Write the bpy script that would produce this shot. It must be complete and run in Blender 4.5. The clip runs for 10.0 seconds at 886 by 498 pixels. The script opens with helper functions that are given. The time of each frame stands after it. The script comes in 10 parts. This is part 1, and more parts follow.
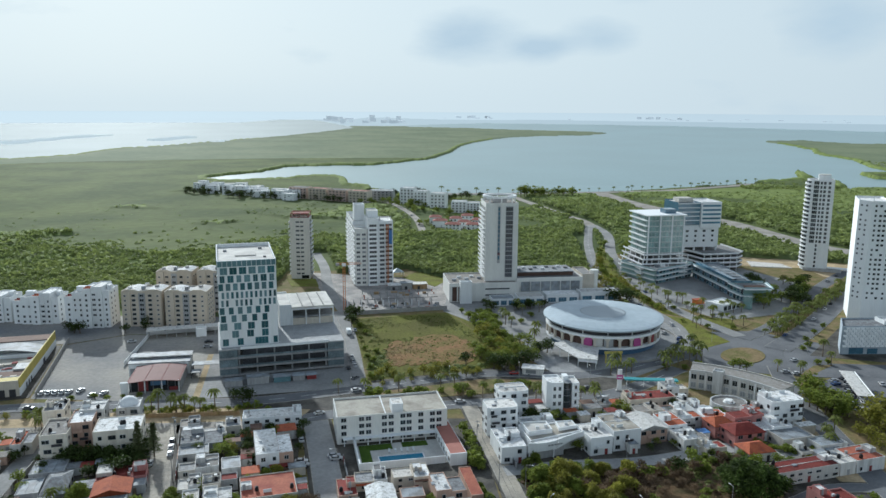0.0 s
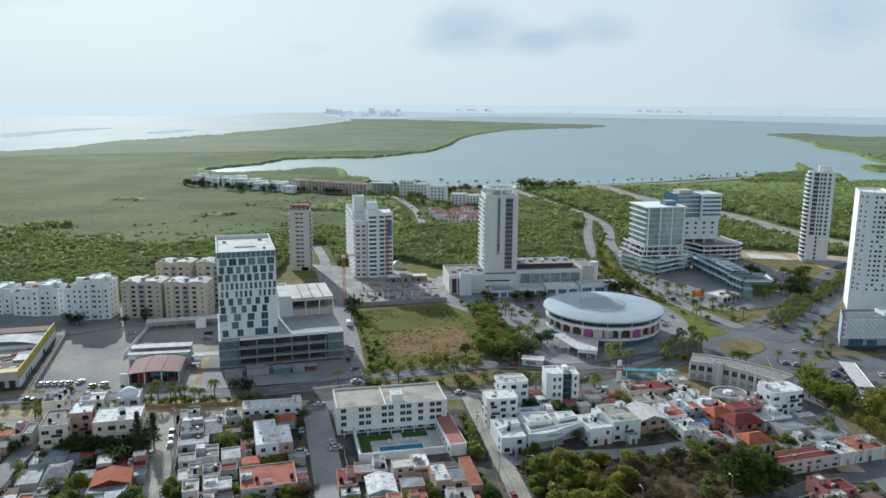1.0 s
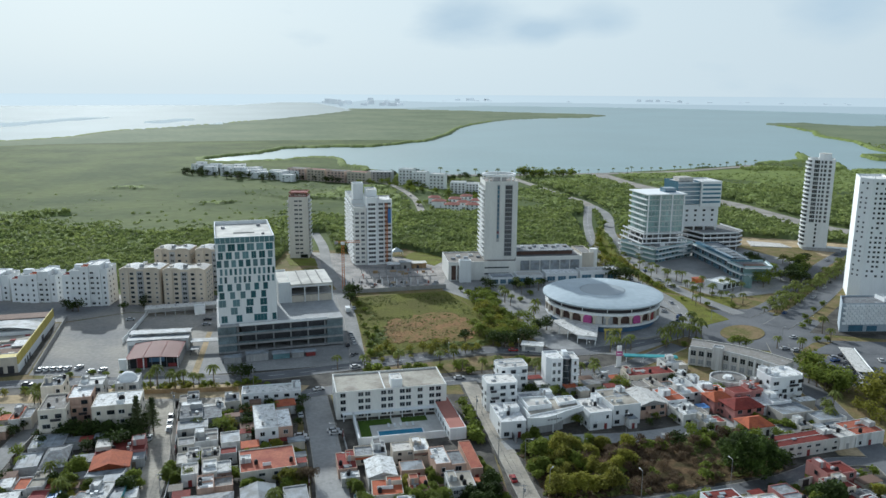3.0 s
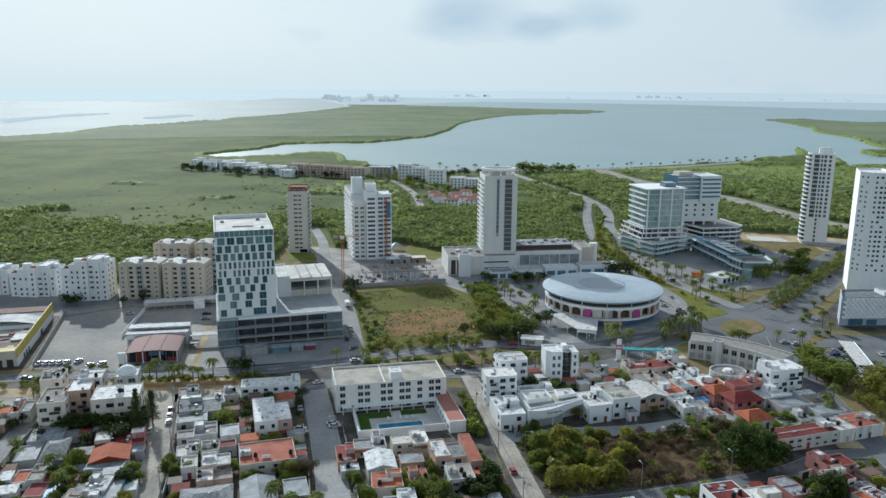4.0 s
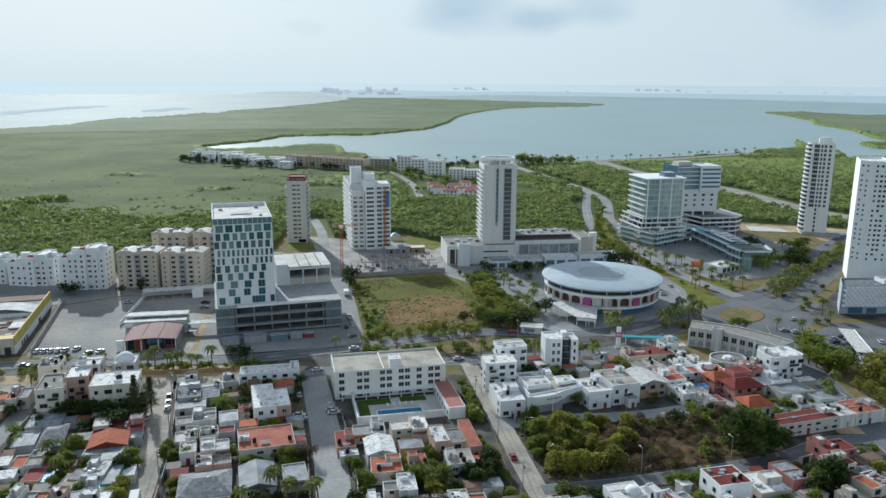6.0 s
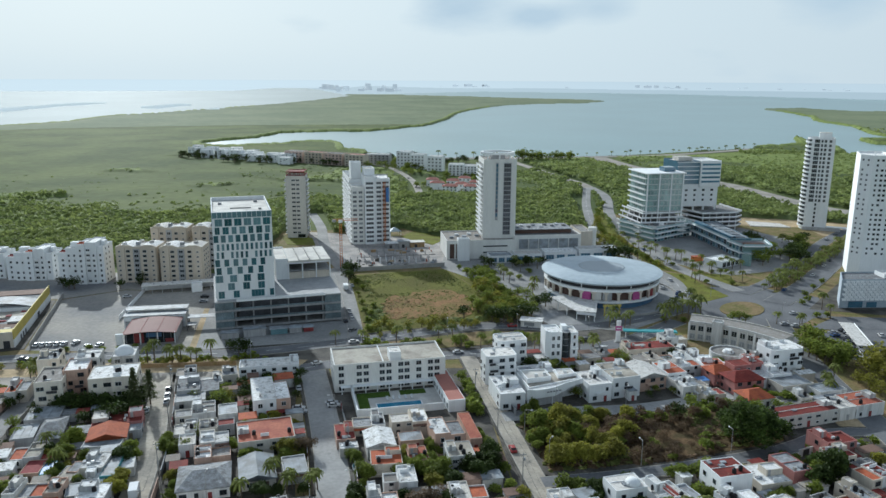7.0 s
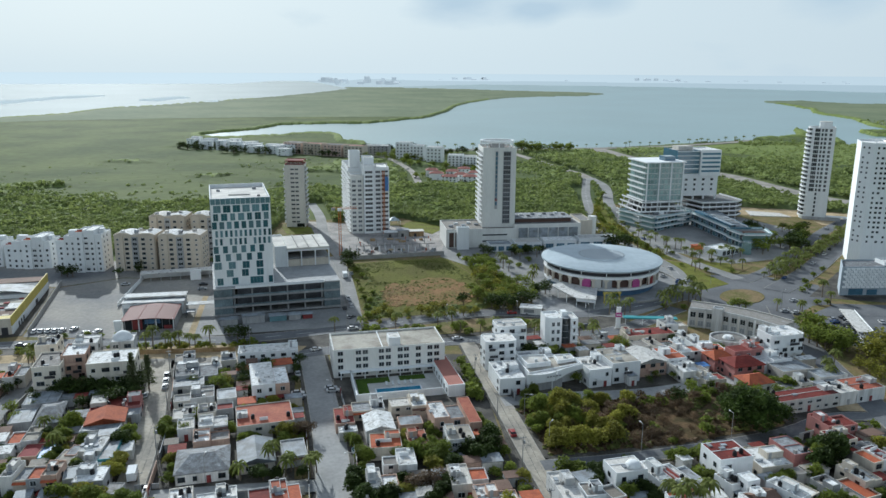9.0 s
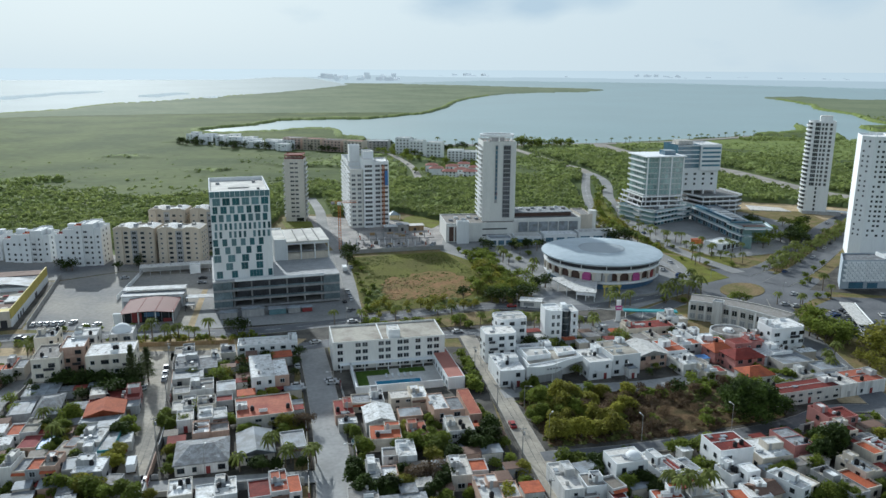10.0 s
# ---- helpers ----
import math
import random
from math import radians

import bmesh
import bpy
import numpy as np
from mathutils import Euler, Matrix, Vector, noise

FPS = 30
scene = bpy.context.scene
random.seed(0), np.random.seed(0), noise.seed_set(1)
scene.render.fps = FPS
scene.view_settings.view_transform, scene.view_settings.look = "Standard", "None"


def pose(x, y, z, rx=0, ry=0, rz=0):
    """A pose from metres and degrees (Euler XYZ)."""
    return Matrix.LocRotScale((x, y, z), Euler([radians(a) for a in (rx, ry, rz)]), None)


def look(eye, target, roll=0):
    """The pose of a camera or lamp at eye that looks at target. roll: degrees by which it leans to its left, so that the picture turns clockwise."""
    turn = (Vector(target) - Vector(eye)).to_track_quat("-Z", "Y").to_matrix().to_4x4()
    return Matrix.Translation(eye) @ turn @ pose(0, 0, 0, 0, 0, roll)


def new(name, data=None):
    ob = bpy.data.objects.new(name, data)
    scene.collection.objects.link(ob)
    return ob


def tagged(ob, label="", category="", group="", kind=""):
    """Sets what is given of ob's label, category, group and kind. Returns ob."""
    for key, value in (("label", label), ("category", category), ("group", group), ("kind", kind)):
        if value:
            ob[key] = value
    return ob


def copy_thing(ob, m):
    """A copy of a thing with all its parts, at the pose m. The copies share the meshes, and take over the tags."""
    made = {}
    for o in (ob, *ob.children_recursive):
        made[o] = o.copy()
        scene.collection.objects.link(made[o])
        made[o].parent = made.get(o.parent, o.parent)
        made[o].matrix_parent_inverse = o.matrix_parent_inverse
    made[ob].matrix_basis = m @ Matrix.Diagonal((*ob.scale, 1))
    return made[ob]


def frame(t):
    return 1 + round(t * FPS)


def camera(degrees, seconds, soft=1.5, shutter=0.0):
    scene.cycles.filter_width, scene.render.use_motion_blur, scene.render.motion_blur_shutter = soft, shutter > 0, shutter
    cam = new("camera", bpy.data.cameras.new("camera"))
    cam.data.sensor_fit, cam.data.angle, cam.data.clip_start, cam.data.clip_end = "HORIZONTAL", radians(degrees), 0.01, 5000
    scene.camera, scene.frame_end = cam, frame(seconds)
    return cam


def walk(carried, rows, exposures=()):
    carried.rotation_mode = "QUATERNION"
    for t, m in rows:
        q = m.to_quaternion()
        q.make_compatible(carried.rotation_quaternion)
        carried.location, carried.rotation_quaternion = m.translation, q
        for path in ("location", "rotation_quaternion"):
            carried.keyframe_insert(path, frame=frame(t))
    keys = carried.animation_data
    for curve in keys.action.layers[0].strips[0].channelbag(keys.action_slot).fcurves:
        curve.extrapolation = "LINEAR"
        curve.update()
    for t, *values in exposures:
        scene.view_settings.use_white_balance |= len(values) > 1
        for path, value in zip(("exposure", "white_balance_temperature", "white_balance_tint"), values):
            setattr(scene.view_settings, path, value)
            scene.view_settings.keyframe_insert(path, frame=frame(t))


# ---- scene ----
cam = camera(60.8, 10.0)
PATH = [
    (0, (0.369, -1.277, 116.203), (-1.862, 195.238, 79.095), 0.32),
    (0.5, (0.358, -1.136, 115.689), (-1.837, 195.205, 77.669), 0.32),
    (1, (0.341, -0.996, 115.162), (-1.810, 195.187, 76.331), 0.32),
    (1.5, (0.318, -0.856, 114.620), (-1.780, 195.182, 75.066), 0.32),
    (2, (0.291, -0.718, 114.059), (-1.747, 195.190, 73.858), 0.32),
    (2.5, (0.261, -0.580, 113.478), (-1.713, 195.207, 72.695), 0.32),
    (4, (0.154, -0.178, 111.597), (-1.600, 195.302, 69.354), 0.32),
    (4.5, (0.116, -0.048, 110.921), (-1.561, 195.341, 68.258), 0.32),
    (5, (0.078, 0.079, 110.221), (-1.521, 195.382, 67.158), 0.32),
    (5.5, (0.041, 0.205, 109.498), (-1.481, 195.422, 66.049), 0.32),
    (7, (-0.058, 0.562, 107.205), (-1.363, 195.526, 62.626), 0.32),
    (7.5, (-0.084, 0.674, 106.407), (-1.326, 195.551, 61.446), 0.32),
    (8, (-0.105, 0.783, 105.598), (-1.290, 195.569, 60.246), 0.32),
    (8.5, (-0.121, 0.887, 104.781), (-1.256, 195.581, 59.029), 0.32),
    (9, (-0.130, 0.988, 103.961), (-1.224, 195.584, 57.798), 0.32),
    (9.5, (-0.133, 1.084, 103.144), (-1.195, 195.579, 56.556), 0.32),
    (10, (-0.127, 1.175, 102.334), (-1.168, 195.566, 55.309), 0.32),
]
walk(cam, [(t, look(eye, target, roll)) for t, eye, target, roll in PATH], [(0, -0.08, 5380, 4)])

# ---- world, sun, exposure ----
SUN_AZ, SUN_EL = radians(-25), radians(23.5)   # azimuth from +y towards +x, elevation
world = bpy.data.worlds.new("sky")
scene.world = world
world.use_nodes = True
wt = world.node_tree
wt.nodes.clear()


def wn(kind, **kw):
    n = wt.nodes.new(kind)
    for k, v in kw.items():
        n.inputs[k].default_value = v
    return n


sky = wn("ShaderNodeTexSky")
sky.sky_type, sky.sun_disc = "NISHITA", False
sky.sun_elevation, sky.sun_rotation = SUN_EL, SUN_AZ
sky.air_density, sky.dust_density, sky.ozone_density = 1.0, 4.0, 1.0
co = wn("ShaderNodeTexCoord")
mp = wn("ShaderNodeMapping")
mp.inputs["Scale"].default_value = (1.0, 1.0, 2.6)
mp.inputs["Location"].default_value = (1.9, 0.7, 0.4)
cl = wn("ShaderNodeTexNoise", Scale=3.6, Detail=8.0, Roughness=0.55)
ramp = wn("ShaderNodeValToRGB")
ramp.color_ramp.elements[0].position, ramp.color_ramp.elements[1].position = 0.60, 0.92
veil = wn("ShaderNodeMix")
veil.data_type = "RGBA"
veil.inputs[6].default_value = (6.05, 6.2, 5.88, 1)     # thin veil over the whole sky, away from the sun
veil.inputs[7].default_value = (6.85, 6.95, 6.48, 1)      # and round it
grey = wn("ShaderNodeMix")
grey.data_type = "RGBA"
cloud = wn("ShaderNodeMix")
cloud.data_type = "RGBA"
cloud.inputs[7].default_value = (5.0, 5.5, 5.6, 1)      # grey undersides of the clouds
bg = wn("ShaderNodeBackground", Strength=0.12)
out = wn("ShaderNodeOutputWorld")
L = wt.links.new
# the veil is brightest towards the sun
dot = wn("ShaderNodeVectorMath")
dot.operation = "DOT_PRODUCT"
dot.inputs[1].default_value = (math.sin(SUN_AZ) * math.cos(SUN_EL), math.cos(SUN_AZ) * math.cos(SUN_EL), math.sin(SUN_EL))
glow = wn("ShaderNodeMapRange")
for k, v in ((1, 0.50), (2, 0.93), (3, 0.0), (4, 1.0)):
    glow.inputs[k].default_value = v
L(co.outputs["Generated"], dot.inputs[0])
L(dot.outputs["Value"], glow.inputs[0])
L(glow.outputs[0], veil.inputs[0])
L(veil.outputs[2], grey.inputs[7])
# the veil is thickest near the horizon and thins out overhead
sep = wn("ShaderNodeSeparateXYZ")
thin = wn("ShaderNodeMapRange")
for k, v in ((1, 0.14), (2, 0.95), (3, 0.97), (4, 0.18)):
    thin.inputs[k].default_value = v
L(co.outputs["Generated"], sep.inputs[0])
L(sep.outputs[2], thin.inputs[0])
L(thin.outputs[0], grey.inputs[0])
L(co.outputs["Generated"], mp.inputs["Vector"])
L(mp.outputs[0], cl.inputs["Vector"])
# broken clouds: noise, gathered into banks (bearing, height in degrees, size)
cover_ = cl.outputs[0]
flat = wn("ShaderNodeMapping")
flat.inputs["Scale"].default_value = (1.0, 1.0, 2.2)
L(co.outputs["Generated"], flat.inputs["Vector"])
for az, el, size, amount in ((0.4, 4.5, 0.12, 0.36), (26.5, 5.4, 0.15, 0.50), (6.5, 4.2, 0.06, 0.34), (11.0, 4.8, 0.08, 0.34), (-10.0, 3.2, 0.09, 0.16), (-27.0, 3.0, 0.10, 0.10), (18.0, 11.0, 0.25, 0.2), (-12.0, 13.0, 0.3, 0.2)):
    d_ = Vector((math.sin(radians(az)) * math.cos(radians(el)), math.cos(radians(az)) * math.cos(radians(el)), math.sin(radians(el)) * 2.2))
    gap_ = wn("ShaderNodeVectorMath")
    gap_.operation = "DISTANCE"
    gap_.inputs[1].default_value = d_
    near_ = wn("ShaderNodeMapRange")
    near_.interpolation_type = "SMOOTHSTEP"
    for k, v in ((1, 0.0), (2, size), (3, amount), (4, 0.0)):
        near_.inputs[k].default_value = v
    plus = wn("ShaderNodeMath")
    plus.operation = "ADD"
    L(flat.outputs[0], gap_.inputs[0])
    L(gap_.outputs["Value"], near_.inputs[0])
    L(near_.outputs[0], plus.inputs[0])
    L(cover_, plus.inputs[1])
    cover_ = plus.outputs[0]
L(cover_, ramp.inputs[0])
L(sky.outputs[0], grey.inputs[6])
L(grey.outputs[2], cloud.inputs[6])
L(ramp.outputs[0], cloud.inputs[0])
L(cloud.outputs[2], bg.inputs[0])
L(bg.outputs[0], out.inputs[0])

sun = new("sun", bpy.data.lights.new("sun", "SUN"))
sun.data.energy, sun.data.angle, sun.data.color = 5.0, radians(1.0), (1.0, 0.92, 0.80)
sun.matrix_world = look((0, 0, 300), (-math.sin(SUN_AZ) * math.cos(SUN_EL), -math.cos(SUN_AZ) * math.cos(SUN_EL), 300 - math.sin(SUN_EL)))

# ---- materials ----
def mat(name, col, rough=0.85, var=0.15, scale=0.25, fine=3.0, bump=0.15, metal=0.0, rnd=0.0, col2=None, cover=0.5, streak=False, spec=0.2, alt=None, grime=None, amount=0.56):
    m = bpy.data.materials.new(name)
    m.use_nodes = True
    t = m.node_tree
    p = t.nodes["Principled BSDF"]
    p.inputs["Roughness"].default_value = rough
    p.inputs["Metallic"].default_value = metal
    p.inputs["Specular IOR Level"].default_value = spec
    geo = t.nodes.new("ShaderNodeNewGeometry")
    mp_ = t.nodes.new("ShaderNodeMapping")
    mp_.inputs["Scale"].default_value = (1, 1, 0.12 if streak else 1)
    t.links.new(geo.outputs["Position"], mp_.inputs["Vector"])
    big = t.nodes.new("ShaderNodeTexNoise")
    big.inputs["Scale"].default_value, big.inputs["Detail"].default_value = scale, 5
    small = t.nodes.new("ShaderNodeTexNoise")
    small.inputs["Scale"].default_value, small.inputs["Detail"].default_value = fine, 3
    for n in (big, small):
        t.links.new(mp_.outputs[0], n.inputs["Vector"])
    r = t.nodes.new("ShaderNodeValToRGB")
    r.color_ramp.elements[0].position, r.color_ramp.elements[1].position = cover - 0.12, cover + 0.12
    c2 = col2 or tuple(c * (1 - var) for c in col)
    r.color_ramp.elements[0].color, r.color_ramp.elements[1].color = (*c2, 1), (*col, 1)
    t.links.new(big.outputs[0], r.inputs[0])
    h = t.nodes.new("ShaderNodeHueSaturation")
    if alt:
        # some of the objects keep another tint
        oi, mu, fr, am, mi = (t.nodes.new(k) for k in ("ShaderNodeObjectInfo", "ShaderNodeMath", "ShaderNodeMath", "ShaderNodeMapRange", "ShaderNodeMix"))
        mu.operation, fr.operation, mi.data_type = "MULTIPLY", "FRACT", "RGBA"
        mu.inputs[1].default_value = 7.31
        am.inputs[1].default_value, am.inputs[2].default_value, am.inputs[4].default_value = 0.35, 1.0, 0.85
        mi.inputs[7].default_value = (*alt, 1)
        t.links.new(oi.outputs["Random"], mu.inputs[0])
        t.links.new(mu.outputs[0], fr.inputs[0])
        t.links.new(fr.outputs[0], am.inputs[0])
        t.links.new(am.outputs[0], mi.inputs[0])
        t.links.new(r.outputs[0], mi.inputs[6])
        t.links.new(mi.outputs[2], h.inputs["Color"])
    else:
        t.links.new(r.outputs[0], h.inputs["Color"])
    if grime:
        # stains and patches with ragged edges
        gn, gr, gm = t.nodes.new("ShaderNodeTexNoise"), t.nodes.new("ShaderNodeMapRange"), t.nodes.new("ShaderNodeMix")
        gn.inputs["Scale"].default_value, gn.inputs["Detail"].default_value, gn.inputs["Roughness"].default_value, gn.inputs["Distortion"].default_value = 0.55, 9, 0.66, 0.6
        gr.inputs[1].default_value, gr.inputs[2].default_value = amount, amount + 0.08
        gm.data_type = "RGBA"
        gm.inputs[7].default_value = (*grime, 1)
        t.links.new(geo.outputs["Position"], gn.inputs["Vector"])
        t.links.new(gn.outputs[0], gr.inputs[0])
        t.links.new(gr.outputs[0], gm.inputs[0])
        t.links.new(h.inputs["Color"].links[0].from_socket, gm.inputs[6])
        t.links.new(gm.outputs[2], h.inputs["Color"])
    # fine grain, and a shade of its own for each object
    f = t.nodes.new("ShaderNodeMapRange")
    f.inputs[1].default_value, f.inputs[2].default_value = 0.3, 0.7
    f.inputs[3].default_value, f.inputs[4].default_value = 1 - var, 1 + var * 0.6
    t.links.new(small.outputs[0], f.inputs[0])
    last = f.outputs[0]
    if rnd:
        o = t.nodes.new("ShaderNodeObjectInfo")
        q = t.nodes.new("ShaderNodeMapRange")
        q.inputs[3].default_value, q.inputs[4].default_value = 1 - rnd, 1 + rnd * 0.4
        t.links.new(o.outputs["Random"], q.inputs[0])
        k = t.nodes.new("ShaderNodeMath")
        k.operation = "MULTIPLY"
        t.links.new(last, k.inputs[0])
        t.links.new(q.outputs[0], k.inputs[1])
        last = k.outputs[0]
    t.links.new(last, h.inputs["Value"])
    t.links.new(h.outputs[0], p.inputs["Base Color"])
    if bump:
        b = t.nodes.new("ShaderNodeBump")
        b.inputs["Strength"].default_value = bump
        b.inputs["Distance"].default_value = 0.2
        t.links.new(small.outputs[0], b.inputs["Height"])
        t.links.new(b.outputs[0], p.inputs["Normal"])
    return m


def leaf_mat(name, a, b, scale=0.05, rnd=0.25, through_=0.46):
    m = mat(name, a, rough=0.7, col2=b, scale=scale, fine=1.2, var=0.35, bump=0.0, rnd=rnd, spec=0.15)
    t = m.node_tree
    p = t.nodes["Principled BSDF"]
    tr = t.nodes.new("ShaderNodeBsdfTranslucent")
    mx = t.nodes.new("ShaderNodeMixShader")
    mx.inputs[0].default_value = through_
    t.links.new(p.inputs["Base Color"].links[0].from_socket, tr.inputs[0])
    t.links.new(p.outputs[0], mx.inputs[1])
    t.links.new(tr.outputs[0], mx.inputs[2])
    t.links.new(mx.outputs[0], t.nodes["Material Output"].inputs[0])
    return m


WHITE = mat("white_plaster", (0.79, 0.80, 0.80), var=0.05, scale=0.35, rnd=0.08, streak=True, col2=(0.71, 0.715, 0.71), cover=0.36)
HOUSEW = mat("house_plaster", (0.68, 0.68, 0.67), var=0.12, scale=0.5, rnd=0.28, streak=True, col2=(0.43, 0.42, 0.40), cover=0.40, alt=(0.58, 0.53, 0.45))
WARMW = mat("warm_white_plaster", (0.76, 0.70, 0.60), var=0.08, scale=0.45, rnd=0.12, streak=True, col2=(0.60, 0.54, 0.45), cover=0.40)
CREAM = mat("cream_plaster", (0.62, 0.56, 0.47), var=0.10, scale=0.5, rnd=0.1, streak=True)
BEIGE = mat("beige_plaster", (0.57, 0.50, 0.405), var=0.08, scale=0.4, rnd=0.08, streak=True)
GREYW = mat("grey_plaster", (0.42, 0.42, 0.42), var=0.15, scale=0.4, rnd=0.15, streak=True)
PEACH = mat("peach_plaster", (0.52, 0.36, 0.28), var=0.12, scale=0.4, streak=True, rnd=0.1)
PINK = mat("pink_plaster", (0.43, 0.20, 0.18), var=0.12, scale=0.4, streak=True)
TEALW = mat("teal_plaster", (0.10, 0.30, 0.33), var=0.15, scale=0.4, streak=True, rnd=0.1)
MAROON = mat("maroon_paint", (0.26, 0.06, 0.06), var=0.2, scale=0.5)
CONC = mat("concrete", (0.40, 0.39, 0.37), var=0.18, scale=0.3, rnd=0.1)
RAWC = mat("raw_concrete", (0.33, 0.33, 0.33), var=0.2, scale=0.3, rnd=0.1, streak=True)
R_WHITE = mat("white_roof_coat", (0.80, 0.80, 0.79), col2=(0.52, 0.51, 0.48), cover=0.44, scale=0.75, fine=2.5, var=0.18, rnd=0.25, alt=(0.56, 0.52, 0.46), grime=(0.15, 0.145, 0.135), amount=0.565)
R_GREY = mat("grey_roof_coat", (0.30, 0.315, 0.33), col2=(0.18, 0.18, 0.185), cover=0.48, scale=0.7, fine=2.5, var=0.24, rnd=0.35, alt=(0.30, 0.26, 0.21), grime=(0.50, 0.51, 0.52), amount=0.60)
R_RED = mat("red_roof_coat", (0.225, 0.043, 0.034), col2=(0.14, 0.03, 0.026), cover=0.45, scale=0.3, fine=1.5, var=0.2, rnd=0.25, grime=(0.25, 0.10, 0.075), amount=0.60)
R_TERRA = mat("terracotta_roof_coat", (0.38, 0.13, 0.078), col2=(0.28, 0.08, 0.055), cover=0.47, scale=0.25, fine=1.5, var=0.2, rnd=0.12, grime=(0.24, 0.09, 0.07), amount=0.60)
R_ORANGE = mat("orange_roof_tile", (0.43, 0.12, 0.055), col2=(0.29, 0.08, 0.045), cover=0.42, scale=0.4, fine=2, var=0.2, rnd=0.15, grime=(0.26, 0.10, 0.07), amount=0.6)
R_STAIN = mat("stained_screed_roof", (0.42, 0.39, 0.33), col2=(0.24, 0.215, 0.18), cover=0.48, scale=0.14, fine=1.2, var=0.15)
R_BROWN = mat("brown_roof_tile", (0.20, 0.13, 0.10), var=0.2, rnd=0.1)
R_METAL = mat("corrugated_metal", (0.33, 0.36, 0.39), col2=(0.20, 0.205, 0.21), rough=0.65, metal=0.0, scale=0.3, var=0.15, rnd=0.2, spec=0.15)
R_BLUE = mat("blue_sheet", (0.10, 0.22, 0.48), rough=0.5, var=0.2)
R_DARK = mat("brown_red_metal", (0.19, 0.085, 0.075), rough=0.75, var=0.12, scale=0.1)
ASPHALT = mat("asphalt", (0.165, 0.168, 0.175), col2=(0.12, 0.123, 0.13), var=0.15, scale=0.07, fine=1.2, bump=0.1)
ASPH_OLD = mat("worn_asphalt", (0.29, 0.285, 0.275), col2=(0.215, 0.213, 0.208), var=0.15, scale=0.06, fine=0.8, bump=0.1)
# very dark paving: shade between the houses is painted into it
PAVE = mat("shade_dark_paving", (0.115, 0.105, 0.09), col2=(0.05, 0.046, 0.04), var=0.2, scale=0.15, fine=1.2)
SAND = mat("sand_soil", (0.50, 0.39, 0.25), col2=(0.34, 0.27, 0.16), var=0.2, scale=0.12, fine=1.0, spec=0.03)
# tan with broad bluish dark patches from noise
LOTP = mat("pale_mottled_lot", (0.34, 0.315, 0.275), col2=(0.185, 0.187, 0.193), cover=0.50, var=0.15, scale=0.020, fine=0.6, bump=0.1, spec=0.1)
PLAZA = mat("grey_plaza_paving", (0.33, 0.33, 0.325), col2=(0.24, 0.24, 0.24), var=0.14, scale=0.12, fine=0.9, spec=0.1)
SITEG = mat("trodden_site_ground", (0.40, 0.37, 0.34), col2=(0.26, 0.245, 0.235), var=0.2, scale=0.1, fine=0.9, spec=0.1, grime=(0.50, 0.43, 0.35), amount=0.58)
# darker copy of the lawn, the block's shade painted into its green
COURTG = mat("shaded_clipped_lawn", (0.085, 0.135, 0.025), col2=(0.06, 0.10, 0.02), var=0.2, scale=0.3, fine=1.5, spec=0.03)
LAWN = mat("lawn", (0.185, 0.20, 0.042), col2=(0.15, 0.145, 0.042), var=0.25, scale=0.15, fine=1.0, spec=0.03)
VERGE = mat("dry_verge", (0.15, 0.145, 0.055), col2=(0.24, 0.18, 0.10), var=0.25, scale=0.14, fine=1.0, spec=0.03)
FIELD = mat("rough_field", (0.16, 0.162, 0.042), col2=(0.125, 0.12, 0.04), cover=0.48, var=0.3, scale=0.045, fine=0.8, bump=0.4, spec=0.02)
FIELD_B = mat("dry_field", (0.27, 0.165, 0.085), col2=(0.19, 0.15, 0.06), cover=0.5, var=0.25, scale=0.12, fine=0.9, bump=0.4, spec=0.02)
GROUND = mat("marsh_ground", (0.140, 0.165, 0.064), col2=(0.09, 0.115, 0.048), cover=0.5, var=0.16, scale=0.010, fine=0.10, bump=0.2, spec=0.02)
# paler copy of the marsh, with distance haze painted into its colour
GROUND_HAZED = mat("hazed_far_marsh", (0.21, 0.235, 0.145), col2=(0.165, 0.195, 0.12), cover=0.5, var=0.12, scale=0.006, fine=0.05, bump=0.0, spec=0.02)
CANOPY = leaf_mat("mangrove_leaves", (0.275, 0.32, 0.10), (0.195, 0.24, 0.078), scale=0.03, rnd=0)
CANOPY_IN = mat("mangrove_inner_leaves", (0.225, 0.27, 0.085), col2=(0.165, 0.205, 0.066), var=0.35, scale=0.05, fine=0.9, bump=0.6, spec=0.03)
LEAF = leaf_mat("green_leaves", (0.27, 0.32, 0.055), (0.17, 0.21, 0.04), scale=0.15)
LEAF_D = leaf_mat("dark_leaves", (0.075, 0.11, 0.022), (0.036, 0.054, 0.012), scale=0.2, through_=0.25)
LEAF_M = leaf_mat("deep_green_leaves", (0.10, 0.148, 0.026), (0.034, 0.053, 0.012), scale=0.35, through_=0.3)
LEAF_Y = leaf_mat("yellow_green_leaves", (0.38, 0.37, 0.06), (0.25, 0.24, 0.045), scale=0.15)
LEAF_B = leaf_mat("dry_leaves", (0.225, 0.155, 0.09), (0.135, 0.095, 0.058), scale=0.15, through_=0.4)
LITTER = mat("leaf_litter", (0.155, 0.105, 0.06), col2=(0.085, 0.07, 0.038), var=0.3, scale=0.2, fine=1.2, spec=0.02)
LEAF_G = leaf_mat("grey_green_leaves", (0.15, 0.18, 0.075), (0.10, 0.12, 0.05), scale=0.3)
PALM_L = leaf_mat("palm_fronds", (0.27, 0.30, 0.075), (0.18, 0.21, 0.05), scale=0.3)
BARK = mat("bark", (0.20, 0.16, 0.12), var=0.3, scale=1.0, fine=6)
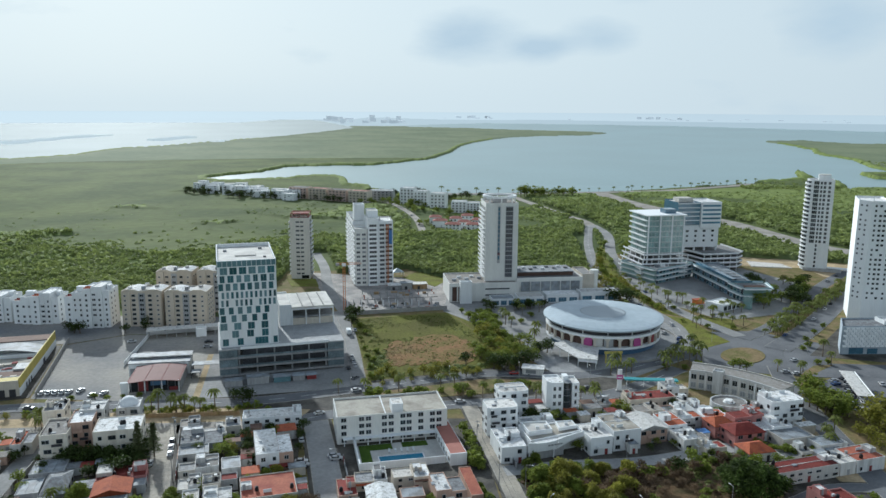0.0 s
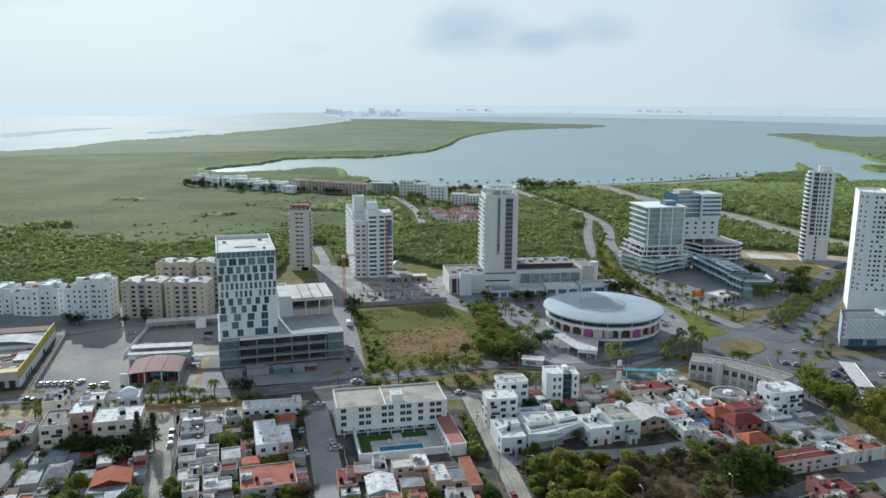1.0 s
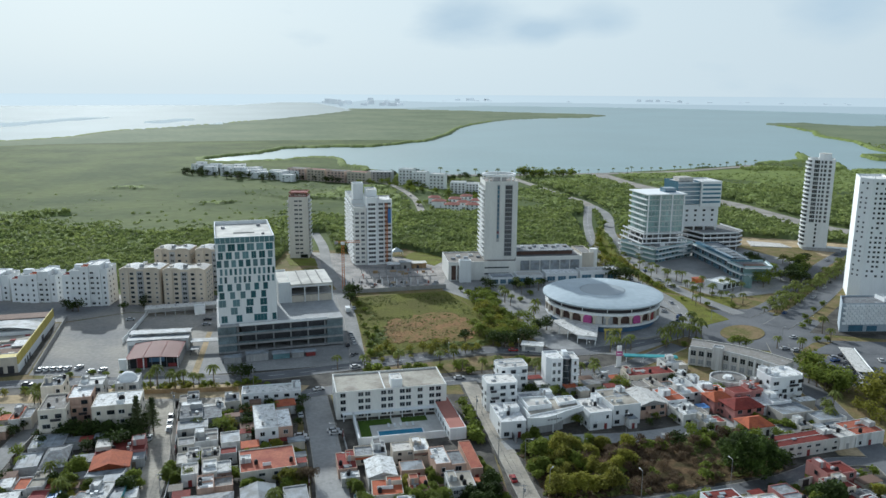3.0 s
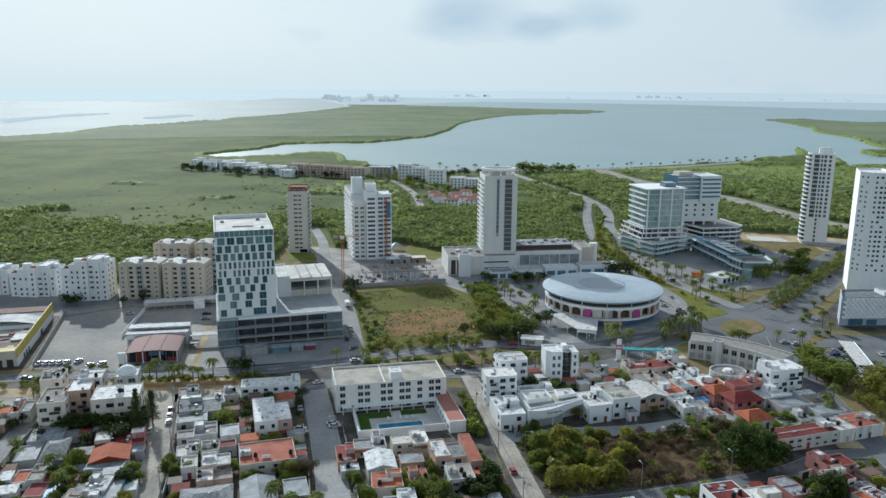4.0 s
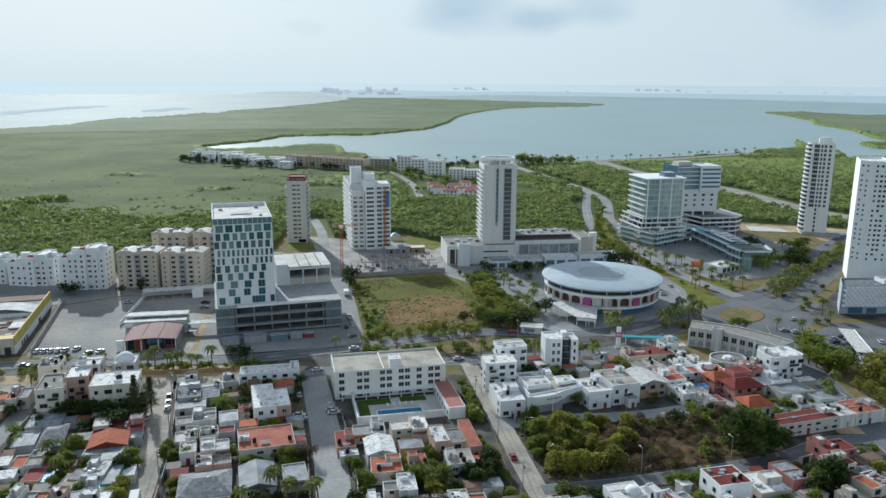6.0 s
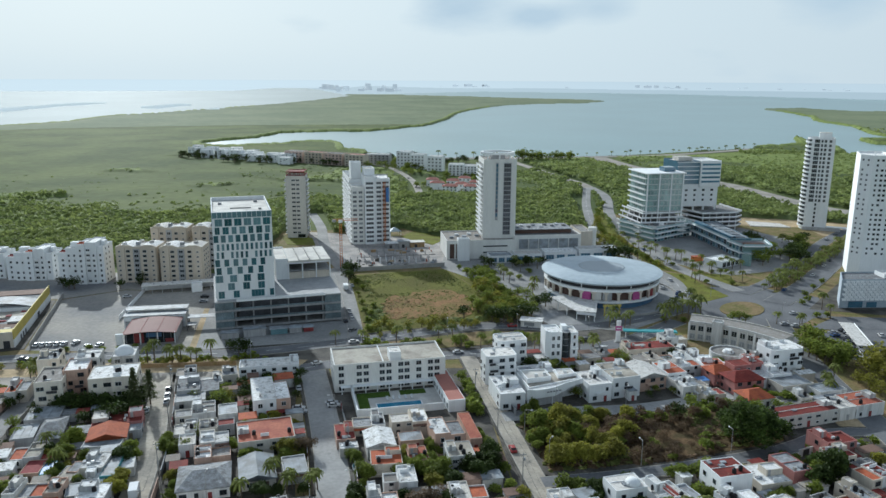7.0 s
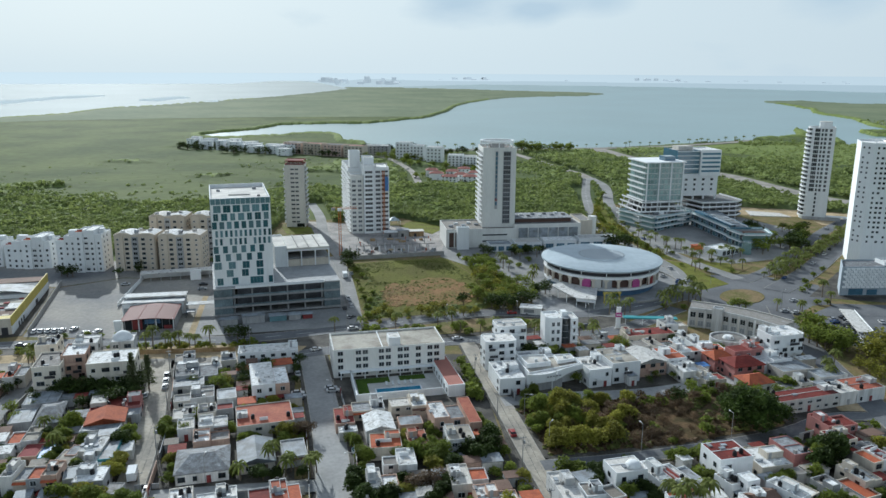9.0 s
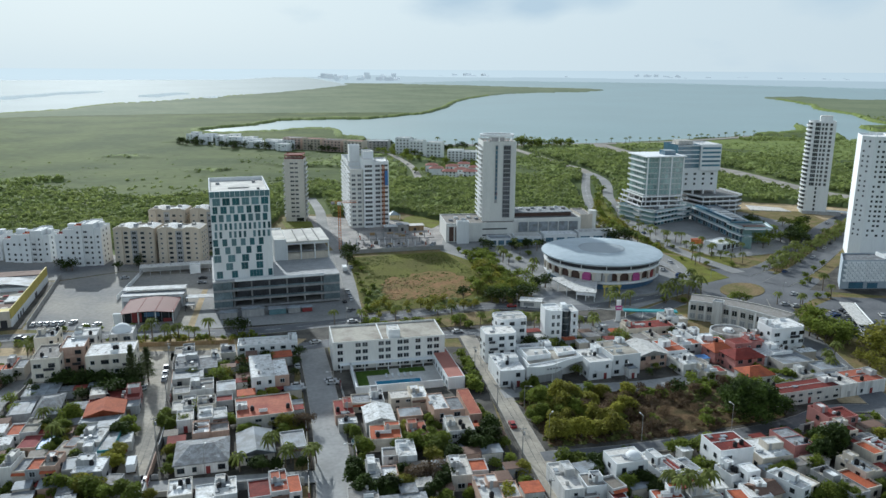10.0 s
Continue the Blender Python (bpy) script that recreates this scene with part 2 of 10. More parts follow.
GLASS = mat("dark_window_glass", (0.030, 0.040, 0.048), rough=0.12, var=0.3, bump=0, spec=0.6, rnd=0.5)
TEAL = mat("teal_curtain_glass", (0.045, 0.135, 0.16), rough=0.12, var=0.25, bump=0, spec=0.5, rnd=0.45, scale=0.1)
PALEGL = mat("pale_green_glass", (0.30, 0.44, 0.42), rough=0.12, var=0.2, bump=0, spec=0.8, rnd=0.3, scale=0.1)
BLUEGL = mat("blue_glass", (0.10, 0.21, 0.30), rough=0.12, var=0.2, bump=0, spec=0.8, rnd=0.3)
FRAME = mat("white_frame", (0.62, 0.63, 0.63), rough=0.5, var=0.05, bump=0)
DARKM = mat("dark_metal", (0.05, 0.05, 0.055), rough=0.5, var=0.1, bump=0)
ORANGE = mat("orange_steel", (0.50, 0.17, 0.04), rough=0.5, var=0.15, bump=0)
YELLOW = mat("yellow_paint", (0.55, 0.45, 0.12), rough=0.7, var=0.12, scale=0.2, streak=True)
POOL = mat("pool_water", (0.04, 0.20, 0.32), rough=0.05, var=0.1, bump=0.05)
TANK = mat("black_plastic", (0.02, 0.02, 0.022), rough=0.5, var=0.1, bump=0)
LINE = mat("road_paint", (0.62, 0.62, 0.60), var=0.15, bump=0)
RUBBER = mat("tyre_rubber", (0.02, 0.02, 0.02), bump=0)
CARS = [mat("car_paint_" + n, c, rough=0.45, var=0.03, bump=0, spec=0.3) for n, c in (
    ("white", (0.5, 0.5, 0.5)), ("silver", (0.35, 0.36, 0.38)), ("black", (0.025, 0.025, 0.03)), ("red", (0.30, 0.03, 0.03)), ("blue", (0.04, 0.08, 0.2)), ("grey", (0.12, 0.12, 0.13)))]
WATER = mat("lagoon_water", (0.185, 0.285, 0.292), rough=0.30, var=0.10, scale=0.004, fine=0.15, bump=0.12, spec=0.33)
# nearly matte; the sun's glare on the sea is put into the pale base
SEAM = mat("glare_pale_sea", (0.36, 0.40, 0.39), rough=0.8, var=0.08, scale=0.004, fine=0.15, bump=0.0, spec=0.09)

SCRUB_G = leaf_mat("scrub_leaves", (0.24, 0.26, 0.08), (0.18, 0.20, 0.06), scale=0.06, rnd=0)
SCRUB_B = leaf_mat("rusty_scrub", (0.42, 0.28, 0.16), (0.32, 0.24, 0.13), scale=0.06, rnd=0)
ROADP = mat("sandy_road", (0.36, 0.33, 0.29), col2=(0.26, 0.24, 0.21), var=0.15, scale=0.08, fine=1.0, spec=0.1)
TEALP = mat("pale_teal_glass", (0.15, 0.255, 0.285), rough=0.15, var=0.15, bump=0, spec=0.5, rnd=0.3)
PODGL = mat("blue_grey_panel_glass", (0.20, 0.255, 0.28), rough=0.2, var=0.35, bump=0, spec=0.5, rnd=0.25)
TFRAME = mat("teal_frame", (0.34, 0.44, 0.46), rough=0.5, var=0.05, bump=0)


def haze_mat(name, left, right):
    """A plain pale backdrop for the farthest sea and shore: haze painted as emission, paler towards the sun."""
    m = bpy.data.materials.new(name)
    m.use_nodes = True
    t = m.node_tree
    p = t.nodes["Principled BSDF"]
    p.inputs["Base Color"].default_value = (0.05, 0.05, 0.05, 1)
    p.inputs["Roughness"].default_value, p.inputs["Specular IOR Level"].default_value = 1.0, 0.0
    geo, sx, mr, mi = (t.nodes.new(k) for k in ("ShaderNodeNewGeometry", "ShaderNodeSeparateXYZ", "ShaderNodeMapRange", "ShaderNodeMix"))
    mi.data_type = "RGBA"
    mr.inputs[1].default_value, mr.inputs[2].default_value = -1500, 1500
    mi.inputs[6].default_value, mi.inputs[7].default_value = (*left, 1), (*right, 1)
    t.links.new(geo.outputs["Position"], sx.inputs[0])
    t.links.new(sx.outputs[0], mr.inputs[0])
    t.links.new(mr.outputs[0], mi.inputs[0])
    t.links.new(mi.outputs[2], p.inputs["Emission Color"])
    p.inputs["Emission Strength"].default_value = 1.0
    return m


HAZE_LAND = haze_mat("haze_glow_shore", (0.60, 0.64, 0.615), (0.47, 0.53, 0.53))
HAZE_SEA = haze_mat("haze_glow_sea", (0.74, 0.785, 0.755), (0.60, 0.65, 0.64))
# near-white base puts the haze into the walls of the far hotels
HAZE_HOTEL = mat("haze_white_far_wall", (0.93, 0.94, 0.95), var=0.06, bump=0, spec=0.0, rnd=0.15)
KERB = mat("weathered_kerb", (0.40, 0.38, 0.34), var=0.25, scale=0.6)
TANW = mat("tan_plaster", (0.40, 0.28, 0.15), var=0.2, scale=0.4, streak=True)
GREYST = mat("pale_grey_street", (0.37, 0.365, 0.355), col2=(0.28, 0.278, 0.272), var=0.12, scale=0.06, fine=0.8, bump=0.1, grime=(0.22, 0.22, 0.215), amount=0.62)
DUSTY = mat("dusty_street", (0.40, 0.36, 0.295), col2=(0.27, 0.25, 0.215), var=0.18, scale=0.09, fine=0.9, bump=0.1)
TEALC = mat("turquoise_paint", (0.07, 0.30, 0.33), rough=0.5, var=0.08)
SCREENB = mat("grey_blue_wall", (0.40, 0.45, 0.50), var=0.12)
SMOKE = mat("grey_window_glass", (0.12, 0.125, 0.14), rough=0.2, var=0.3, bump=0, spec=0.6, rnd=0.4)
# dark brown wall colour, also painted as shade in porch and arches
BRICKY = mat("brown_shade_plaster", (0.13, 0.085, 0.07), var=0.2, scale=0.4)
GREYG = mat("grey_shutter", (0.30, 0.31, 0.32), rough=0.6, var=0.1)
GREYS = mat("grey_shutter_paint", (0.26, 0.27, 0.28), rough=0.6, var=0.1)

# ---- builders ----
class Geo:
    """Vertices and faces of one mesh; faces may name a material slot."""

    def __init__(self):
        self.v, self.f, self.m = [], [], []

    def add(self, vs, fs, slot=0):
        n = len(self.v)
        self.v += vs
        self.f += [tuple(i + n for i in q) for q in fs]
        self.m += [slot] * len(fs)
        return self

    def box(self, x0, y0, z0, x1, y1, z1, slot=0):
        return self.prism([(x0, y0), (x1, y0), (x1, y1), (x0, y1)], z0, z1, slot)

    def prism(self, pts, z0, z1, slot=0, top=None):
        n = len(pts)
        top = top or pts
        vs = [(x, y, z0) for x, y in pts] + [(x, y, z1) for x, y in top]
        fs = [(i, (i + 1) % n, n + (i + 1) % n, n + i) for i in range(n)]
        return self.add(vs, fs + [tuple(range(n, 2 * n)), tuple(range(n - 1, -1, -1))], slot)

    def cyl(self, x, y, z0, z1, r, r2=None, n=12, slot=0):
        r2 = r if r2 is None else r2
        a = [2 * math.pi * i / n for i in range(n)]
        return self.prism([(x + r * math.cos(q), y + r * math.sin(q)) for q in a], z0, z1, slot, [(x + r2 * math.cos(q), y + r2 * math.sin(q)) for q in a])

    def tray(self, pts, z0, z1, t=0.25, drop=0.6, slot=0):
        """Walls of a flat-roofed block, with a parapet that stands over the roof."""
        c = [sum(p[k] for p in pts) / len(pts) for k in (0, 1)]
        n = len(pts)
        inn = []
        for x, y in pts:
            d = math.hypot(x - c[0], y - c[1])
            k = max(0.1, (d - t * 1.35) / d)
            inn.append((c[0] + (x - c[0]) * k, c[1] + (y - c[1]) * k))
        vs = [(x, y, z0) for x, y in pts] + [(x, y, z1) for x, y in pts] + [(x, y, z1) for x, y in inn] + [(x, y, z1 - drop) for x, y in inn]
        fs = []
        for k in range(3):
            fs += [(k * n + i, k * n + (i + 1) % n, (k + 1) * n + (i + 1) % n, (k + 1) * n + i) for i in range(n)]
        self.add(vs, fs, slot)
        return inn

    def mesh(self, name, *mats, smooth=False):
        me = bpy.data.meshes.new(name)
        me.from_pydata(self.v, [], self.f)
        for q in mats:
            me.materials.append(q)
        if any(self.m):
            me.polygons.foreach_set("material_index", self.m)
        if smooth:
            me.polygons.foreach_set("use_smooth", [True] * len(me.polygons))
        me.update()
        return me


def thing(name, m=None, label="", category="", group="", kind=""):
    ob = new(name)
    ob.empty_display_size = 0.5
    if m is not None:
        ob.matrix_world = m
    return tagged(ob, label, category, group, kind)


def part(name, g, material, parent=None, label="", m=None, smooth=False):
    """Links a Geo (or a ready mesh) as one mesh object under a thing or a part."""
    ob = new(name, g if isinstance(g, bpy.types.Mesh) else g.mesh(name, material, smooth=smooth))
    if parent is not None:
        ob.parent = parent
    if m is not None:
        ob.matrix_basis = m
    return tagged(ob, label)


def solo(name, g, material, label, category, kind="", group="", m=None, smooth=False):
    return tagged(part(name, g, material, None, "", m, smooth), label, category, group, kind)


def rect(x0, y0, x1, y1):
    return [(x0, y0), (x1, y0), (x1, y1), (x0, y1)]


def turned(pts, ang):
    c, s = math.cos(radians(ang)), math.sin(radians(ang))
    return [(x * c - y * s, x * s + y * c) for x, y in pts]


MESHES = {}


def window_mesh(w, h, glass, frame_mat=None, bars=1):
    key = ("window", round(w, 2), round(h, 2), glass.name, bars, (frame_mat or FRAME).name)
    if key not in MESHES:
        # one joined shell: frame ring, reveal, and panes between mullions
        g = Geo()
        b, m_, out_, in_ = 0.07, 0.04, -0.10, -0.03
        def ring(x, z0, z1, y):
            return [(-x, y, z0), (x, y, z0), (x, y, z1), (-x, y, z1)]
        g.v = ring(w / 2 + b, -b, h + b, 0.02) + ring(w / 2 + b, -b, h + b, out_) + ring(w / 2, 0, h, out_)
        for k in (0, 4):
            for i in range(4):
                g.f.append((k + i, k + (i + 1) % 4, k + 4 + (i + 1) % 4, k + 4 + i))
                g.m.append(0)
        xs = [-w / 2]
        for i in range(bars):
            x = -w / 2 + w * (i + 1) / (bars + 1)
            xs += [x - m_, x + m_]
        xs.append(w / 2)
        n = len(g.v)
        g.v += [(x, in_, 0) for x in xs] + [(x, in_, h) for x in xs]
        q = len(xs)
        for i in range(q - 1):
            g.f.append((n + i, n + i + 1, n + q + i + 1, n + q + i))
            g.m.append(i % 2 == 0)
        for f in ((8, 11, n + q, n), (9, 10, n + 2 * q - 1, n + q - 1), (8, 9) + tuple(n + i for i in range(q - 1, -1, -1)), (11, 10) + tuple(n + q + i for i in range(q - 1, -1, -1))):
            g.f.append(f)
            g.m.append(0)
        g.m = [int(i) for i in g.m]
        MESHES[key] = g.mesh("window", frame_mat or FRAME, glass)
    return MESHES[key]


def window(parent, x, y, z, w, h, face=0, glass=None, bars=1, frame_mat=None, name="window"):
    """A window on the wall that looks to -y turned by face degrees."""
    return part(name, window_mesh(w, h, glass or GLASS, frame_mat, bars), None, parent, "", pose(x, y, z, 0, 0, face))


def inside(px, py, poly):
    """Which of the points lie in the polygon."""
    r = np.zeros(np.shape(px), bool)
    n = len(poly)
    for i in range(n):
        (x0, y0), (x1, y1) = poly[i], poly[(i + 1) % n]
        if y0 == y1:
            continue
        r ^= ((y0 > py) != (y1 > py)) & (px < (x1 - x0) * (py - y0) / (y1 - y0) + x0)
    return r


def curve_pts(pts, step=6.0):
    """A smooth line through the points."""
    p = [Vector((x, y, 0)) for x, y in pts]
    p = [2 * p[0] - p[1]] + p + [2 * p[-1] - p[-2]]
    res = []
    for i in range(1, len(p) - 2):
        n = max(2, int((p[i + 1] - p[i]).length / step))
        for k in range(n):
            t = k / n
            a, b, c, d = p[i - 1], p[i], p[i + 1], p[i + 2]
            q = 0.5 * (2 * b + (c - a) * t + (2 * a - 5 * b + 4 * c - d) * t * t + (3 * b - a - 3 * c + d) * t ** 3)
            res.append((q.x, q.y))
    return res + [tuple(pts[-1])]


def offset_line(line, o):
    res = []
    for i, (x, y) in enumerate(line):
        a, b = line[max(0, i - 1)], line[min(len(line) - 1, i + 1)]
        dx, dy = b[0] - a[0], b[1] - a[1]
        k = math.hypot(dx, dy) or 1
        res.append((x - dy / k * o, y + dx / k * o))
    return res


def band(g, line, o0, o1, z0, z1, slot=0):
    """A strip along a line between two offsets, from z0 up to z1."""
    a, b = offset_line(line, o0), offset_line(line, o1)
    n = len(line)
    vs = [(x, y, z1) for x, y in a] + [(x, y, z1) for x, y in b] + [(x, y, z0) for x, y in a] + [(x, y, z0) for x, y in b]
    fs = []
    for i in range(n - 1):
        fs += [(i, i + 1, n + i + 1, n + i), (i, 2 * n + i, 2 * n + i + 1, i + 1), (n + i, n + i + 1, 3 * n + i + 1, 3 * n + i)]
    return g.add(vs, fs, slot)


def vault(g, w, d, z, rise, n=8):
    """A shallow curved roof, w across and d deep, one shell."""
    v = []
    for y in (0, d):
        for t_ in (0, -0.18):
            v += [(w * i / n, y, z + rise * math.sin(math.pi * i / n) + t_) for i in range(n + 1)]
    m_ = n + 1
    f = [(i, i + 1, 2 * m_ + i + 1, 2 * m_ + i) for i in range(n)] + [(m_ + i + 1, m_ + i, 3 * m_ + i, 3 * m_ + i + 1) for i in range(n)]
    f += [(i + 1, i, m_ + i, m_ + i + 1) for i in range(n)] + [(2 * m_ + i, 2 * m_ + i + 1, 3 * m_ + i + 1, 3 * m_ + i) for i in range(n)]
    f += [(0, 2 * m_, 3 * m_, m_), (n, m_ + n, 3 * m_ + n, 2 * m_ + n)]
    g.add(v, f)


# far country: beyond 1.8 km distances are drawn in, so that the land keeps its bearing and dip
NEAR, REACH, MEAN_EYE = 1800.0, 3000.0, 109.0


def far(x, y, z=0.0):
    """Where a point of the plan stands, and the scale there."""
    d = math.hypot(x, y)
    if d <= NEAR:
        return x, y, z, 1.0
    e = NEAR + REACH * (1 - math.exp(-(d - NEAR) / REACH))
    k = e / d
    return x * k, y * k, MEAN_EYE * (1 - k) + z * k, k

# ---- land and water ----
LAGOON = [(-398, 1217), (-375, 1287), (-340, 1340), (-315, 1456), (-256, 1492), (-171, 1516), (-108, 1590), (-41, 1734), (-3, 1954), (14, 2165), (40, 2386),
          (137, 2769), (238, 3017), (389, 3173), (569, 3273), (720, 3533), (670, 3701), (472, 3858), (258, 4028), (85, 4228), (-251, 4415), (-329, 4852),
          (238, 5678), (1051, 5384), (1528, 5143), (1749, 4725), (2300, 4029), (2400, 3000)]
SHORE = [(1900, 1700), (638, 1109), (585, 1115), (615, 1200), (623, 1242), (580, 1262), (540, 1228), (474, 1191), (410, 1158), (289, 1089), (209, 1051),
         (99, 1037), (51, 1012), (-54, 1013), (-111, 1049), (-119, 1090), (-155, 1123), (-172, 1221), (-194, 1265), (-234, 1250), (-264, 1215), (-309, 1181), (-338, 1159), (-385, 1176)]
POINT = [(1900, 2500), (1455, 2563), (1326, 2635), (1298, 2826), (1119, 2751), (1084, 2435), (1028, 2181), (950, 1997), (928, 1759), (844, 1533), (830, 1426), (1000, 1380)]
ISLETS = [[(735, 1368), (900, 1410), (800, 1195), (714, 1285)], [(633, 1399), (641, 1386), (611, 1280), (594, 1290)],
          [(-1297, 2219), (-1324, 2560), (-1312, 2964), (-1424, 2881), (-1401, 2600), (-1420, 2300)], [(-1019, 2507), (-1022, 2882), (-942, 2834), (-949, 2516)]]
SEA = [(-2200, 1400), (-934, 1592), (-880, 1720), (-887, 2031), (-813, 2242), (-735, 2546), (-645, 3006), (-591, 3469), (-533, 4219), (-1046, 6153), (-1842, 8620), (-4000, 19000), (-30000, 19000), (-9000, 1000)]


def lumps(x, y, cell, seed):
    """Smooth value noise on the plan, 0 to 1."""
    u, w = x / cell, y / cell
    i, j = np.floor(u), np.floor(w)
    fu, fw = u - i, w - j
    fu, fw = fu * fu * (3 - 2 * fu), fw * fw * (3 - 2 * fw)

    def rnd(a, b):
        s = np.sin(a * 127.1 + b * 311.7 + seed * 74.7) * 43758.5453
        return s - np.floor(s)
    return (rnd(i, j) * (1 - fu) + rnd(i + 1, j) * fu) * (1 - fw) + (rnd(i, j + 1) * (1 - fu) + rnd(i + 1, j + 1) * fu) * fw


def is_water(x, y):
    wob = 1 + (lumps(x, y, 60, 3) - 0.5) * 0.018 + (lumps(x, y, 19, 4) - 0.5) * 0.010
    x, y = x * wob, y * wob
    r = inside(x, y, LAGOON + SHORE) & ~inside(x, y, POINT)
    for q in ISLETS:
        r &= ~inside(x, y, q)
    r |= inside(x, y, SEA) & ~inside(x, y, ISLETS[2]) & ~inside(x, y, ISLETS[3])
    return r


CLEAR = [[(-300, 300), (-300, 402), (-120, 436), (-116, 500), (-120, 590), (-100, 600), (-80, 520), (-32, 535), (-2, 505), (100, 492), (100, 540), (112, 690), (130, 690), (118, 540), (116, 500),
          (124, 590), (150, 592), (222, 592), (300, 570), (330, 545), (400, 620), (400, 300)],
         [(-40, 690), (-40, 800), (-110, 960), (-100, 970), (-30, 830), (40, 760), (40, 690)], [(-380, 1010), (-250, 960), (-90, 880), (30, 900), (30, 990), (-110, 1010), (-230, 1010), (-340, 1080)]]
TRACKS = [[(140, 745), (136, 780), (124, 817), (107, 883), (87, 960), (78, 1000)], [(124, 522), (129, 596), (140, 657), (145, 700), (142, 748)], [(103, 500), (106, 545), (117, 632), (127, 690), (138, 748)],
          [(355, 575), (318, 625), (307, 655), (296, 712), (284, 772), (255, 835), (230, 900), (215, 960), (204, 1035)], [(-25, 690), (-40, 800), (-70, 900), (-110, 960)], [(-60, 1008), (98, 1026), (285, 1066), (400, 1130), (470, 1178)]]
GAPS = (9, 6, 6, 19, 9, 12)


def near_track(x, y, extra=0.0):
    """Which points lie in the cleared strip of a road through the woods."""
    r = np.zeros(np.shape(x), bool)
    for line, gap in zip(TRACKS, GAPS):
        for p, q in zip(line[:-1], line[1:]):
            ux, uy = q[0] - p[0], q[1] - p[1]
            k = np.clip(((x - p[0]) * ux + (y - p[1]) * uy) / (ux * ux + uy * uy), 0, 1)
            r |= np.hypot(x - p[0] - k * ux, y - p[1] - k * uy) < gap + extra
    return r


def domes(x, y, cell, seed):
    """Crowns packed side by side: height 0 to 1 over the plan."""
    i0, j0 = np.floor(x / cell), np.floor(y / cell)
    best = np.zeros(np.shape(x))
    for di in (-1, 0, 1):
        for dj in (-1, 0, 1):
            i, j = i0 + di, j0 + dj
            r = [np.sin(i * a + j * b + seed * 9.1) * 43758.5453 for a, b in ((127.1, 311.7), (269.5, 183.3), (71.3, 97.7))]
            r = [q - np.floor(q) for q in r]
            d2 = ((x - (i + r[0]) * cell) ** 2 + (y - (j + r[1]) * cell) ** 2) / (cell * (0.55 + 0.4 * r[2])) ** 2
            best = np.maximum(best, np.sqrt(np.clip(1 - d2, 0, 1)) * (0.55 + 0.45 * r[2]))
    return best


def by_water(x, y, r=11.0):
    """Land within reach of the lagoon or the sea."""
    near_ = np.zeros(np.shape(x), bool)
    for a in range(8):
        near_ |= is_water(x + r * math.cos(a * math.pi / 4), y + 1.6 * r * math.sin(a * math.pi / 4))
    return near_ & ~is_water(x, y)


def woods(x, y):
    """How densely wooded the plan is, 0 (open marsh) to 1."""
    d = np.hypot(x, y)
    w = np.where(x > 60 + 0.04 * y, 0.95, 1.75 - (d - 400) / 330) + 1.4 * (lumps(x, y, 75, 11) - 0.5) + 0.6 * (lumps(x, y, 24, 12) - 0.5)
    w = np.where((x > -45) & (x < 60) & (d < 720), 1.0, w)
    for mx, my, rx, ry in MEADOW:
        w = np.where(((x - mx) / rx) ** 2 + ((y - my) / ry) ** 2 < 1, w - 0.8, w)
    return np.clip(w, 0, 1)


# open marsh: centre and half sizes
MEADOW = [(-240, 640, 120, 60), (-150, 720, 80, 60), (-430, 760, 260, 90), (-260, 900, 90, 60), (300, 940, 90, 50), (250, 860, 40, 40)]


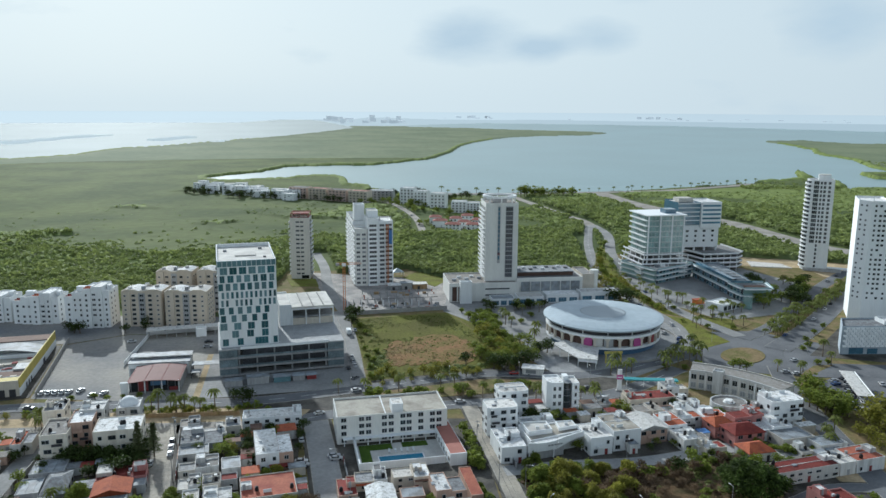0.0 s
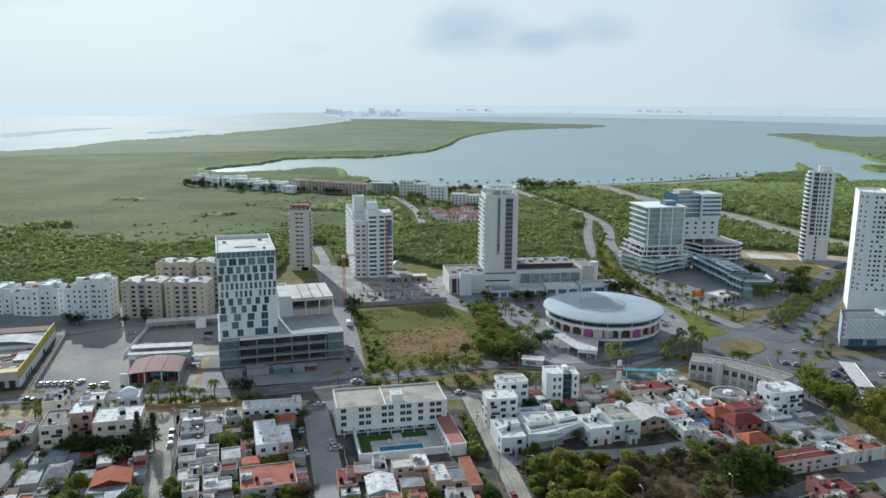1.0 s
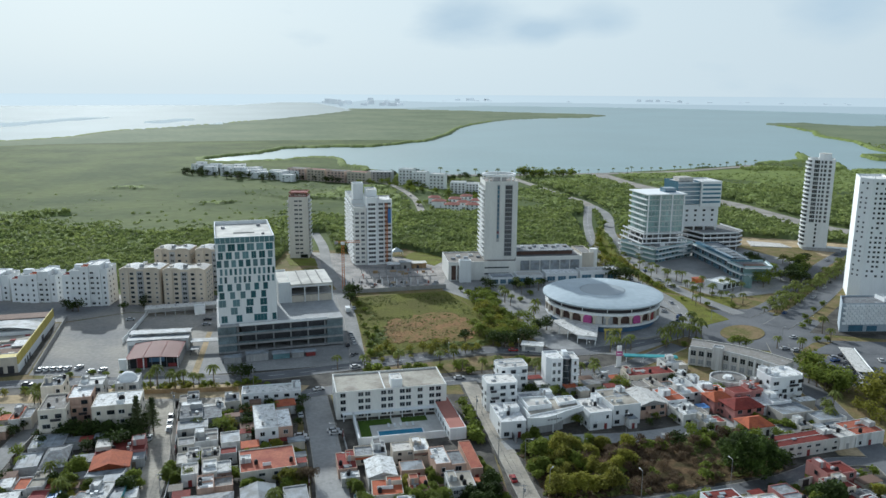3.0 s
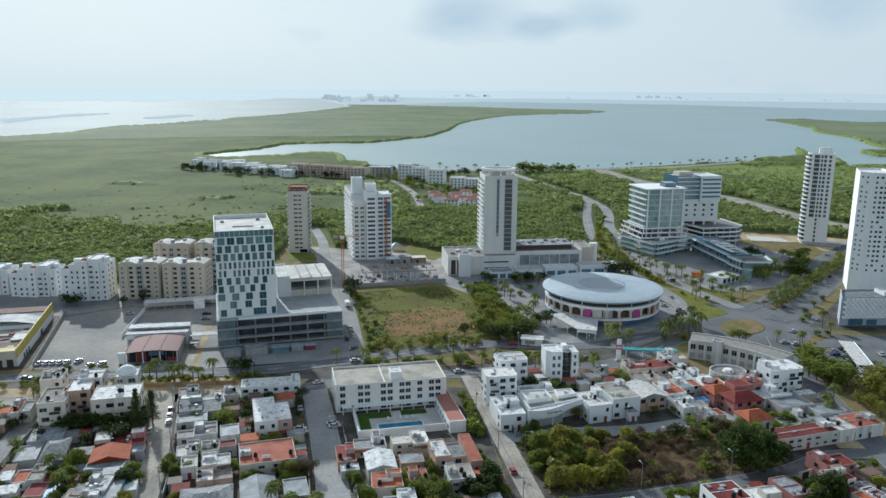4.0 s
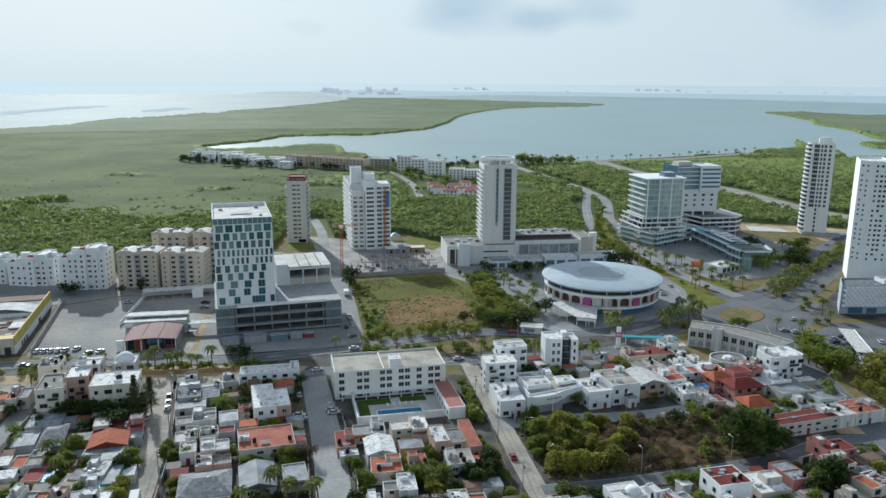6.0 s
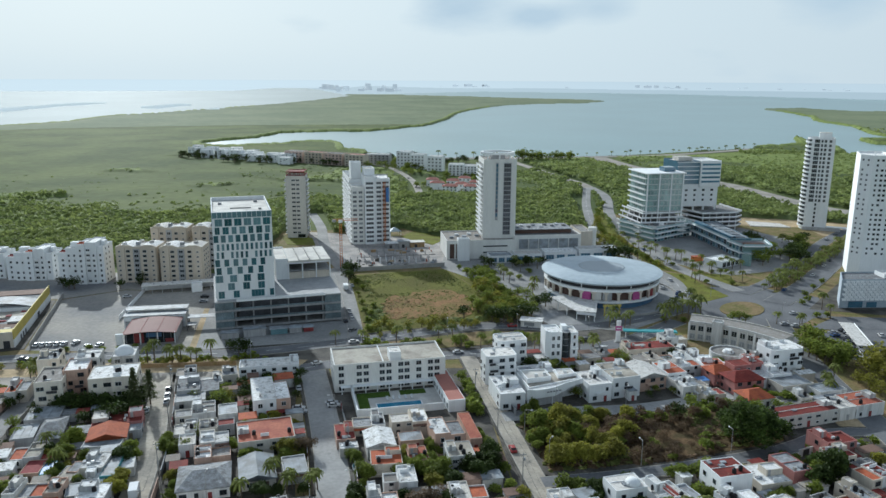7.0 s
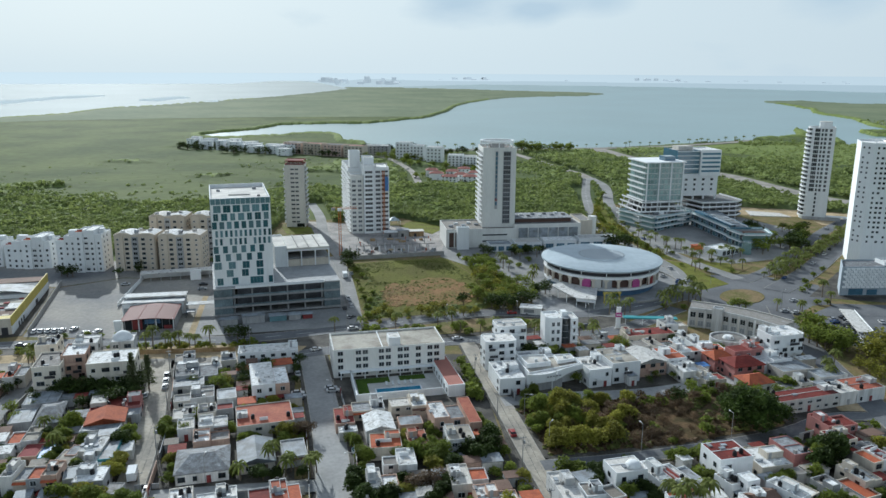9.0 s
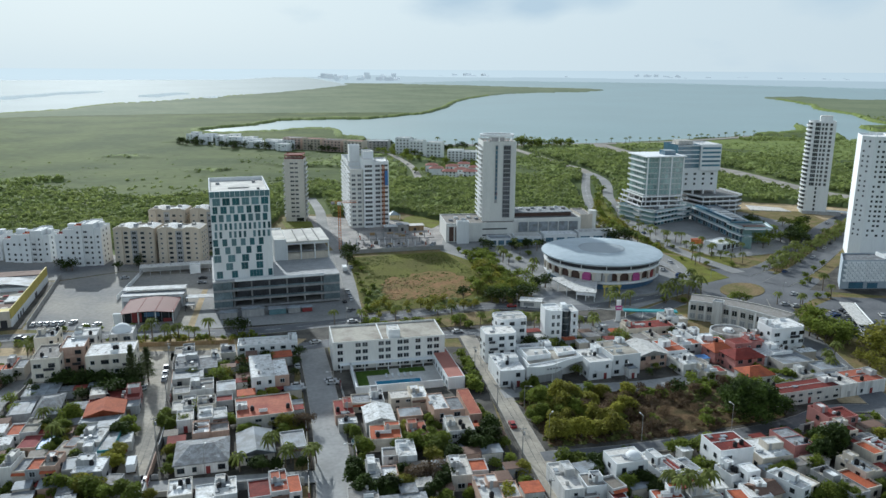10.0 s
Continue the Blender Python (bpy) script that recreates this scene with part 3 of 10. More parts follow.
def build_land():
    bearing = np.concatenate([np.radians(np.linspace(-37, 37, 700)), np.radians(np.linspace(44, 316, 47))])
    dip = np.concatenate([np.arange(0.275, 0.115, -0.00075), np.arange(0.115, 0.0057, -0.00045)])
    reach = np.concatenate([[0.05, 60, 130, 200, 270, 340, 380], MEAN_EYE / dip])
    B, D = np.meshgrid(bearing, reach)
    X, Y = D * np.sin(B), D * np.cos(B)
    wet = is_water(X, Y) & (np.abs(np.arctan2(X, Y)) < 0.80)
    E = np.where(D > NEAR, NEAR + REACH * (1 - np.exp(-(D - NEAR) / REACH)), D)
    K = E / D
    W = woods(X, Y)
    bank = by_water(X, Y) & (D > 900) & (D < 2800) & ~((Y > 985) & (X > -60) & (X < 480) & (Y < 1300))
    W = np.where(bank, 1.0, W)
    small_, large_ = domes(X, Y, 5.5, 1), domes(X, Y, 12.0, 2)
    crowns = W * (1.2 + 2.4 * small_ + 1.6 * large_) + (1 - W) * 0.5 * lumps(X, Y, 9, 2)
    far_wood = 1.6 + 1.2 * large_ * lumps(X, Y, 60, 1) + 0.8 * lumps(X, Y, 120, 5)
    f = np.clip((D - 900) / 300, 0, 1)
    tall = np.where(wet | (D < 392), 0, crowns * (1 - f) + far_wood * f + np.where(bank, 0.6 + 1.6 * large_, 0))
    # the sandy shore front stays low
    tall = np.where((Y < 1130) & (X > -100) & (Y > 985 + 0.2 * np.abs(X)), 0.3, tall)
    low = near_track(X, Y, 4.0)
    for c in CLEAR:
        low |= inside(X, Y, c)
    tall = np.where(low, 0.0, tall)
    Z = MEAN_EYE * (1 - K) + tall * K - np.where(wet, 0.3, 0) * K
    n = len(bearing)
    verts = np.stack([X * K, Y * K, Z], -1).reshape(-1, 3)
    i = np.arange(len(reach) - 1)[:, None] * n
    j = np.arange(n)[None, :]
    a, b = i + j, i + (j + 1) % n
    quads = np.stack([a, b, b + n, a + n], -1).reshape(-1, 4)
    wf = wet.reshape(-1)[quads].all(1)
    dist = D.reshape(-1)[quads].mean(1)
    cx, cy = X.reshape(-1)[quads].mean(1), Y.reshape(-1)[quads].mean(1)
    wood = (W.reshape(-1)[quads].mean(1) > 0.45) & (dist > 392) & ((dist < 1250) | bank.reshape(-1)[quads].any(1)) & ~low.reshape(-1)[quads].any(1)
    # farthest land and sea go to the sheets that glow as haze
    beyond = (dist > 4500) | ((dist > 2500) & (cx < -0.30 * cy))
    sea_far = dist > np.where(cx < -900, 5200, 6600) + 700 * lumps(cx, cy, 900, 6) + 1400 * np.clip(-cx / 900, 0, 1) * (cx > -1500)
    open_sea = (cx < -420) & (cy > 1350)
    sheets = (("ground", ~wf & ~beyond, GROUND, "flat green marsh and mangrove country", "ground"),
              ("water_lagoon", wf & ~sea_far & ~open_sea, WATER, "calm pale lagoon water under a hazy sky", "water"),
              ("water_sea", wf & ~sea_far & open_sea, SEAM, "matte sea, glare towards the low sun painted pale", "water"),
              ("backdrop_far_shore", ~wf & beyond & ~sea_far, HAZE_LAND, "far sand bar on the horizon, its pale haze painted as glow", "distance"),
              ("backdrop_far_sea", sea_far, HAZE_SEA, "open sea at the horizon, its pale haze painted as glow", "distance"))
    for name, sel, mt, lab, cat in sheets:
        kind = "structure"
        if not sel.any():
            continue
        q = quads[sel]
        used = np.unique(q)
        back = np.zeros(len(verts), int)
        back[used] = np.arange(len(used))
        me = bpy.data.meshes.new(name)
        me.from_pydata(verts[used].tolist(), [], back[q].tolist())
        me.materials.append(mt)
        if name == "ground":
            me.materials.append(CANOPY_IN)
            me.materials.append(GROUND_HAZED)
            # beyond 1700 the ground takes the haze-paled marsh
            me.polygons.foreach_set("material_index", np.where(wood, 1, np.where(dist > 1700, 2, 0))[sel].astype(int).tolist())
        me.polygons.foreach_set("use_smooth", [True] * len(me.polygons))
        tagged(new(name, me), lab, cat, "", kind)


build_land()

# ---- roads, pavements, lots ----
LEVEL = [0.05]


def sheet(name, pts, material, label, category="pavement", thick=None, kind="structure"):
    LEVEL[0] += 0.006
    g = Geo().prism(pts, -0.2, thick or LEVEL[0])
    return solo(name, g, material, label, category, kind)


def road(name, pts, width, label, material=None, kerb=True, walk_w=0.0, marks=False):
    LEVEL[0] += 0.006
    line = curve_pts(pts)
    ob = solo(name, band(Geo(), line, -width / 2, width / 2, -0.2, LEVEL[0]), material or ASPHALT, label, "road", "structure")
    if kerb:
        for s in (-1, 1):
            o = s * (width / 2 + 0.1)
            part("kerb", band(Geo(), line, o - 0.12, o + 0.12, 0.0, 0.24), KERB, ob)
            if walk_w:
                q = s * (width / 2 + 0.22 + walk_w / 2)
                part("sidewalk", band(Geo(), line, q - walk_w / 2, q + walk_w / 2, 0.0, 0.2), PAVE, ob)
    if marks:
        g = Geo()
        for i in range(1, len(line) - 2, 2):
            band(g, line[i:i + 2], -0.12, 0.12, LEVEL[0], LEVEL[0] + 0.01)
        part("lane_marks", g, LINE, ob, "worn white lane dashes")
    return ob


sheet("town_ground", [(-300, 120), (260, 120), (262, 330), (345, 560), (262, 600), (112, 600), (92, 500), (-30, 535), (-120, 522), (-120, 405), (-300, 405)], VERGE, "dry bare and grassy ground under the town", "ground")
# their paving is darkened to stand for shaded gaps
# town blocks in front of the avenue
sheet("pavement_town_west", [(-165, 120), (-28, 120), (-56, 262), (-160, 246)], PAVE, "worn concrete yards, darkened for shade between town houses")
sheet("pavement_town_middle", [(-26, 120), (24, 120), (10, 268), (-42, 268)], PAVE, "worn concrete yards, darkened for shade between town houses")
sheet("pavement_town_east", [(24, 120), (150, 120), (138, 262), (70, 296), (10, 280)], PAVE, "worn concrete yards, darkened for shade between town houses")
sheet("pavement_avenue", [(-190, 236), (-112, 256), (-40, 268), (20, 283), (70, 290), (82, 318), (20, 330), (-36, 306), (-120, 287), (-200, 268)], PAVE, "dusty verges of darkened paving along the avenue")
sheet("car_park", [(-188, 352), (-164, 370), (-116, 366), (-100, 300), (-97, 281), (-168, 283)], LOTP, "large open worn asphalt car park", "car park")
sheet("service_yard", [(-104, 284), (-36, 300), (-60, 420), (-120, 400)], ASPH_OLD, "worn asphalt yard round the office building", "yard")
sheet("concrete_drive", [(-111.5, 287.5), (-104, 288.5), (-108.5, 310), (-115.5, 309)], DUSTY, "sunlit pale concrete drive beside the hall", "drive")
sheet("dirt_strip", [(-103.6, 285.2), (-101, 285.8), (-112, 340), (-114.4, 340)], SAND, "strip of bare tan earth beside the office podium", "ground")
sheet("field_lot", [(-56, 402), (-1, 418), (30, 336), (18, 324), (-34, 307)], FIELD, "overgrown empty lot with green and rusty brown scrub", "field")
sheet("scrub_ground", [(-0.5, 418.5), (12, 430), (24.5, 417), (27.9, 395.6), (31.6, 364), (37, 350), (31.5, 337), (29, 341)], FIELD, "rough scrub ground beside the hotel lane", "ground", 0.1)
sheet("construction_ground", [(-84, 470), (-62, 412), (0, 424), (-6, 500), (-100, 520)], SITEG, "bare grey ground of a construction site", "ground")
sheet("hotel_forecourt", [(-4, 420), (40, 360), (44, 380), (100, 440), (100, 480), (0, 500)], ASPH_OLD, "grey paved forecourt round the hotel", "yard")
sheet("ring_plaza", [(32, 350), (46, 318), (78, 312), (112, 340), (124, 372), (122, 410), (100, 425), (60, 415)], PLAZA, "worn grey paved plaza round the arena", "pavement")
sheet("mall_plaza", [(122, 505), (128, 430), (150, 405), (215, 430), (235, 500), (214, 545), (150, 580)], ASPH_OLD, "grey paved plaza in front of the shopping centre", "pavement")
sheet("junction", [(108, 345), (118, 326), (150, 318), (176, 336), (186, 366), (160, 386), (140, 384), (118, 380)], ASPHALT, "wide asphalt road junction with islands", "road")
sheet("tower_forecourt", [(172, 346), (200, 338), (260, 330), (260, 420), (215, 400)], PAVE, "dark paved forecourt below the residential tower", "pavement")
sheet("bus_yard", [(148, 300), (168, 316), (230, 318), (230, 250), (165, 268)], ASPHALT, "asphalt bus yard beside the avenue", "yard")
sheet("parade_ground", [(218, 555), (262, 548), (262, 520), (300, 500), (300, 560), (230, 600)], SAND, "dry bare ground round the round tower", "ground")
sheet("court", [(224, 552), (252, 547), (250, 562), (228, 572)], R_WHITE, "pale concrete slab on dry ground", "slab", 0.5)

sheet("flats_yard", [(-300, 352), (-300, 404), (-118, 404), (-116, 366), (-164, 371), (-189, 353)], LOTP, "dusty yards round blocks of flats", "yard")
sheet("west_yard", [(-300, 262), (-300, 351), (-190, 351), (-169, 284), (-205, 270)], PAVE, "dusty yard round warehouses", "yard")
sheet("tower_meadow", [(196, 432), (214, 434), (240, 500), (262, 519), (299, 499), (262, 486), (230, 446), (206, 418)], VERGE, "dry brown and green grass below the round tower", "meadow")
sheet("east_corner", [(152, 318), (174, 335), (260, 329), (260, 318), (168, 316)], ASPHALT, "asphalt road corner beside the bus yard", "road")
sheet("side_lane", [(-205, 233), (-112, 250), (-60, 257), (-57, 268), (-78, 264), (-116, 261), (-202, 250)], ROADP, "pale dusty side lane and plots along the avenue", "lane")
road("avenue_south", [(-58, 264), (-40, 272), (15, 284), (66, 294), (104, 326)], 8, "grey asphalt avenue with palm verges", marks=True)
road("avenue_north", [(-215, 262), (-165, 274), (-116, 279), (-78, 283), (-35, 298), (16, 317), (62, 317), (112, 344)], 8, "grey asphalt avenue with palm verges", marks=True)
sheet("median", [(-200, 251), (-150, 256), (-116, 260), (-79, 263), (-56, 268), (-54, 275), (-80, 276), (-117, 272), (-150, 265), (-202, 256)], SAND, "dry sandy median strip with palms", "median", 0.22)
sheet("median_east", [(-34, 283), (14, 293), (50, 303), (50, 310), (14, 310), (-34, 292)], VERGE, "dry grass median strip with palms", "median", 0.22)
road("street_west", [(-70, 120), (-84, 190), (-92, 220), (-104, 258)], 7.0, "pale dusty side street between houses", DUSTY, walk_w=1.2)
road("street_centre", [(-18, 120), (-32, 192), (-41.5, 232), (-50, 264)], 9.0, "worn grey side street between houses", GREYST, walk_w=1.2)
road("street_diagonal", [(36, 130), (25, 184), (18, 224), (8, 280)], 5.8, "dusty tan side street beside the wooded lot", DUSTY, walk_w=0.9)
# darker asphalt here stands in for the big tree's shadow
road("street_lots", [(26, 186), (48, 190), (74, 197), (100, 206), (120, 217), (140, 217)], 5.2, "worn lane along the wooded lot, darkened for tree shade", ASPHALT, walk_w=0.8)
road("street_wing", [(18, 226), (39, 230.5), (66, 234), (100, 246)], 6.5, "worn grey lane in front of low white buildings", GREYST, walk_w=1.0)
road("lane_low", [(-80, 168), (-55, 172), (-33, 175)], 5.5, "narrow worn grey lane between houses", GREYST, walk_w=0.8)
road("street_far_west", [(-132, 150), (-139, 218), (-143, 251)], 6.5, "worn grey side street", ASPH_OLD)
road("road_east", [(150, 330), (143, 300), (140, 270), (138, 246), (136, 200), (134, 120)], 9, "asphalt road along trees and the bus yard")
sheet("verge_east", [(128, 290), (136, 262), (134, 215), (124, 222), (126, 262)], SAND, "dry bare verge beside the road", "verge", 0.18)
road("road_tower", [(160, 355), (193, 392), (235, 447), (262, 482), (330, 540)], 12, "wide asphalt road along palm strips")
road("road_mall_east", [(150, 372), (180, 402), (229, 468), (283, 532), (350, 592)], 8, "asphalt road along palm strips")
road("boulevard_west", [(113, 352), (122, 391), (113, 440), (103, 500), (106, 545), (117, 632), (127, 690), (138, 748)], 7, "curving asphalt boulevard between trees", ASPH_OLD, marks=True)
road("lagoon_road", [(140, 745), (136, 780), (124, 817), (107, 883), (87, 960), (78, 1000)], 10, "pale road towards the lagoon", ROADP, kerb=False)
road("boulevard_east", [(150, 376), (136, 412), (128, 450), (124, 522), (129, 596), (140, 657), (145, 700), (142, 748)], 8, "curving grey boulevard between trees", ASPH_OLD)
sheet("median_boulevard", [(122, 420), (118, 450), (106, 500), (112, 570), (128, 640), (132, 600), (118, 522), (122, 450), (130, 414)], LAWN, "green grass median with trees", "median", 0.2)
sheet("grass_island", [(121.5, 415), (125.5, 379), (123, 358), (125.3, 356), (141.5, 366.7), (135.2, 390), (133, 409)], LAWN, "yellowing green lawn island beside the arena road", "island", 0.22)
sheet("grass_island", [(139, 393), (145, 385.3), (154, 389), (157, 409), (142, 412)], LAWN, "green lawn island with pale kerb", "island", 0.24)
sheet("corner_island", [(155, 318.6), (157.7, 316.5), (177, 333), (167, 331.5)], VERGE, "narrow dry grass island at the road corner", "island", 0.22)
g_isl = Geo()
g_isl.prism([(139.8 + 10.6 * math.cos(a) + 4.2 * math.sin(a), 345 + 12 * math.sin(a)) for a in np.linspace(0, 6.1, 28)], -0.2, 0.35)
solo("roundabout_island", g_isl, VERGE, "oval dry grass island of the roundabout", "island", "structure")
sheet("palm_strip", [(166, 374), (176, 374), (240, 452), (282, 500), (270, 508), (225, 452)], VERGE, "dry grass strip planted with rows of palms", "verge", 0.2)
sheet("palm_strip_plaza", [(128, 440), (140, 400), (152, 386), (166, 400), (150, 408), (138, 430)], VERGE, "dry grass verge with small trees beside the plaza", "verge", 0.2)
road("road_shore", [(355, 575), (318, 625), (307, 655), (296, 712), (284, 772), (255, 835), (230, 900), (215, 960), (204, 1035)], 24, "pale dusty road through green scrub", ROADP, kerb=False)
road("promenade", [(-60, 1008), (98, 1026), (285, 1066), (400, 1130), (470, 1178)], 16, "pale sandy lagoon promenade", ROADP, kerb=False)
road("road_construction", [(-60, 415), (-78, 469), (-92, 536), (-108, 591)], 7, "grey lane beside the construction site", ASPH_OLD, kerb=False)
road("road_office", [(-38, 301), (-50, 364), (-61, 410)], 6, "worn service lane beside the office block", ASPH_OLD)
road("road_villas", [(-25, 690), (-40, 800), (-70, 900), (-110, 960)], 7, "pale lane between villas", ROADP, kerb=False)
sheet("lawn_pool", [(-33, 505), (-10, 480), (-2, 500), (-22, 530)], LAWN, "bright green lawn beside a pool", "lawn", 0.2)
sheet("lawn_tower", [(-104, 478), (-86, 478), (-92, 500), (-112, 500)], LAWN, "bright green lawn in front of a tower", "lawn", 0.2)

# ---- large buildings ----
def block(parent, pts, z0, h, wall, roof, name="wall", parapet=0.7, t=0.3):
    """A flat-roofed block of a building: its wall with parapet, and its roof."""
    g = Geo()
    inn = g.tray(pts, z0, h, t, parapet)
    w = part(name, g, wall, parent)
    part("roof", Geo().prism(inn, h - parapet - 0.3, h - parapet + 0.004), roof, parent)
    return w


def hotel():
    """Slender pale hotel tower on a long podium."""
    t = thing("hotel_tower", pose(21, 452, 0, 0, 0, 5), "pale beige high-rise hotel with dark window strip and ring crown", "hotel")
    block(t, rect(0, 0, 20, 24), 0, 59, CREAMW, R_GREY, "tower_wall", 1.0)
    # dark recessed strip with a window on each floor
    for x, wd, gl in ((14.5, 4.6, SMOKE), (8.2, 1.6, BLUEGL)):
        part("strip", Geo().box(x - wd / 2, -0.25, 13 if wd > 2 else 22, x + wd / 2, 0, 57), GREYW, t, "grey recessed facade strip")
        for k in range(16):
            z = 13.4 + 2.72 * k
            if wd > 2 or z > 22:
                window(t, x, -0.27, z, wd - 0.5, 2.2, 0, gl, 2 if wd > 2 else 0, GREYS)
    for k in range(16):
        z = 13 + 2.72 * k
        for y in (3.5, 9, 14.5, 20):
            b = part("balcony", Geo().box(-1.6, y - 2.1, z, 0, y + 2.1, z + 0.2).box(-1.6, y - 2.1, z + 0.2, -1.48, y + 2.1, z + 1.1), WHITE, t)
            window(b, -0.02, y, z + 0.25, 3.0, 2.1, -90, GLASS)
        for y in (4, 12, 20):
            window(t, 20.02, y, z + 0.4, 2.2, 1.6, 90, GLASS)
    g = Geo()
    n = 28
    for i in range(n):
        a0, a1 = 2 * math.pi * i / n, 2 * math.pi * (i + 1) / n
        q = [(10 + r * math.cos(a), 12 + r * 0.95 * math.sin(a)) for r, a in ((10.5, a0), (10.5, a1), (9.0, a1), (9.0, a0))]
        g.prism(q, 61.3, 62.6)
    part("crown_ring", g, WHITE, t, "white ring crown over the roof")
    for i in range(8):
        a = 2 * math.pi * i / 8
        part("crown_post", Geo().cyl(10 + 9.7 * math.cos(a), 12 + 9.2 * math.sin(a), 58.4, 61.4, 0.35, n=8), WHITE, t)
    part("plant_room", Geo().box(6, 8, 58.2, 14, 17, 61), GREYW, t)
    part("logo_mark", Geo().box(7.4, -0.3, 27, 9, -0.24, 28.6), MAROON, t, "small dark red facade mark")
    p = thing("hotel_podium", pose(20, 452, 0, 0, 0, 8), "low pale hotel podium wing with flat grey roofs", "building")
    block(p, rect(-22, -8, 20, 22), 0, 11.5, CREAMW, R_GREY)
    block(p, rect(20.3, -4, 62, 24), 0, 13, CREAMW, R_GREY)
    block(p, rect(62.3, -2, 70, 20), 0, 14.2, CREAM, R_GREY)
    part("end_stair", Geo().cyl(71, 2, 0, 16.0, 2.6, n=20), CREAMW, p, "round pale stair tower at the end of the podium")
    part("roof_storey", Geo().box(20.6, 4, 12.4, 58, 20, 14.9), BRICKY, p, "dark brown set-back roof storey")
    part("roof_storey_slab", Geo().box(20.4, 2.6, 14.9, 58.6, 21, 15.3), R_GREY, p)
    for i in range(9):
        part("roof_unit", Geo().box(23 + i * 3.9, 7 + (i * 5) % 9, 15.3, 25.2 + i * 3.9, 9 + (i * 5) % 9, 16.3), (R_METAL, FRAME, R_GREY)[i % 3], p)
    for i in range(5):
        part("roof_unit", Geo().box(-19 + i * 4.1, 2 + (i * 7) % 12, 10.8, -16.5 + i * 4.1, 4 + (i * 7) % 12, 11.9), (R_METAL, FRAME)[i % 2], p)
    block(p, rect(-16, -13, -9, -8.3), 0, 13.5, WHITE, R_WHITE, "entrance_tower")
    for i in range(6):
        part("screen_panel", Geo().box(23 + i * 6.3, -4.35, 4.6, 28.6 + i * 6.3, -4.02, 10.6), R_METAL, p, "pale ribbed facade panel")
    for z in (3.5, 7.2):
        part("slot_window", Geo().box(0, -8.12, z, 15, -8.01, z + 0.8), GLASS, p)
    # open porch at the corner: flat dark panel painted as its shade, framed by piers
    part("porch_shade_panel", Geo().box(-21, -8.16, 0.6, -9.5, -8.01, 9.6), BRICKY, p, "dark panel painted as porch shade behind piers")
    for i in range(4):
        part("pier", Geo().box(-21.2 + i * 3.7, -8.9, 0, -20.4 + i * 3.7, -8.17, 9.6), CREAMW, p)
    part("porch_lintel", Geo().box(-21.6, -9.0, 9.6, -9.2, -8.02, 10.4), CREAMW, p)
    c = thing("hotel_canopies", pose(20, 452, 0, 0, 0, 8), "low white canopy roofs along the front of the hotel", "canopy")
    for i, (x, w) in enumerate(((2, 14), (18, 16), (36, 20), (58, 24))):
        block(c, rect(x, -20 + i * 2, x + w, -10 + i * 2), 0, 4.4 + i * 0.4, WHITE, R_WHITE if i else R_METAL, parapet=0.3)
        for k in range(3):
            window(c, x + w * (k + 0.5) / 3, -20.02 + i * 2, 0.6, w / 4.2, 2.6, 0, BLUEGL, 2)


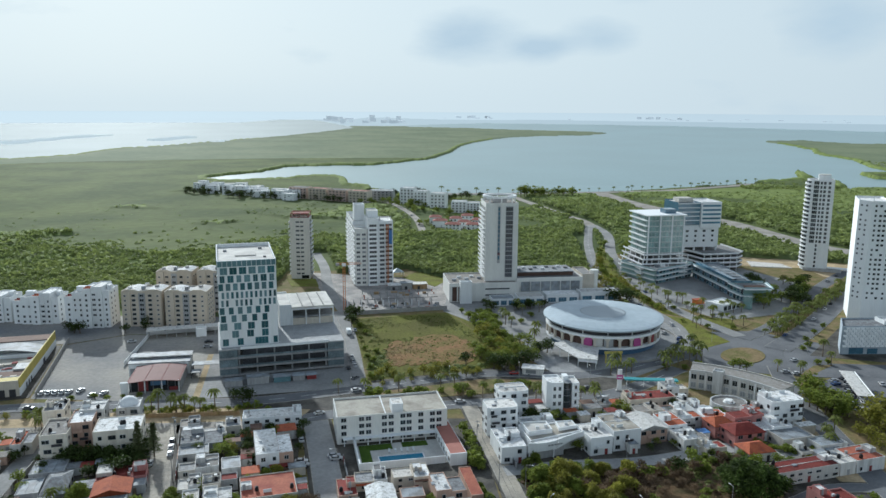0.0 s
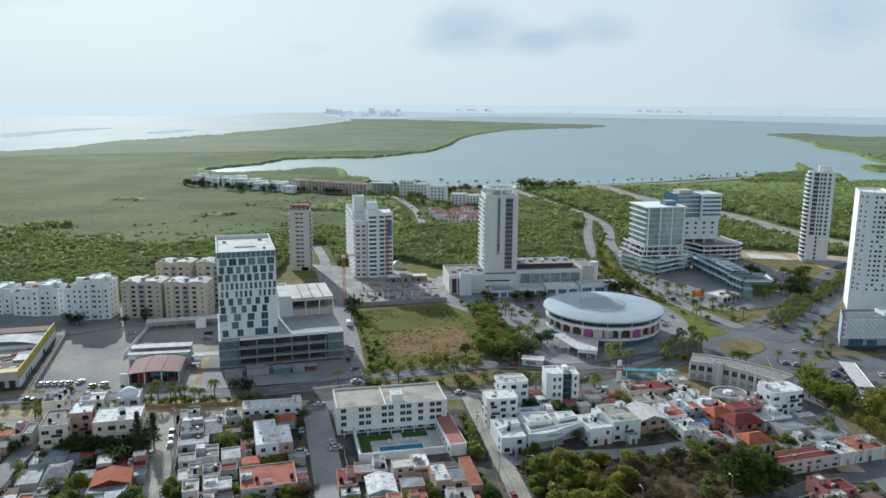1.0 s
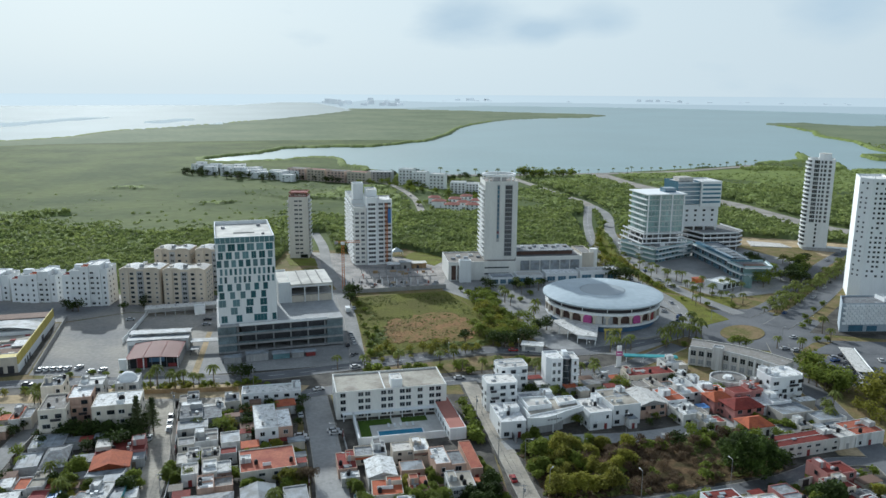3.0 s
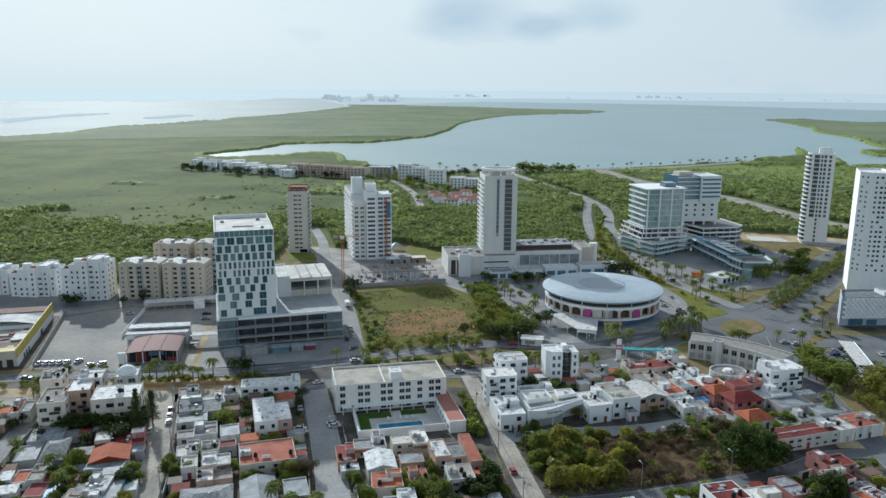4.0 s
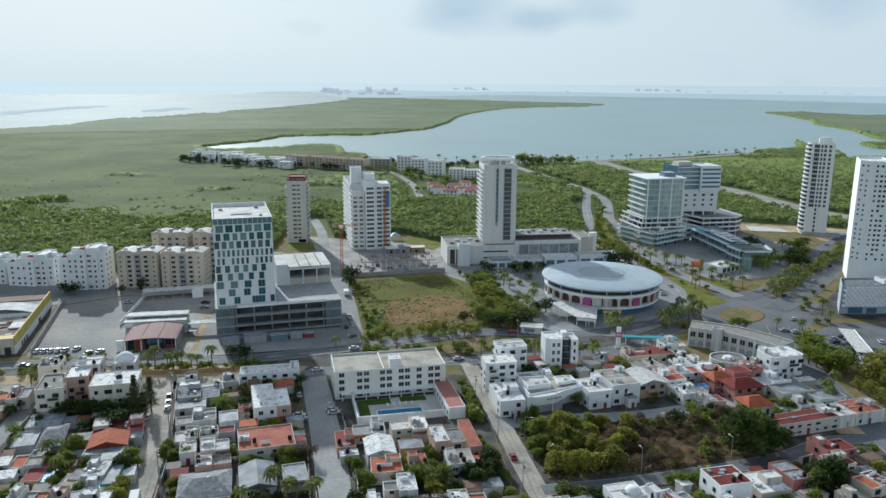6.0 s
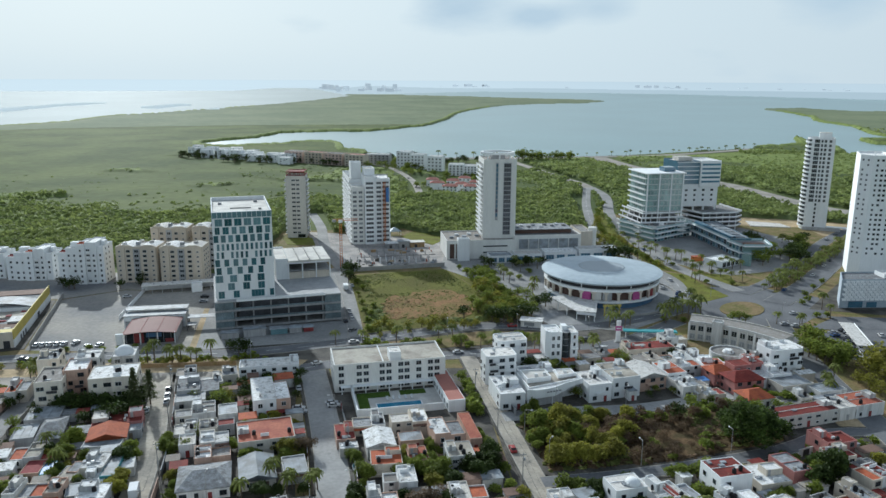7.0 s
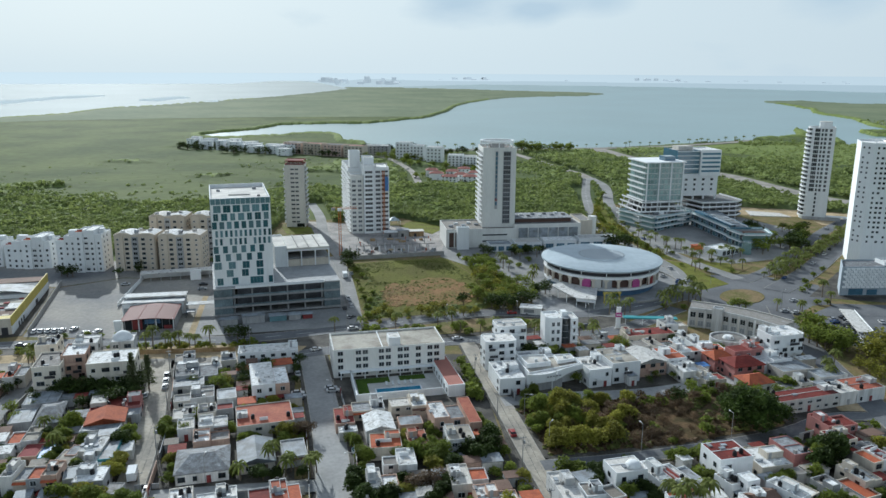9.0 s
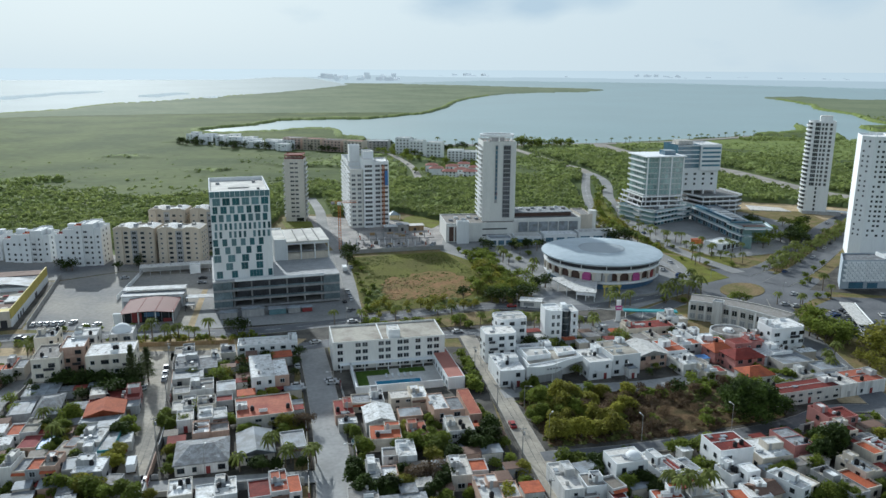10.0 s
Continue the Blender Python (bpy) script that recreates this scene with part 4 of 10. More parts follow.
def office():
    """Office tower with staggered teal windows on an open concrete podium."""
    A = 17.5
    t = thing("office_tower", pose(-99, 310.5, 0, 0, 0, A), "white office tower with staggered teal glass windows", "office building")
    block(t, rect(0, 0, 24.5, 42), 13, 51.2, WHITE, PAVEW, "tower_wall", 1.6, 0.5)
    part("glass_crown", Geo().box(-0.15, -0.15, 48.6, 24.65, -0.02, 51).box(24.52, -0.02, 48.6, 24.65, 42, 51).box(-0.15, -0.02, 48.6, -0.02, 42, 51), TEALP, t, "teal glass band below the roof edge")
    for i in range(13):
        part("crown_mullion", Geo().box(i * 2.03, -0.28, 48.6, i * 2.03 + 0.16, -0.16, 51), WHITE, t)
    # rows from the bottom: first centre, step, count, width
    plan = ((2.2, 6.2, 2, 2.4), (6.4, 6.3, 3, 2.7), (1.7, 5.75, 4, 2.8), (1.7, 4.35, 6, 2.0), (1.3, 3.75, 7, 1.9), (1.6, 1.98, 12, 0.95), (1.9, 1.98, 12, 0.95), (1.2, 3.0, 8, 1.85), (1.9, 3.45, 7, 2.4), (2.6, 3.95, 6, 2.9))
    for side, ln in ((0, 24.5), (90, 42), (-90, 42)):
        for k, (c, step, n, wide) in enumerate(plan):
            z = 13.7 + 3.5 * k
            n = n if side == 0 else int((ln - c) / step)
            for i in range(n):
                u = c + i * step
                wd = wide * (0.78 if k == 8 and i % 2 == 0 else 1)
                if (k == 5 and i % 5 == 2) or (side == -90 and k in (3, 4, 5, 6, 7)) or u + wd / 2 > ln - 0.2:
                    continue
                x, y = (u, -0.02) if side == 0 else ((24.52, u) if side == 90 else (-0.02, u))
                # half the panes are paler, sky reflection put into their glass colour
                window(t, x, y, z, wd, 2.95 if k not in (5, 6) else 2.7, side, TEAL if (i * 5 + k * 3) % 4 < 2 else TEALP, 1 if wide > 2 else 0, TFRAME)
    for u, wd in ((17.4, 5.4), (23.3, 1.7)):
        window(t, u, -0.02, 13.7, wd, 2.95, 0, TEAL, 3 if wd > 2 else 0, TFRAME)
    for x, y, w, d, h in ((8, 17, 9, 10, 0.5), (3, 30, 1.6, 1.6, 0.8), (19, 33, 1.6, 2.2, 0.9), (20, 12, 1.2, 1.2, 0.7)):
        part("roof_unit", Geo().box(x, y, 49.5, x + w, y + d, 49.6 + h), PAVEW if w > 5 else R_GREY, t)
    p = thing("office_podium", pose(-99, 310.5, 0, 0, 0, A), "unfinished open concrete parking podium", "parking building")
    for k in range(4):
        z = 13 - 4.2 * k if k < 3 else 1.2
        part("slab", Geo().box(-1, -3, z - 0.5, 53, 42, z), RAWC if k else GREYW, p)
        if k:
            part("rail_wall", Geo().box(-1, -2.98, z, 53, -2.8, z + 0.35), RAWC, p)
    for i in range(8):
        for j in range(5):
            part("column", Geo().box(-0.3 + i * 7.5, -2 + j * 10.5, 0, 0.3 + i * 7.5, -1.3 + j * 10.5, 12.5), RAWC, p)
    part("back_wall", Geo().box(-1, 41.7, 0, 53, 42, 12.5), RAWC, p)
    part("core_wall", Geo().box(6, 14, 0, 40, 14.4, 12.5), GREYW, p)
    for z in (4.9, 9.1):
        part("podium_glazing", Geo().box(9, 0.4, z - 0.2, 46, 0.5, z + 3.2), SMOKE, p, "grey glazing behind the columns")
    for x0, x1 in ((-0.9, 6.8), (45.8, 52.9)):
        for z in (1.3, 4.75, 8.95):
            part("glass_panel", Geo().box(x0, -2.75, z, x1, -2.6, z + (3.4 if z > 2 else 2.9)), PODGL, p, "pale blue-grey glass panel")
    for z in (4.75, 8.95):
        part("glass_rail", Geo().box(7, -2.76, z, 45.6, -2.66, z + 0.85), PODGL, p, "pale blue-grey glass balustrade")
    part("parapet", Geo().box(8, -3.3, 12.6, 46, -3.0, 13.8), WHITE, p)
    a = thing("office_annex", pose(-99, 310.5, 0, 0, 0, A), "pale annex block with open loggia and flat roof", "building")
    block(a, rect(27.5, 27, 33, 54), 13, 23, WHITE, PAVEW)
    part("roof_slab", Geo().box(33, 26, 21.2, 53, 54, 22), PAVEW, a)
    part("floor_slab", Geo().box(33, 27, 16.6, 53, 54, 17), RAWC, a)
    part("back_wall", Geo().box(33, 40, 13, 53, 40.3, 21.2), CREAM, a)
    part("loggia_wall", Geo().box(33.1, 27.1, 13, 53, 27.4, 16.2), CREAM, a)
    for i in range(4):
        part("column", Geo().box(33 + i * 6.5, 26.4, 13, 33.5 + i * 6.5, 27, 21.2), WHITE, a)
    part("beam", Geo().box(33, 26.3, 20.4, 53, 26.9, 21.2), WHITE, a)
    for i in range(3):
        part("roof_beam", Geo().box(38 + i * 5, 26.5, 22, 38.4 + i * 5, 53, 22.6), CONC, a)
    b = thing("site_huts", pose(-99, 310.5, 0, 0, 0, A), "row of low site huts along the avenue", "hut")
    for i, (x, w, m_, h) in enumerate(((10, 9, TEAL, 3.2), (21, 7, TEALP, 2.4), (29, 5, GREYW, 2.2), (35, 4, MAROON, 2.0), (1, 7, GREYW, 2.5))):
        part("hut", Geo().box(x, -14, 0, x + w, -10, h), m_ if i else GREYW, b)
        part("hut_roof", Geo().box(x - 0.3, -14.3, h, x + w + 0.3, -9.7, h + 0.15), R_METAL, b)


def thin_tower():
    t = thing("slender_tower", pose(-108.5, 500, 0, 0, 0, 4), "slender beige residential tower with red roof works", "residential tower")
    block(t, rect(0, 0, 12.8, 15), 0, 42, BEIGEW, R_GREY, "wall")
    for k in range(13):
        z = 3.2 + 2.95 * k
        window(t, 5.0, -0.02, z, 2.4, 1.1, 0, GLASS, 1)
        window(t, 7.9, -0.02, z, 2.0, 1.1, 0, GLASS, 1)
        for s, x in ((-1, 0), (1, 12.8)):
            part("balcony", Geo().box(min(x, x + s * 1.3), 2, z - 0.6, max(x, x + s * 1.3), 12, z - 0.4).box(min(x + s * 1.2, x + s * 1.3), 2, z - 0.4, max(x + s * 1.2, x + s * 1.3), 12, z + 0.6), WHITE, t)
            window(t, x + s * 0.02, 7, z - 0.3, 5, 2, 90 * s, GLASS, 2)
    part("base_glazing", Geo().box(7, -0.15, 0.3, 12, -0.02, 2.6), GLASS, t)
    for k, z in enumerate((42.2, 44.6)):
        part("steel_frame", Geo().box(0.4, 0.3, z, 12.4, 0.7, z + 0.4).box(0.4, 14.3, z, 12.4, 14.7, z + 0.4).box(0.3, 0.71, z, 0.7, 14.29, z + 0.4).box(12.1, 0.71, z, 12.5, 14.29, z + 0.4), R_RED, t, "red steel frame on the roof")
    for i in range(5):
        for y in (0.5, 14.5):
            part("frame_post", Geo().box(0.4 + i * 2.9, y - 0.15, 41.3, 0.8 + i * 2.9, y + 0.15, 44.7), R_RED, t)
    part("roof_deck", Geo().box(1, 1, 44.2, 11.8, 14, 44.5), R_RED, t)


def apartment_slab():
    """Stepped white apartment tower with a hoist up its front."""
    t = thing("apartment_tower", pose(-62, 480, 0, 0, 0, 13), "stepped white and beige apartment tower under construction", "apartment building")
    block(t, rect(0, 0, 7.9, 18), 0, 38, CREAMW, PAVEW, "west_wall")
    block(t, rect(0.3, 18.3, 9, 66), 0, 40.5, WHITE, PAVEW, "north_wall")
    block(t, rect(8.2, -1.2, 14.8, 20), 0, 44.5, WHITE, R_WHITE, "middle_wall")
    block(t, rect(15.1, -0.4, 24.6, 20), 0, 43, WHITE, R_WHITE, "east_wall")
    block(t, rect(1.5, 20, 8.4, 29), 40.5, 51.5, WHITE, R_WHITE, "lift_wall")
    block(t, rect(9.3, 9, 16, 22), 43.6, 48.5, WHITE, R_WHITE, "plant_wall")
    part("roof_frame", Geo().box(16, 2, 42.5, 16.4, 2.4, 45.6).box(23.4, 2, 42.5, 23.8, 2.4, 45.6).box(16.5, 2, 45, 23.3, 2.4, 45.5), CONC, t)
    part("roof_wall", Geo().box(0.4, 9, 37.4, 7.5, 9.3, 38.6), WHITE, t)
    for y in (30, 42, 54):
        part("roof_wall", Geo().box(0.8, y, 39.9, 8.6, y + 0.3, 41.3), WHITE, t)
    for k in range(14):
        z = 1.6 + 2.9 * k
        window(t, 11.4, -1.22, z, 4.6, 1.5, 0, SMOKE, 2)
        window(t, 17.4, -0.42, z, 3.0, 1.5, 0, SMOKE, 1)
        part("balcony", Geo().box(19.2, -1.7, z - 0.6, 24.5, -0.42, z - 0.4).box(19.2, -1.7, z - 0.4, 24.5, -1.6, z + 0.5), WHITE, t)
        window(t, 21.8, -0.42, z - 0.3, 4.2, 1.9, 0, SMOKE, 2)
        if z < 36:
            for x in (1.9, 5.6):
                window(t, x, -0.02, z, 2.3, 1.4, 0, SMOKE if (k + int(x)) % 3 else GREYG, 1)
        if z < 38:
            for x0, yy in ((0.0, 4.5), (0.0, 13.5), (0.3, 24), (0.3, 34.5), (0.3, 45), (0.3, 55.5)):
                part("balcony", Geo().box(x0 - 1.3, yy - 3.4, z - 0.6, x0, yy + 3.4, z - 0.4).box(x0 - 1.3, yy - 3.4, z - 0.4, x0 - 1.2, yy + 3.4, z + 0.5), WHITE, t)
                window(t, x0 - 0.02, yy, z - 0.3, 5.0, 1.9, -90, SMOKE, 2)
        for y in (3, 9, 15):
            window(t, 24.62, y, z, 2.6, 1.4, 90, SMOKE)
    h = thing("hoist_mast", pose(-41.2, 482.2, 0, 0, 0, 13), "orange construction hoist mast on a facade", "hoist")
    for dx in (-0.5, 0.5):
        for dy in (-0.5, 0.5):
            part("mast_leg", Geo().box(dx - 0.12, dy - 0.12, 0, dx + 0.12, dy + 0.12, 41), ORANGE, h)
    for k in range(27):
        part("mast_brace", Geo().box(-0.6, -0.62, 1 + k * 1.5, 0.6, -0.4, 1.2 + k * 1.5), ORANGE, h)
    part("hoist_cage", Geo().box(0.8, -1, 28, 2.8, 1, 37), R_BLUE, h, "dark blue hoist cladding")
    c = thing("tower_crane", pose(-61, 420, 0, 0, 0, 10), "orange tower crane mast on the construction site", "crane")
    for dx in (-0.6, 0.6):
        for dy in (-0.6, 0.6):
            part("mast_leg", Geo().box(dx - 0.15, dy - 0.15, 0, dx + 0.15, dy + 0.15, 28), ORANGE, c)
    for k in range(18):
        part("mast_brace", Geo().box(-0.7, -0.75, 0.8 + k * 1.5, 0.7, -0.5, 1.05 + k * 1.5), ORANGE, c)
    part("jib", Geo().box(-4, -0.35, 27.2, 10, -0.2, 27.4).box(-4, 0.2, 27.2, 10, 0.35, 27.4).box(-4, -0.08, 28.2, 10, 0.08, 28.4), ORANGE, c)
    for k in range(14):
        part("jib_brace", Geo().box(-3.9 + k, -0.2, 27.3, -3.75 + k, 0.2, 28.3), ORANGE, c)
    part("counterweight", Geo().box(-4.6, -0.6, 26.6, -2.6, 0.6, 28), CONC, c)
    part("cab", Geo().box(-1.1, -1.6, 26.4, 1.1, -0.7, 28), WHITE, c)


def round_tower():
    """White tower with curved balconies."""
    t = thing("round_tower", pose(267.5, 547.5, 0, 0, 0, -24), "tall white residential tower with curved balconies", "residential tower")
    pts = [(-5, -8.5), (8.5, -8), (8.5, 9), (-3, 10)] + [(-3 + 6.2 * math.cos(a), 0.5 + 9.3 * math.sin(a)) for a in np.radians(np.linspace(100, 240, 9))]
    block(t, pts, 0, 66, WHITE, R_WHITE, "wall", 1.0)
    for k in range(21):
        z = 2.2 + 3.02 * k
        g = Geo()
        arc = [(-3 + 7.4 * math.cos(a), 0.5 + 10.4 * math.sin(a)) for a in np.radians(np.linspace(110, 252, 15))]
        g.prism(arc + [(-4.5, -8), (-3, 8)], z - 0.25, z)
        band(g, arc, 0, 0.12, z, z + 0.95)
        part("balcony", g, WHITE, t)
        if k > 5:
            window(t, -3.1, -8.48, z + 0.2, 3.2, 2.3, 2, GLASS, 2)
            window(t, 2.3, -8.3, z + 0.4, 1.5, 1.9, 1.6, GLASS, 0)
        window(t, 0.1, -8.38, z + 0.4, 1.2, 1.9, 2, GLASS, 0)
        if k > 5:
            window(t, 5.4, -8.15, z + 0.4, 1.7, 1.9, 2, GLASS, 0)
        for y in (-5, 2, 7):
            window(t, 8.52, y, z + 0.4, 1.5, 1.6, 90, GLASS, 0)
        for q in np.radians([140, 170, 200, 225]):
            window(t, -3 + 6.25 * math.cos(q), 0.5 + 9.35 * math.sin(q), z + 0.2, 2.6, 2.2, math.degrees(q) + 90, GLASS, 1)
    part("plant_room", Geo().box(-2, -4, 65, 6, 5, 69.4), WHITE, t)
    part("helipad", Geo().cyl(2, 0, 69.4, 69.8, 4.2, n=20), R_WHITE, t)
    part("base_block", Geo().box(-7, -10, 0, 18, -6, 2.2), GREYW, t)
    part("canopy", Geo().box(8.8, -9.5, 2.6, 22, -5, 3.2), WHITE, t)


def white_tower():
    """Tall plain white tower with small windows, on a screened garage."""
    t = thing("white_tower", pose(227.6, 407.3, 0) @ Matrix.Diagonal((1.08, 1.08, 0.96, 1)), "tall plain white residential tower with small square windows", "residential tower")
    block(t, [(-3.4, 5.6), (0, 0), (12, -2), (16, 22), (4, 24)], 0, 70, WHITE, R_WHITE, "wall", 1.0)
    block(t, [(12.4, 1.5), (30, -1), (33, 20), (16, 22)], 0, 68, WHITE, R_WHITE, "east_wall", 1.0)
    for k in range(20):
        z = 13.5 + 2.8 * k
        for u, w in ((2.2, 0.9), (4.5, 1.2), (6.5, 1.2), (9.4, 0.9)):
            if (k * 7 + int(u * 10)) % 9 == 0:
                continue
            window(t, u, -u / 6 - 0.03, z, w, 1.2, -9.5, GLASS, 0)
        for f in (0.35, 0.75):
            if (k + int(f * 10)) % 5:
                window(t, -3.4 * f - 0.03, 5.6 * f, z, 0.9, 1.0, -58.7, SMOKE, 0)
        for x in (16, 21, 26):
            window(t, x, 1.5 - (x - 12.4) / 7 - 0.02, z, 1.6, 1.3, -8.1, BLUEGL, 1)
    part("roof_rail", Geo().box(0, 6, 71.6, 9, 6.3, 72).box(4, 6, 69, 4.5, 6.3, 71.7), WHITE, t)
    p = thing("screened_garage", pose(186.6, 347.6, 0, 0, 0, 3), "garage podium wrapped in a pale perforated screen", "parking building")
    block(p, [(0.6, 0.6), (52, 0.6), (56, 15), (8, 15)], 0, 14.2, SCREENB, R_GREY, "wall")
    part("garage_glazing", Geo().box(5, 0.4, 0.4, 12, 0.58, 3.4).box(14, 0.4, 0.4, 19, 0.58, 3.0), BLUEGL, p)
    # rows of tilted blades, set off from row to row
    blade = Geo().prism([(-0.95, -0.62), (0.95, -0.62), (0.95, -0.5), (-0.95, -0.5)], 0, 1.02, 0, [(-1.1, -0.12), (1.1, -0.12), (1.1, 0), (-1.1, 0)]).mesh("blade", WHITE)
    for k in range(8):
        z = 3.9 + 1.26 * k
        for i in range(22):
            part("blade", blade, None, p, "", pose(2.4 + 2.3 * i + (1.15 if k % 2 else 0), 0.45, z))
    block(p, rect(24, 5, 34, 13), 13, 15.4, WHITE, R_WHITE, "stair_wall")


def glass_offices():
    """Two glazed office blocks over stepped parking levels."""
    t = thing("glass_office", pose(139, 508, 0, 0, 0, 12), "pale green glass office block with white frame", "office building")
    block(t, rect(-5, 0, 21, 26), 18.2, 44, PALEGL, R_WHITE, "glass_wall", 0.8)
    part("roof_slab", Geo().box(-7, -1.5, 43.9, 22.5, 27, 44.6), WHITE, t)
    part("roof_unit", Geo().box(10, 6, 44.6, 18, 14, 47.5), BLUEGL, t)
    for x in (-5, 3.7, 12.3, 21):
        part("fin", Geo().box(x - 0.4, -0.6, 10, x + 0.4, 0, 43.9), WHITE, t)
    for k in range(7):
        z = 18.2 + 3.7 * k
        part("floor_band", Geo().box(-5.15, -0.2, z, 21.1, -0.02, z + 0.3), FRAME, t)
        part("balcony", Geo().box(-7.2, 0.5, z, -5.02, 25, z + 0.35).box(-7.2, 0.5, z + 0.35, -7.1, 25, z + 1.2), WHITE, t)
        for i in range(10):
            x = -3.9 + 2.55 * i
            window(t, x + 0.2, -0.03, z + 0.45, 2.0, 2.7, 0, PALEGL, 0, FRAME)
        for i in range(8):
            window(t, -5.03, 2 + 3.1 * i, z + 0.45, 2.4, 2.7, -90, PALEGL, 0, FRAME)
    s = thing("blue_glass_office", pose(165, 545, 0, 0, 0, 9), "white office block with blue glass ribbons on pillars", "office building")
    block(s, rect(0, 0, 17, 24), 32, 48.5, BLUEGL, R_WHITE, "glass_wall", 0.8)
    block(s, rect(17.3, -1, 33, 24), 30, 48.8, WHITE, R_WHITE, "white_wall", 0.8)
    block(s, rect(-3, 0.5, 32.5, 24), 15.5, 31.8, WHITE, R_WHITE, "base_wall", 0.4)
    for k in range(5):
        z = 33 + 3.1 * k
        part("ribbon_window", Geo().box(18.5, -1.15, z, 32.4, -1.01, z + 1.4), BLUEGL, s)
        part("floor_band", Geo().box(-0.15, -0.2, z + 2.1, 17, -0.02, z + 2.7), WHITE, s)
    for i in range(5):
        for k in range(3):
            window(s, 1.5 + i * 6.6, 0.48, 19.5 + 3.6 * k, 2.2 if k == 2 else 1.6, 1.5, 0, GLASS, 0)
    for x in (-2.5, 6, 14, 22, 31):
        part("pillar", Geo().box(x, 0.8, 12.8, x + 1.1, 2, 15.5), WHITE, s)
    part("roof_unit", Geo().box(3, 6, 48.2, 14, 16, 51), R_WHITE, s)
    p = thing("parking_levels", pose(139, 508, 0, 0, 0, 12), "stepped white parking levels with dark open storeys", "parking building")
    part("core_wall", Geo().box(2, 6, 0, 20, 24, 18), RAWC, p)
    for k in range(5):
        z = 4.6 + 3.1 * k
        o = max(0, k - 1) * 1.1
        part("deck", Geo().box(-11 + o, -3.2 + o * 0.7, z - 0.3, 24 - o, 32, z), RAWC, p)
        part("rail_band", Geo().box(-11 + o, -3.2 + o * 0.7, z, 24 - o, -3.0 + o * 0.7, z + 1.0).box(-11 + o, -3.0 + o * 0.7, z, -10.8 + o, 32, z + 1.0), WHITE, p)
        for i in range(6):
            part("column", Geo().box(-10.6 + o + i * 6.5, -2.8 + o * 0.7, z - 2.8, -10.1 + o + i * 6.5, -2.3 + o * 0.7, z - 0.3), WHITE, p)
        for i in range(4):
            part("column", Geo().box(-10.6 + o, 5 + i * 8, z - 2.8, -10.1 + o, 5.5 + i * 8, z - 0.3), WHITE, p)
    q = thing("parking_decks_east", pose(160, 535, 0, 0, 0, 12), "long white parking decks with horizontal bands", "parking building")
    part("core_wall", Geo().box(26, 2, 0, 46, 24, 12), RAWC, q)
    for k in range(4):
        z = 3.2 * (k + 1)
        pts = [(19, -9), (46, -9), (54, -3), (54, 27), (12, 27)]
        part("deck", Geo().prism(pts, z - 0.35, z), RAWC if k < 3 else R_GREY, q)
        part("rail_band", band(Geo(), pts[:4], 0.0, 0.2, z, z + 1.1), WHITE, q)
        part("rail_band", band(Geo(), [pts[4], pts[0]], 0.0, 0.2, z, z + 1.1), WHITE, q)
        for i in range(6):
            part("column", Geo().box(19.8 + i * 5.2, -8.6, z - 3.2, 20.3 + i * 5.2, -8.1, z - 0.35), WHITE, q)
    part("roof_stripe", Geo().prism([(20, -8), (24, -8), (18, 26), (13, 26)], 12.81, 12.86), PAVEW, q)
    m = thing("shopping_arcade", None, "three-storey white and glass shopping arcade round a plaza", "shopping centre")
    wings = (([(137, 493), (168, 517), (160, 530), (121, 522)], 9.8, 3), ([(169, 516), (175.5, 462), (189, 462), (188, 521)], 9.6, 2), ([(175, 461.5), (178, 446), (194, 446), (196, 461.5)], 9.0, 2))
    for n_, (pts, h, st) in enumerate(wings):
        block(m, pts, 0, h, (PALEGL, BLUEGL, PALEGL)[n_], (R_WHITE, R_GREY, R_GREY)[n_], "glass_wall", 0.4)
        face = pts[:2] if n_ == 1 else pts
        for k in range(st):
            z = h / st * (k + 1)
            ring = [(x, y) for x, y in (face + [pts[0]] if n_ != 1 else [pts[0], pts[1]])]
            for a, b in zip(ring[:-1], ring[1:]):
                part("fascia", band(Geo(), [a, b], -1.3 if k < st - 1 else -1.7, -0.02, z - 0.85, z - 0.1), WHITE, m)
                part("glass_rail", band(Geo(), [a, b], -1.25, -1.15, z - 0.1, z + 0.8), TFRAME, m)
            (x0, y0), (x1, y1) = pts[0], pts[1]
            ln, f = math.hypot(x1 - x0, y1 - y0), math.degrees(math.atan2(y1 - y0, x1 - x0))
            for q in range(int(ln / 3.4)):
                u = (q + 0.5) / int(ln / 3.4)
                window(m, x0 + (x1 - x0) * u, y0 + (y1 - y0) * u, z - h / st + 0.4, 2.6, h / st - 1.4, f, (GLASS, TEAL, BLUEGL)[(q + k + n_) % 3], 1)
    for q in range(5):
        part("roof_louvre", Geo().box(178.5, 466 + 8.5 * q, 9.1, 186.5, 472 + 8.5 * q, 10.0), R_METAL, m)
        part("roof_unit", Geo().box(139 + 4.6 * q, 502 + 3.6 * q, 9.3, 142 + 4.6 * q, 505.5 + 3.6 * q, 10.9), WHITE if q % 2 else R_METAL, m)
    part("roof_terrace", Geo().box(180, 448, 8.6, 192, 453, 9.3), R_BROWN, m)
    part("skylight", band(Geo(), [(169.6, 515), (175.8, 463)], 0.8, 3.8, 9.1, 10.8), BLUEGL, m, "long blue glass skylight")
    k_ = thing("plaza_kiosk", pose(147, 440, 0, 0, 0, 20), "orange kiosk with dark parasol on the plaza", "kiosk")
    part("counter", Geo().box(0, 0, 0, 6.5, 3, 2.8), ORANGE, k_)
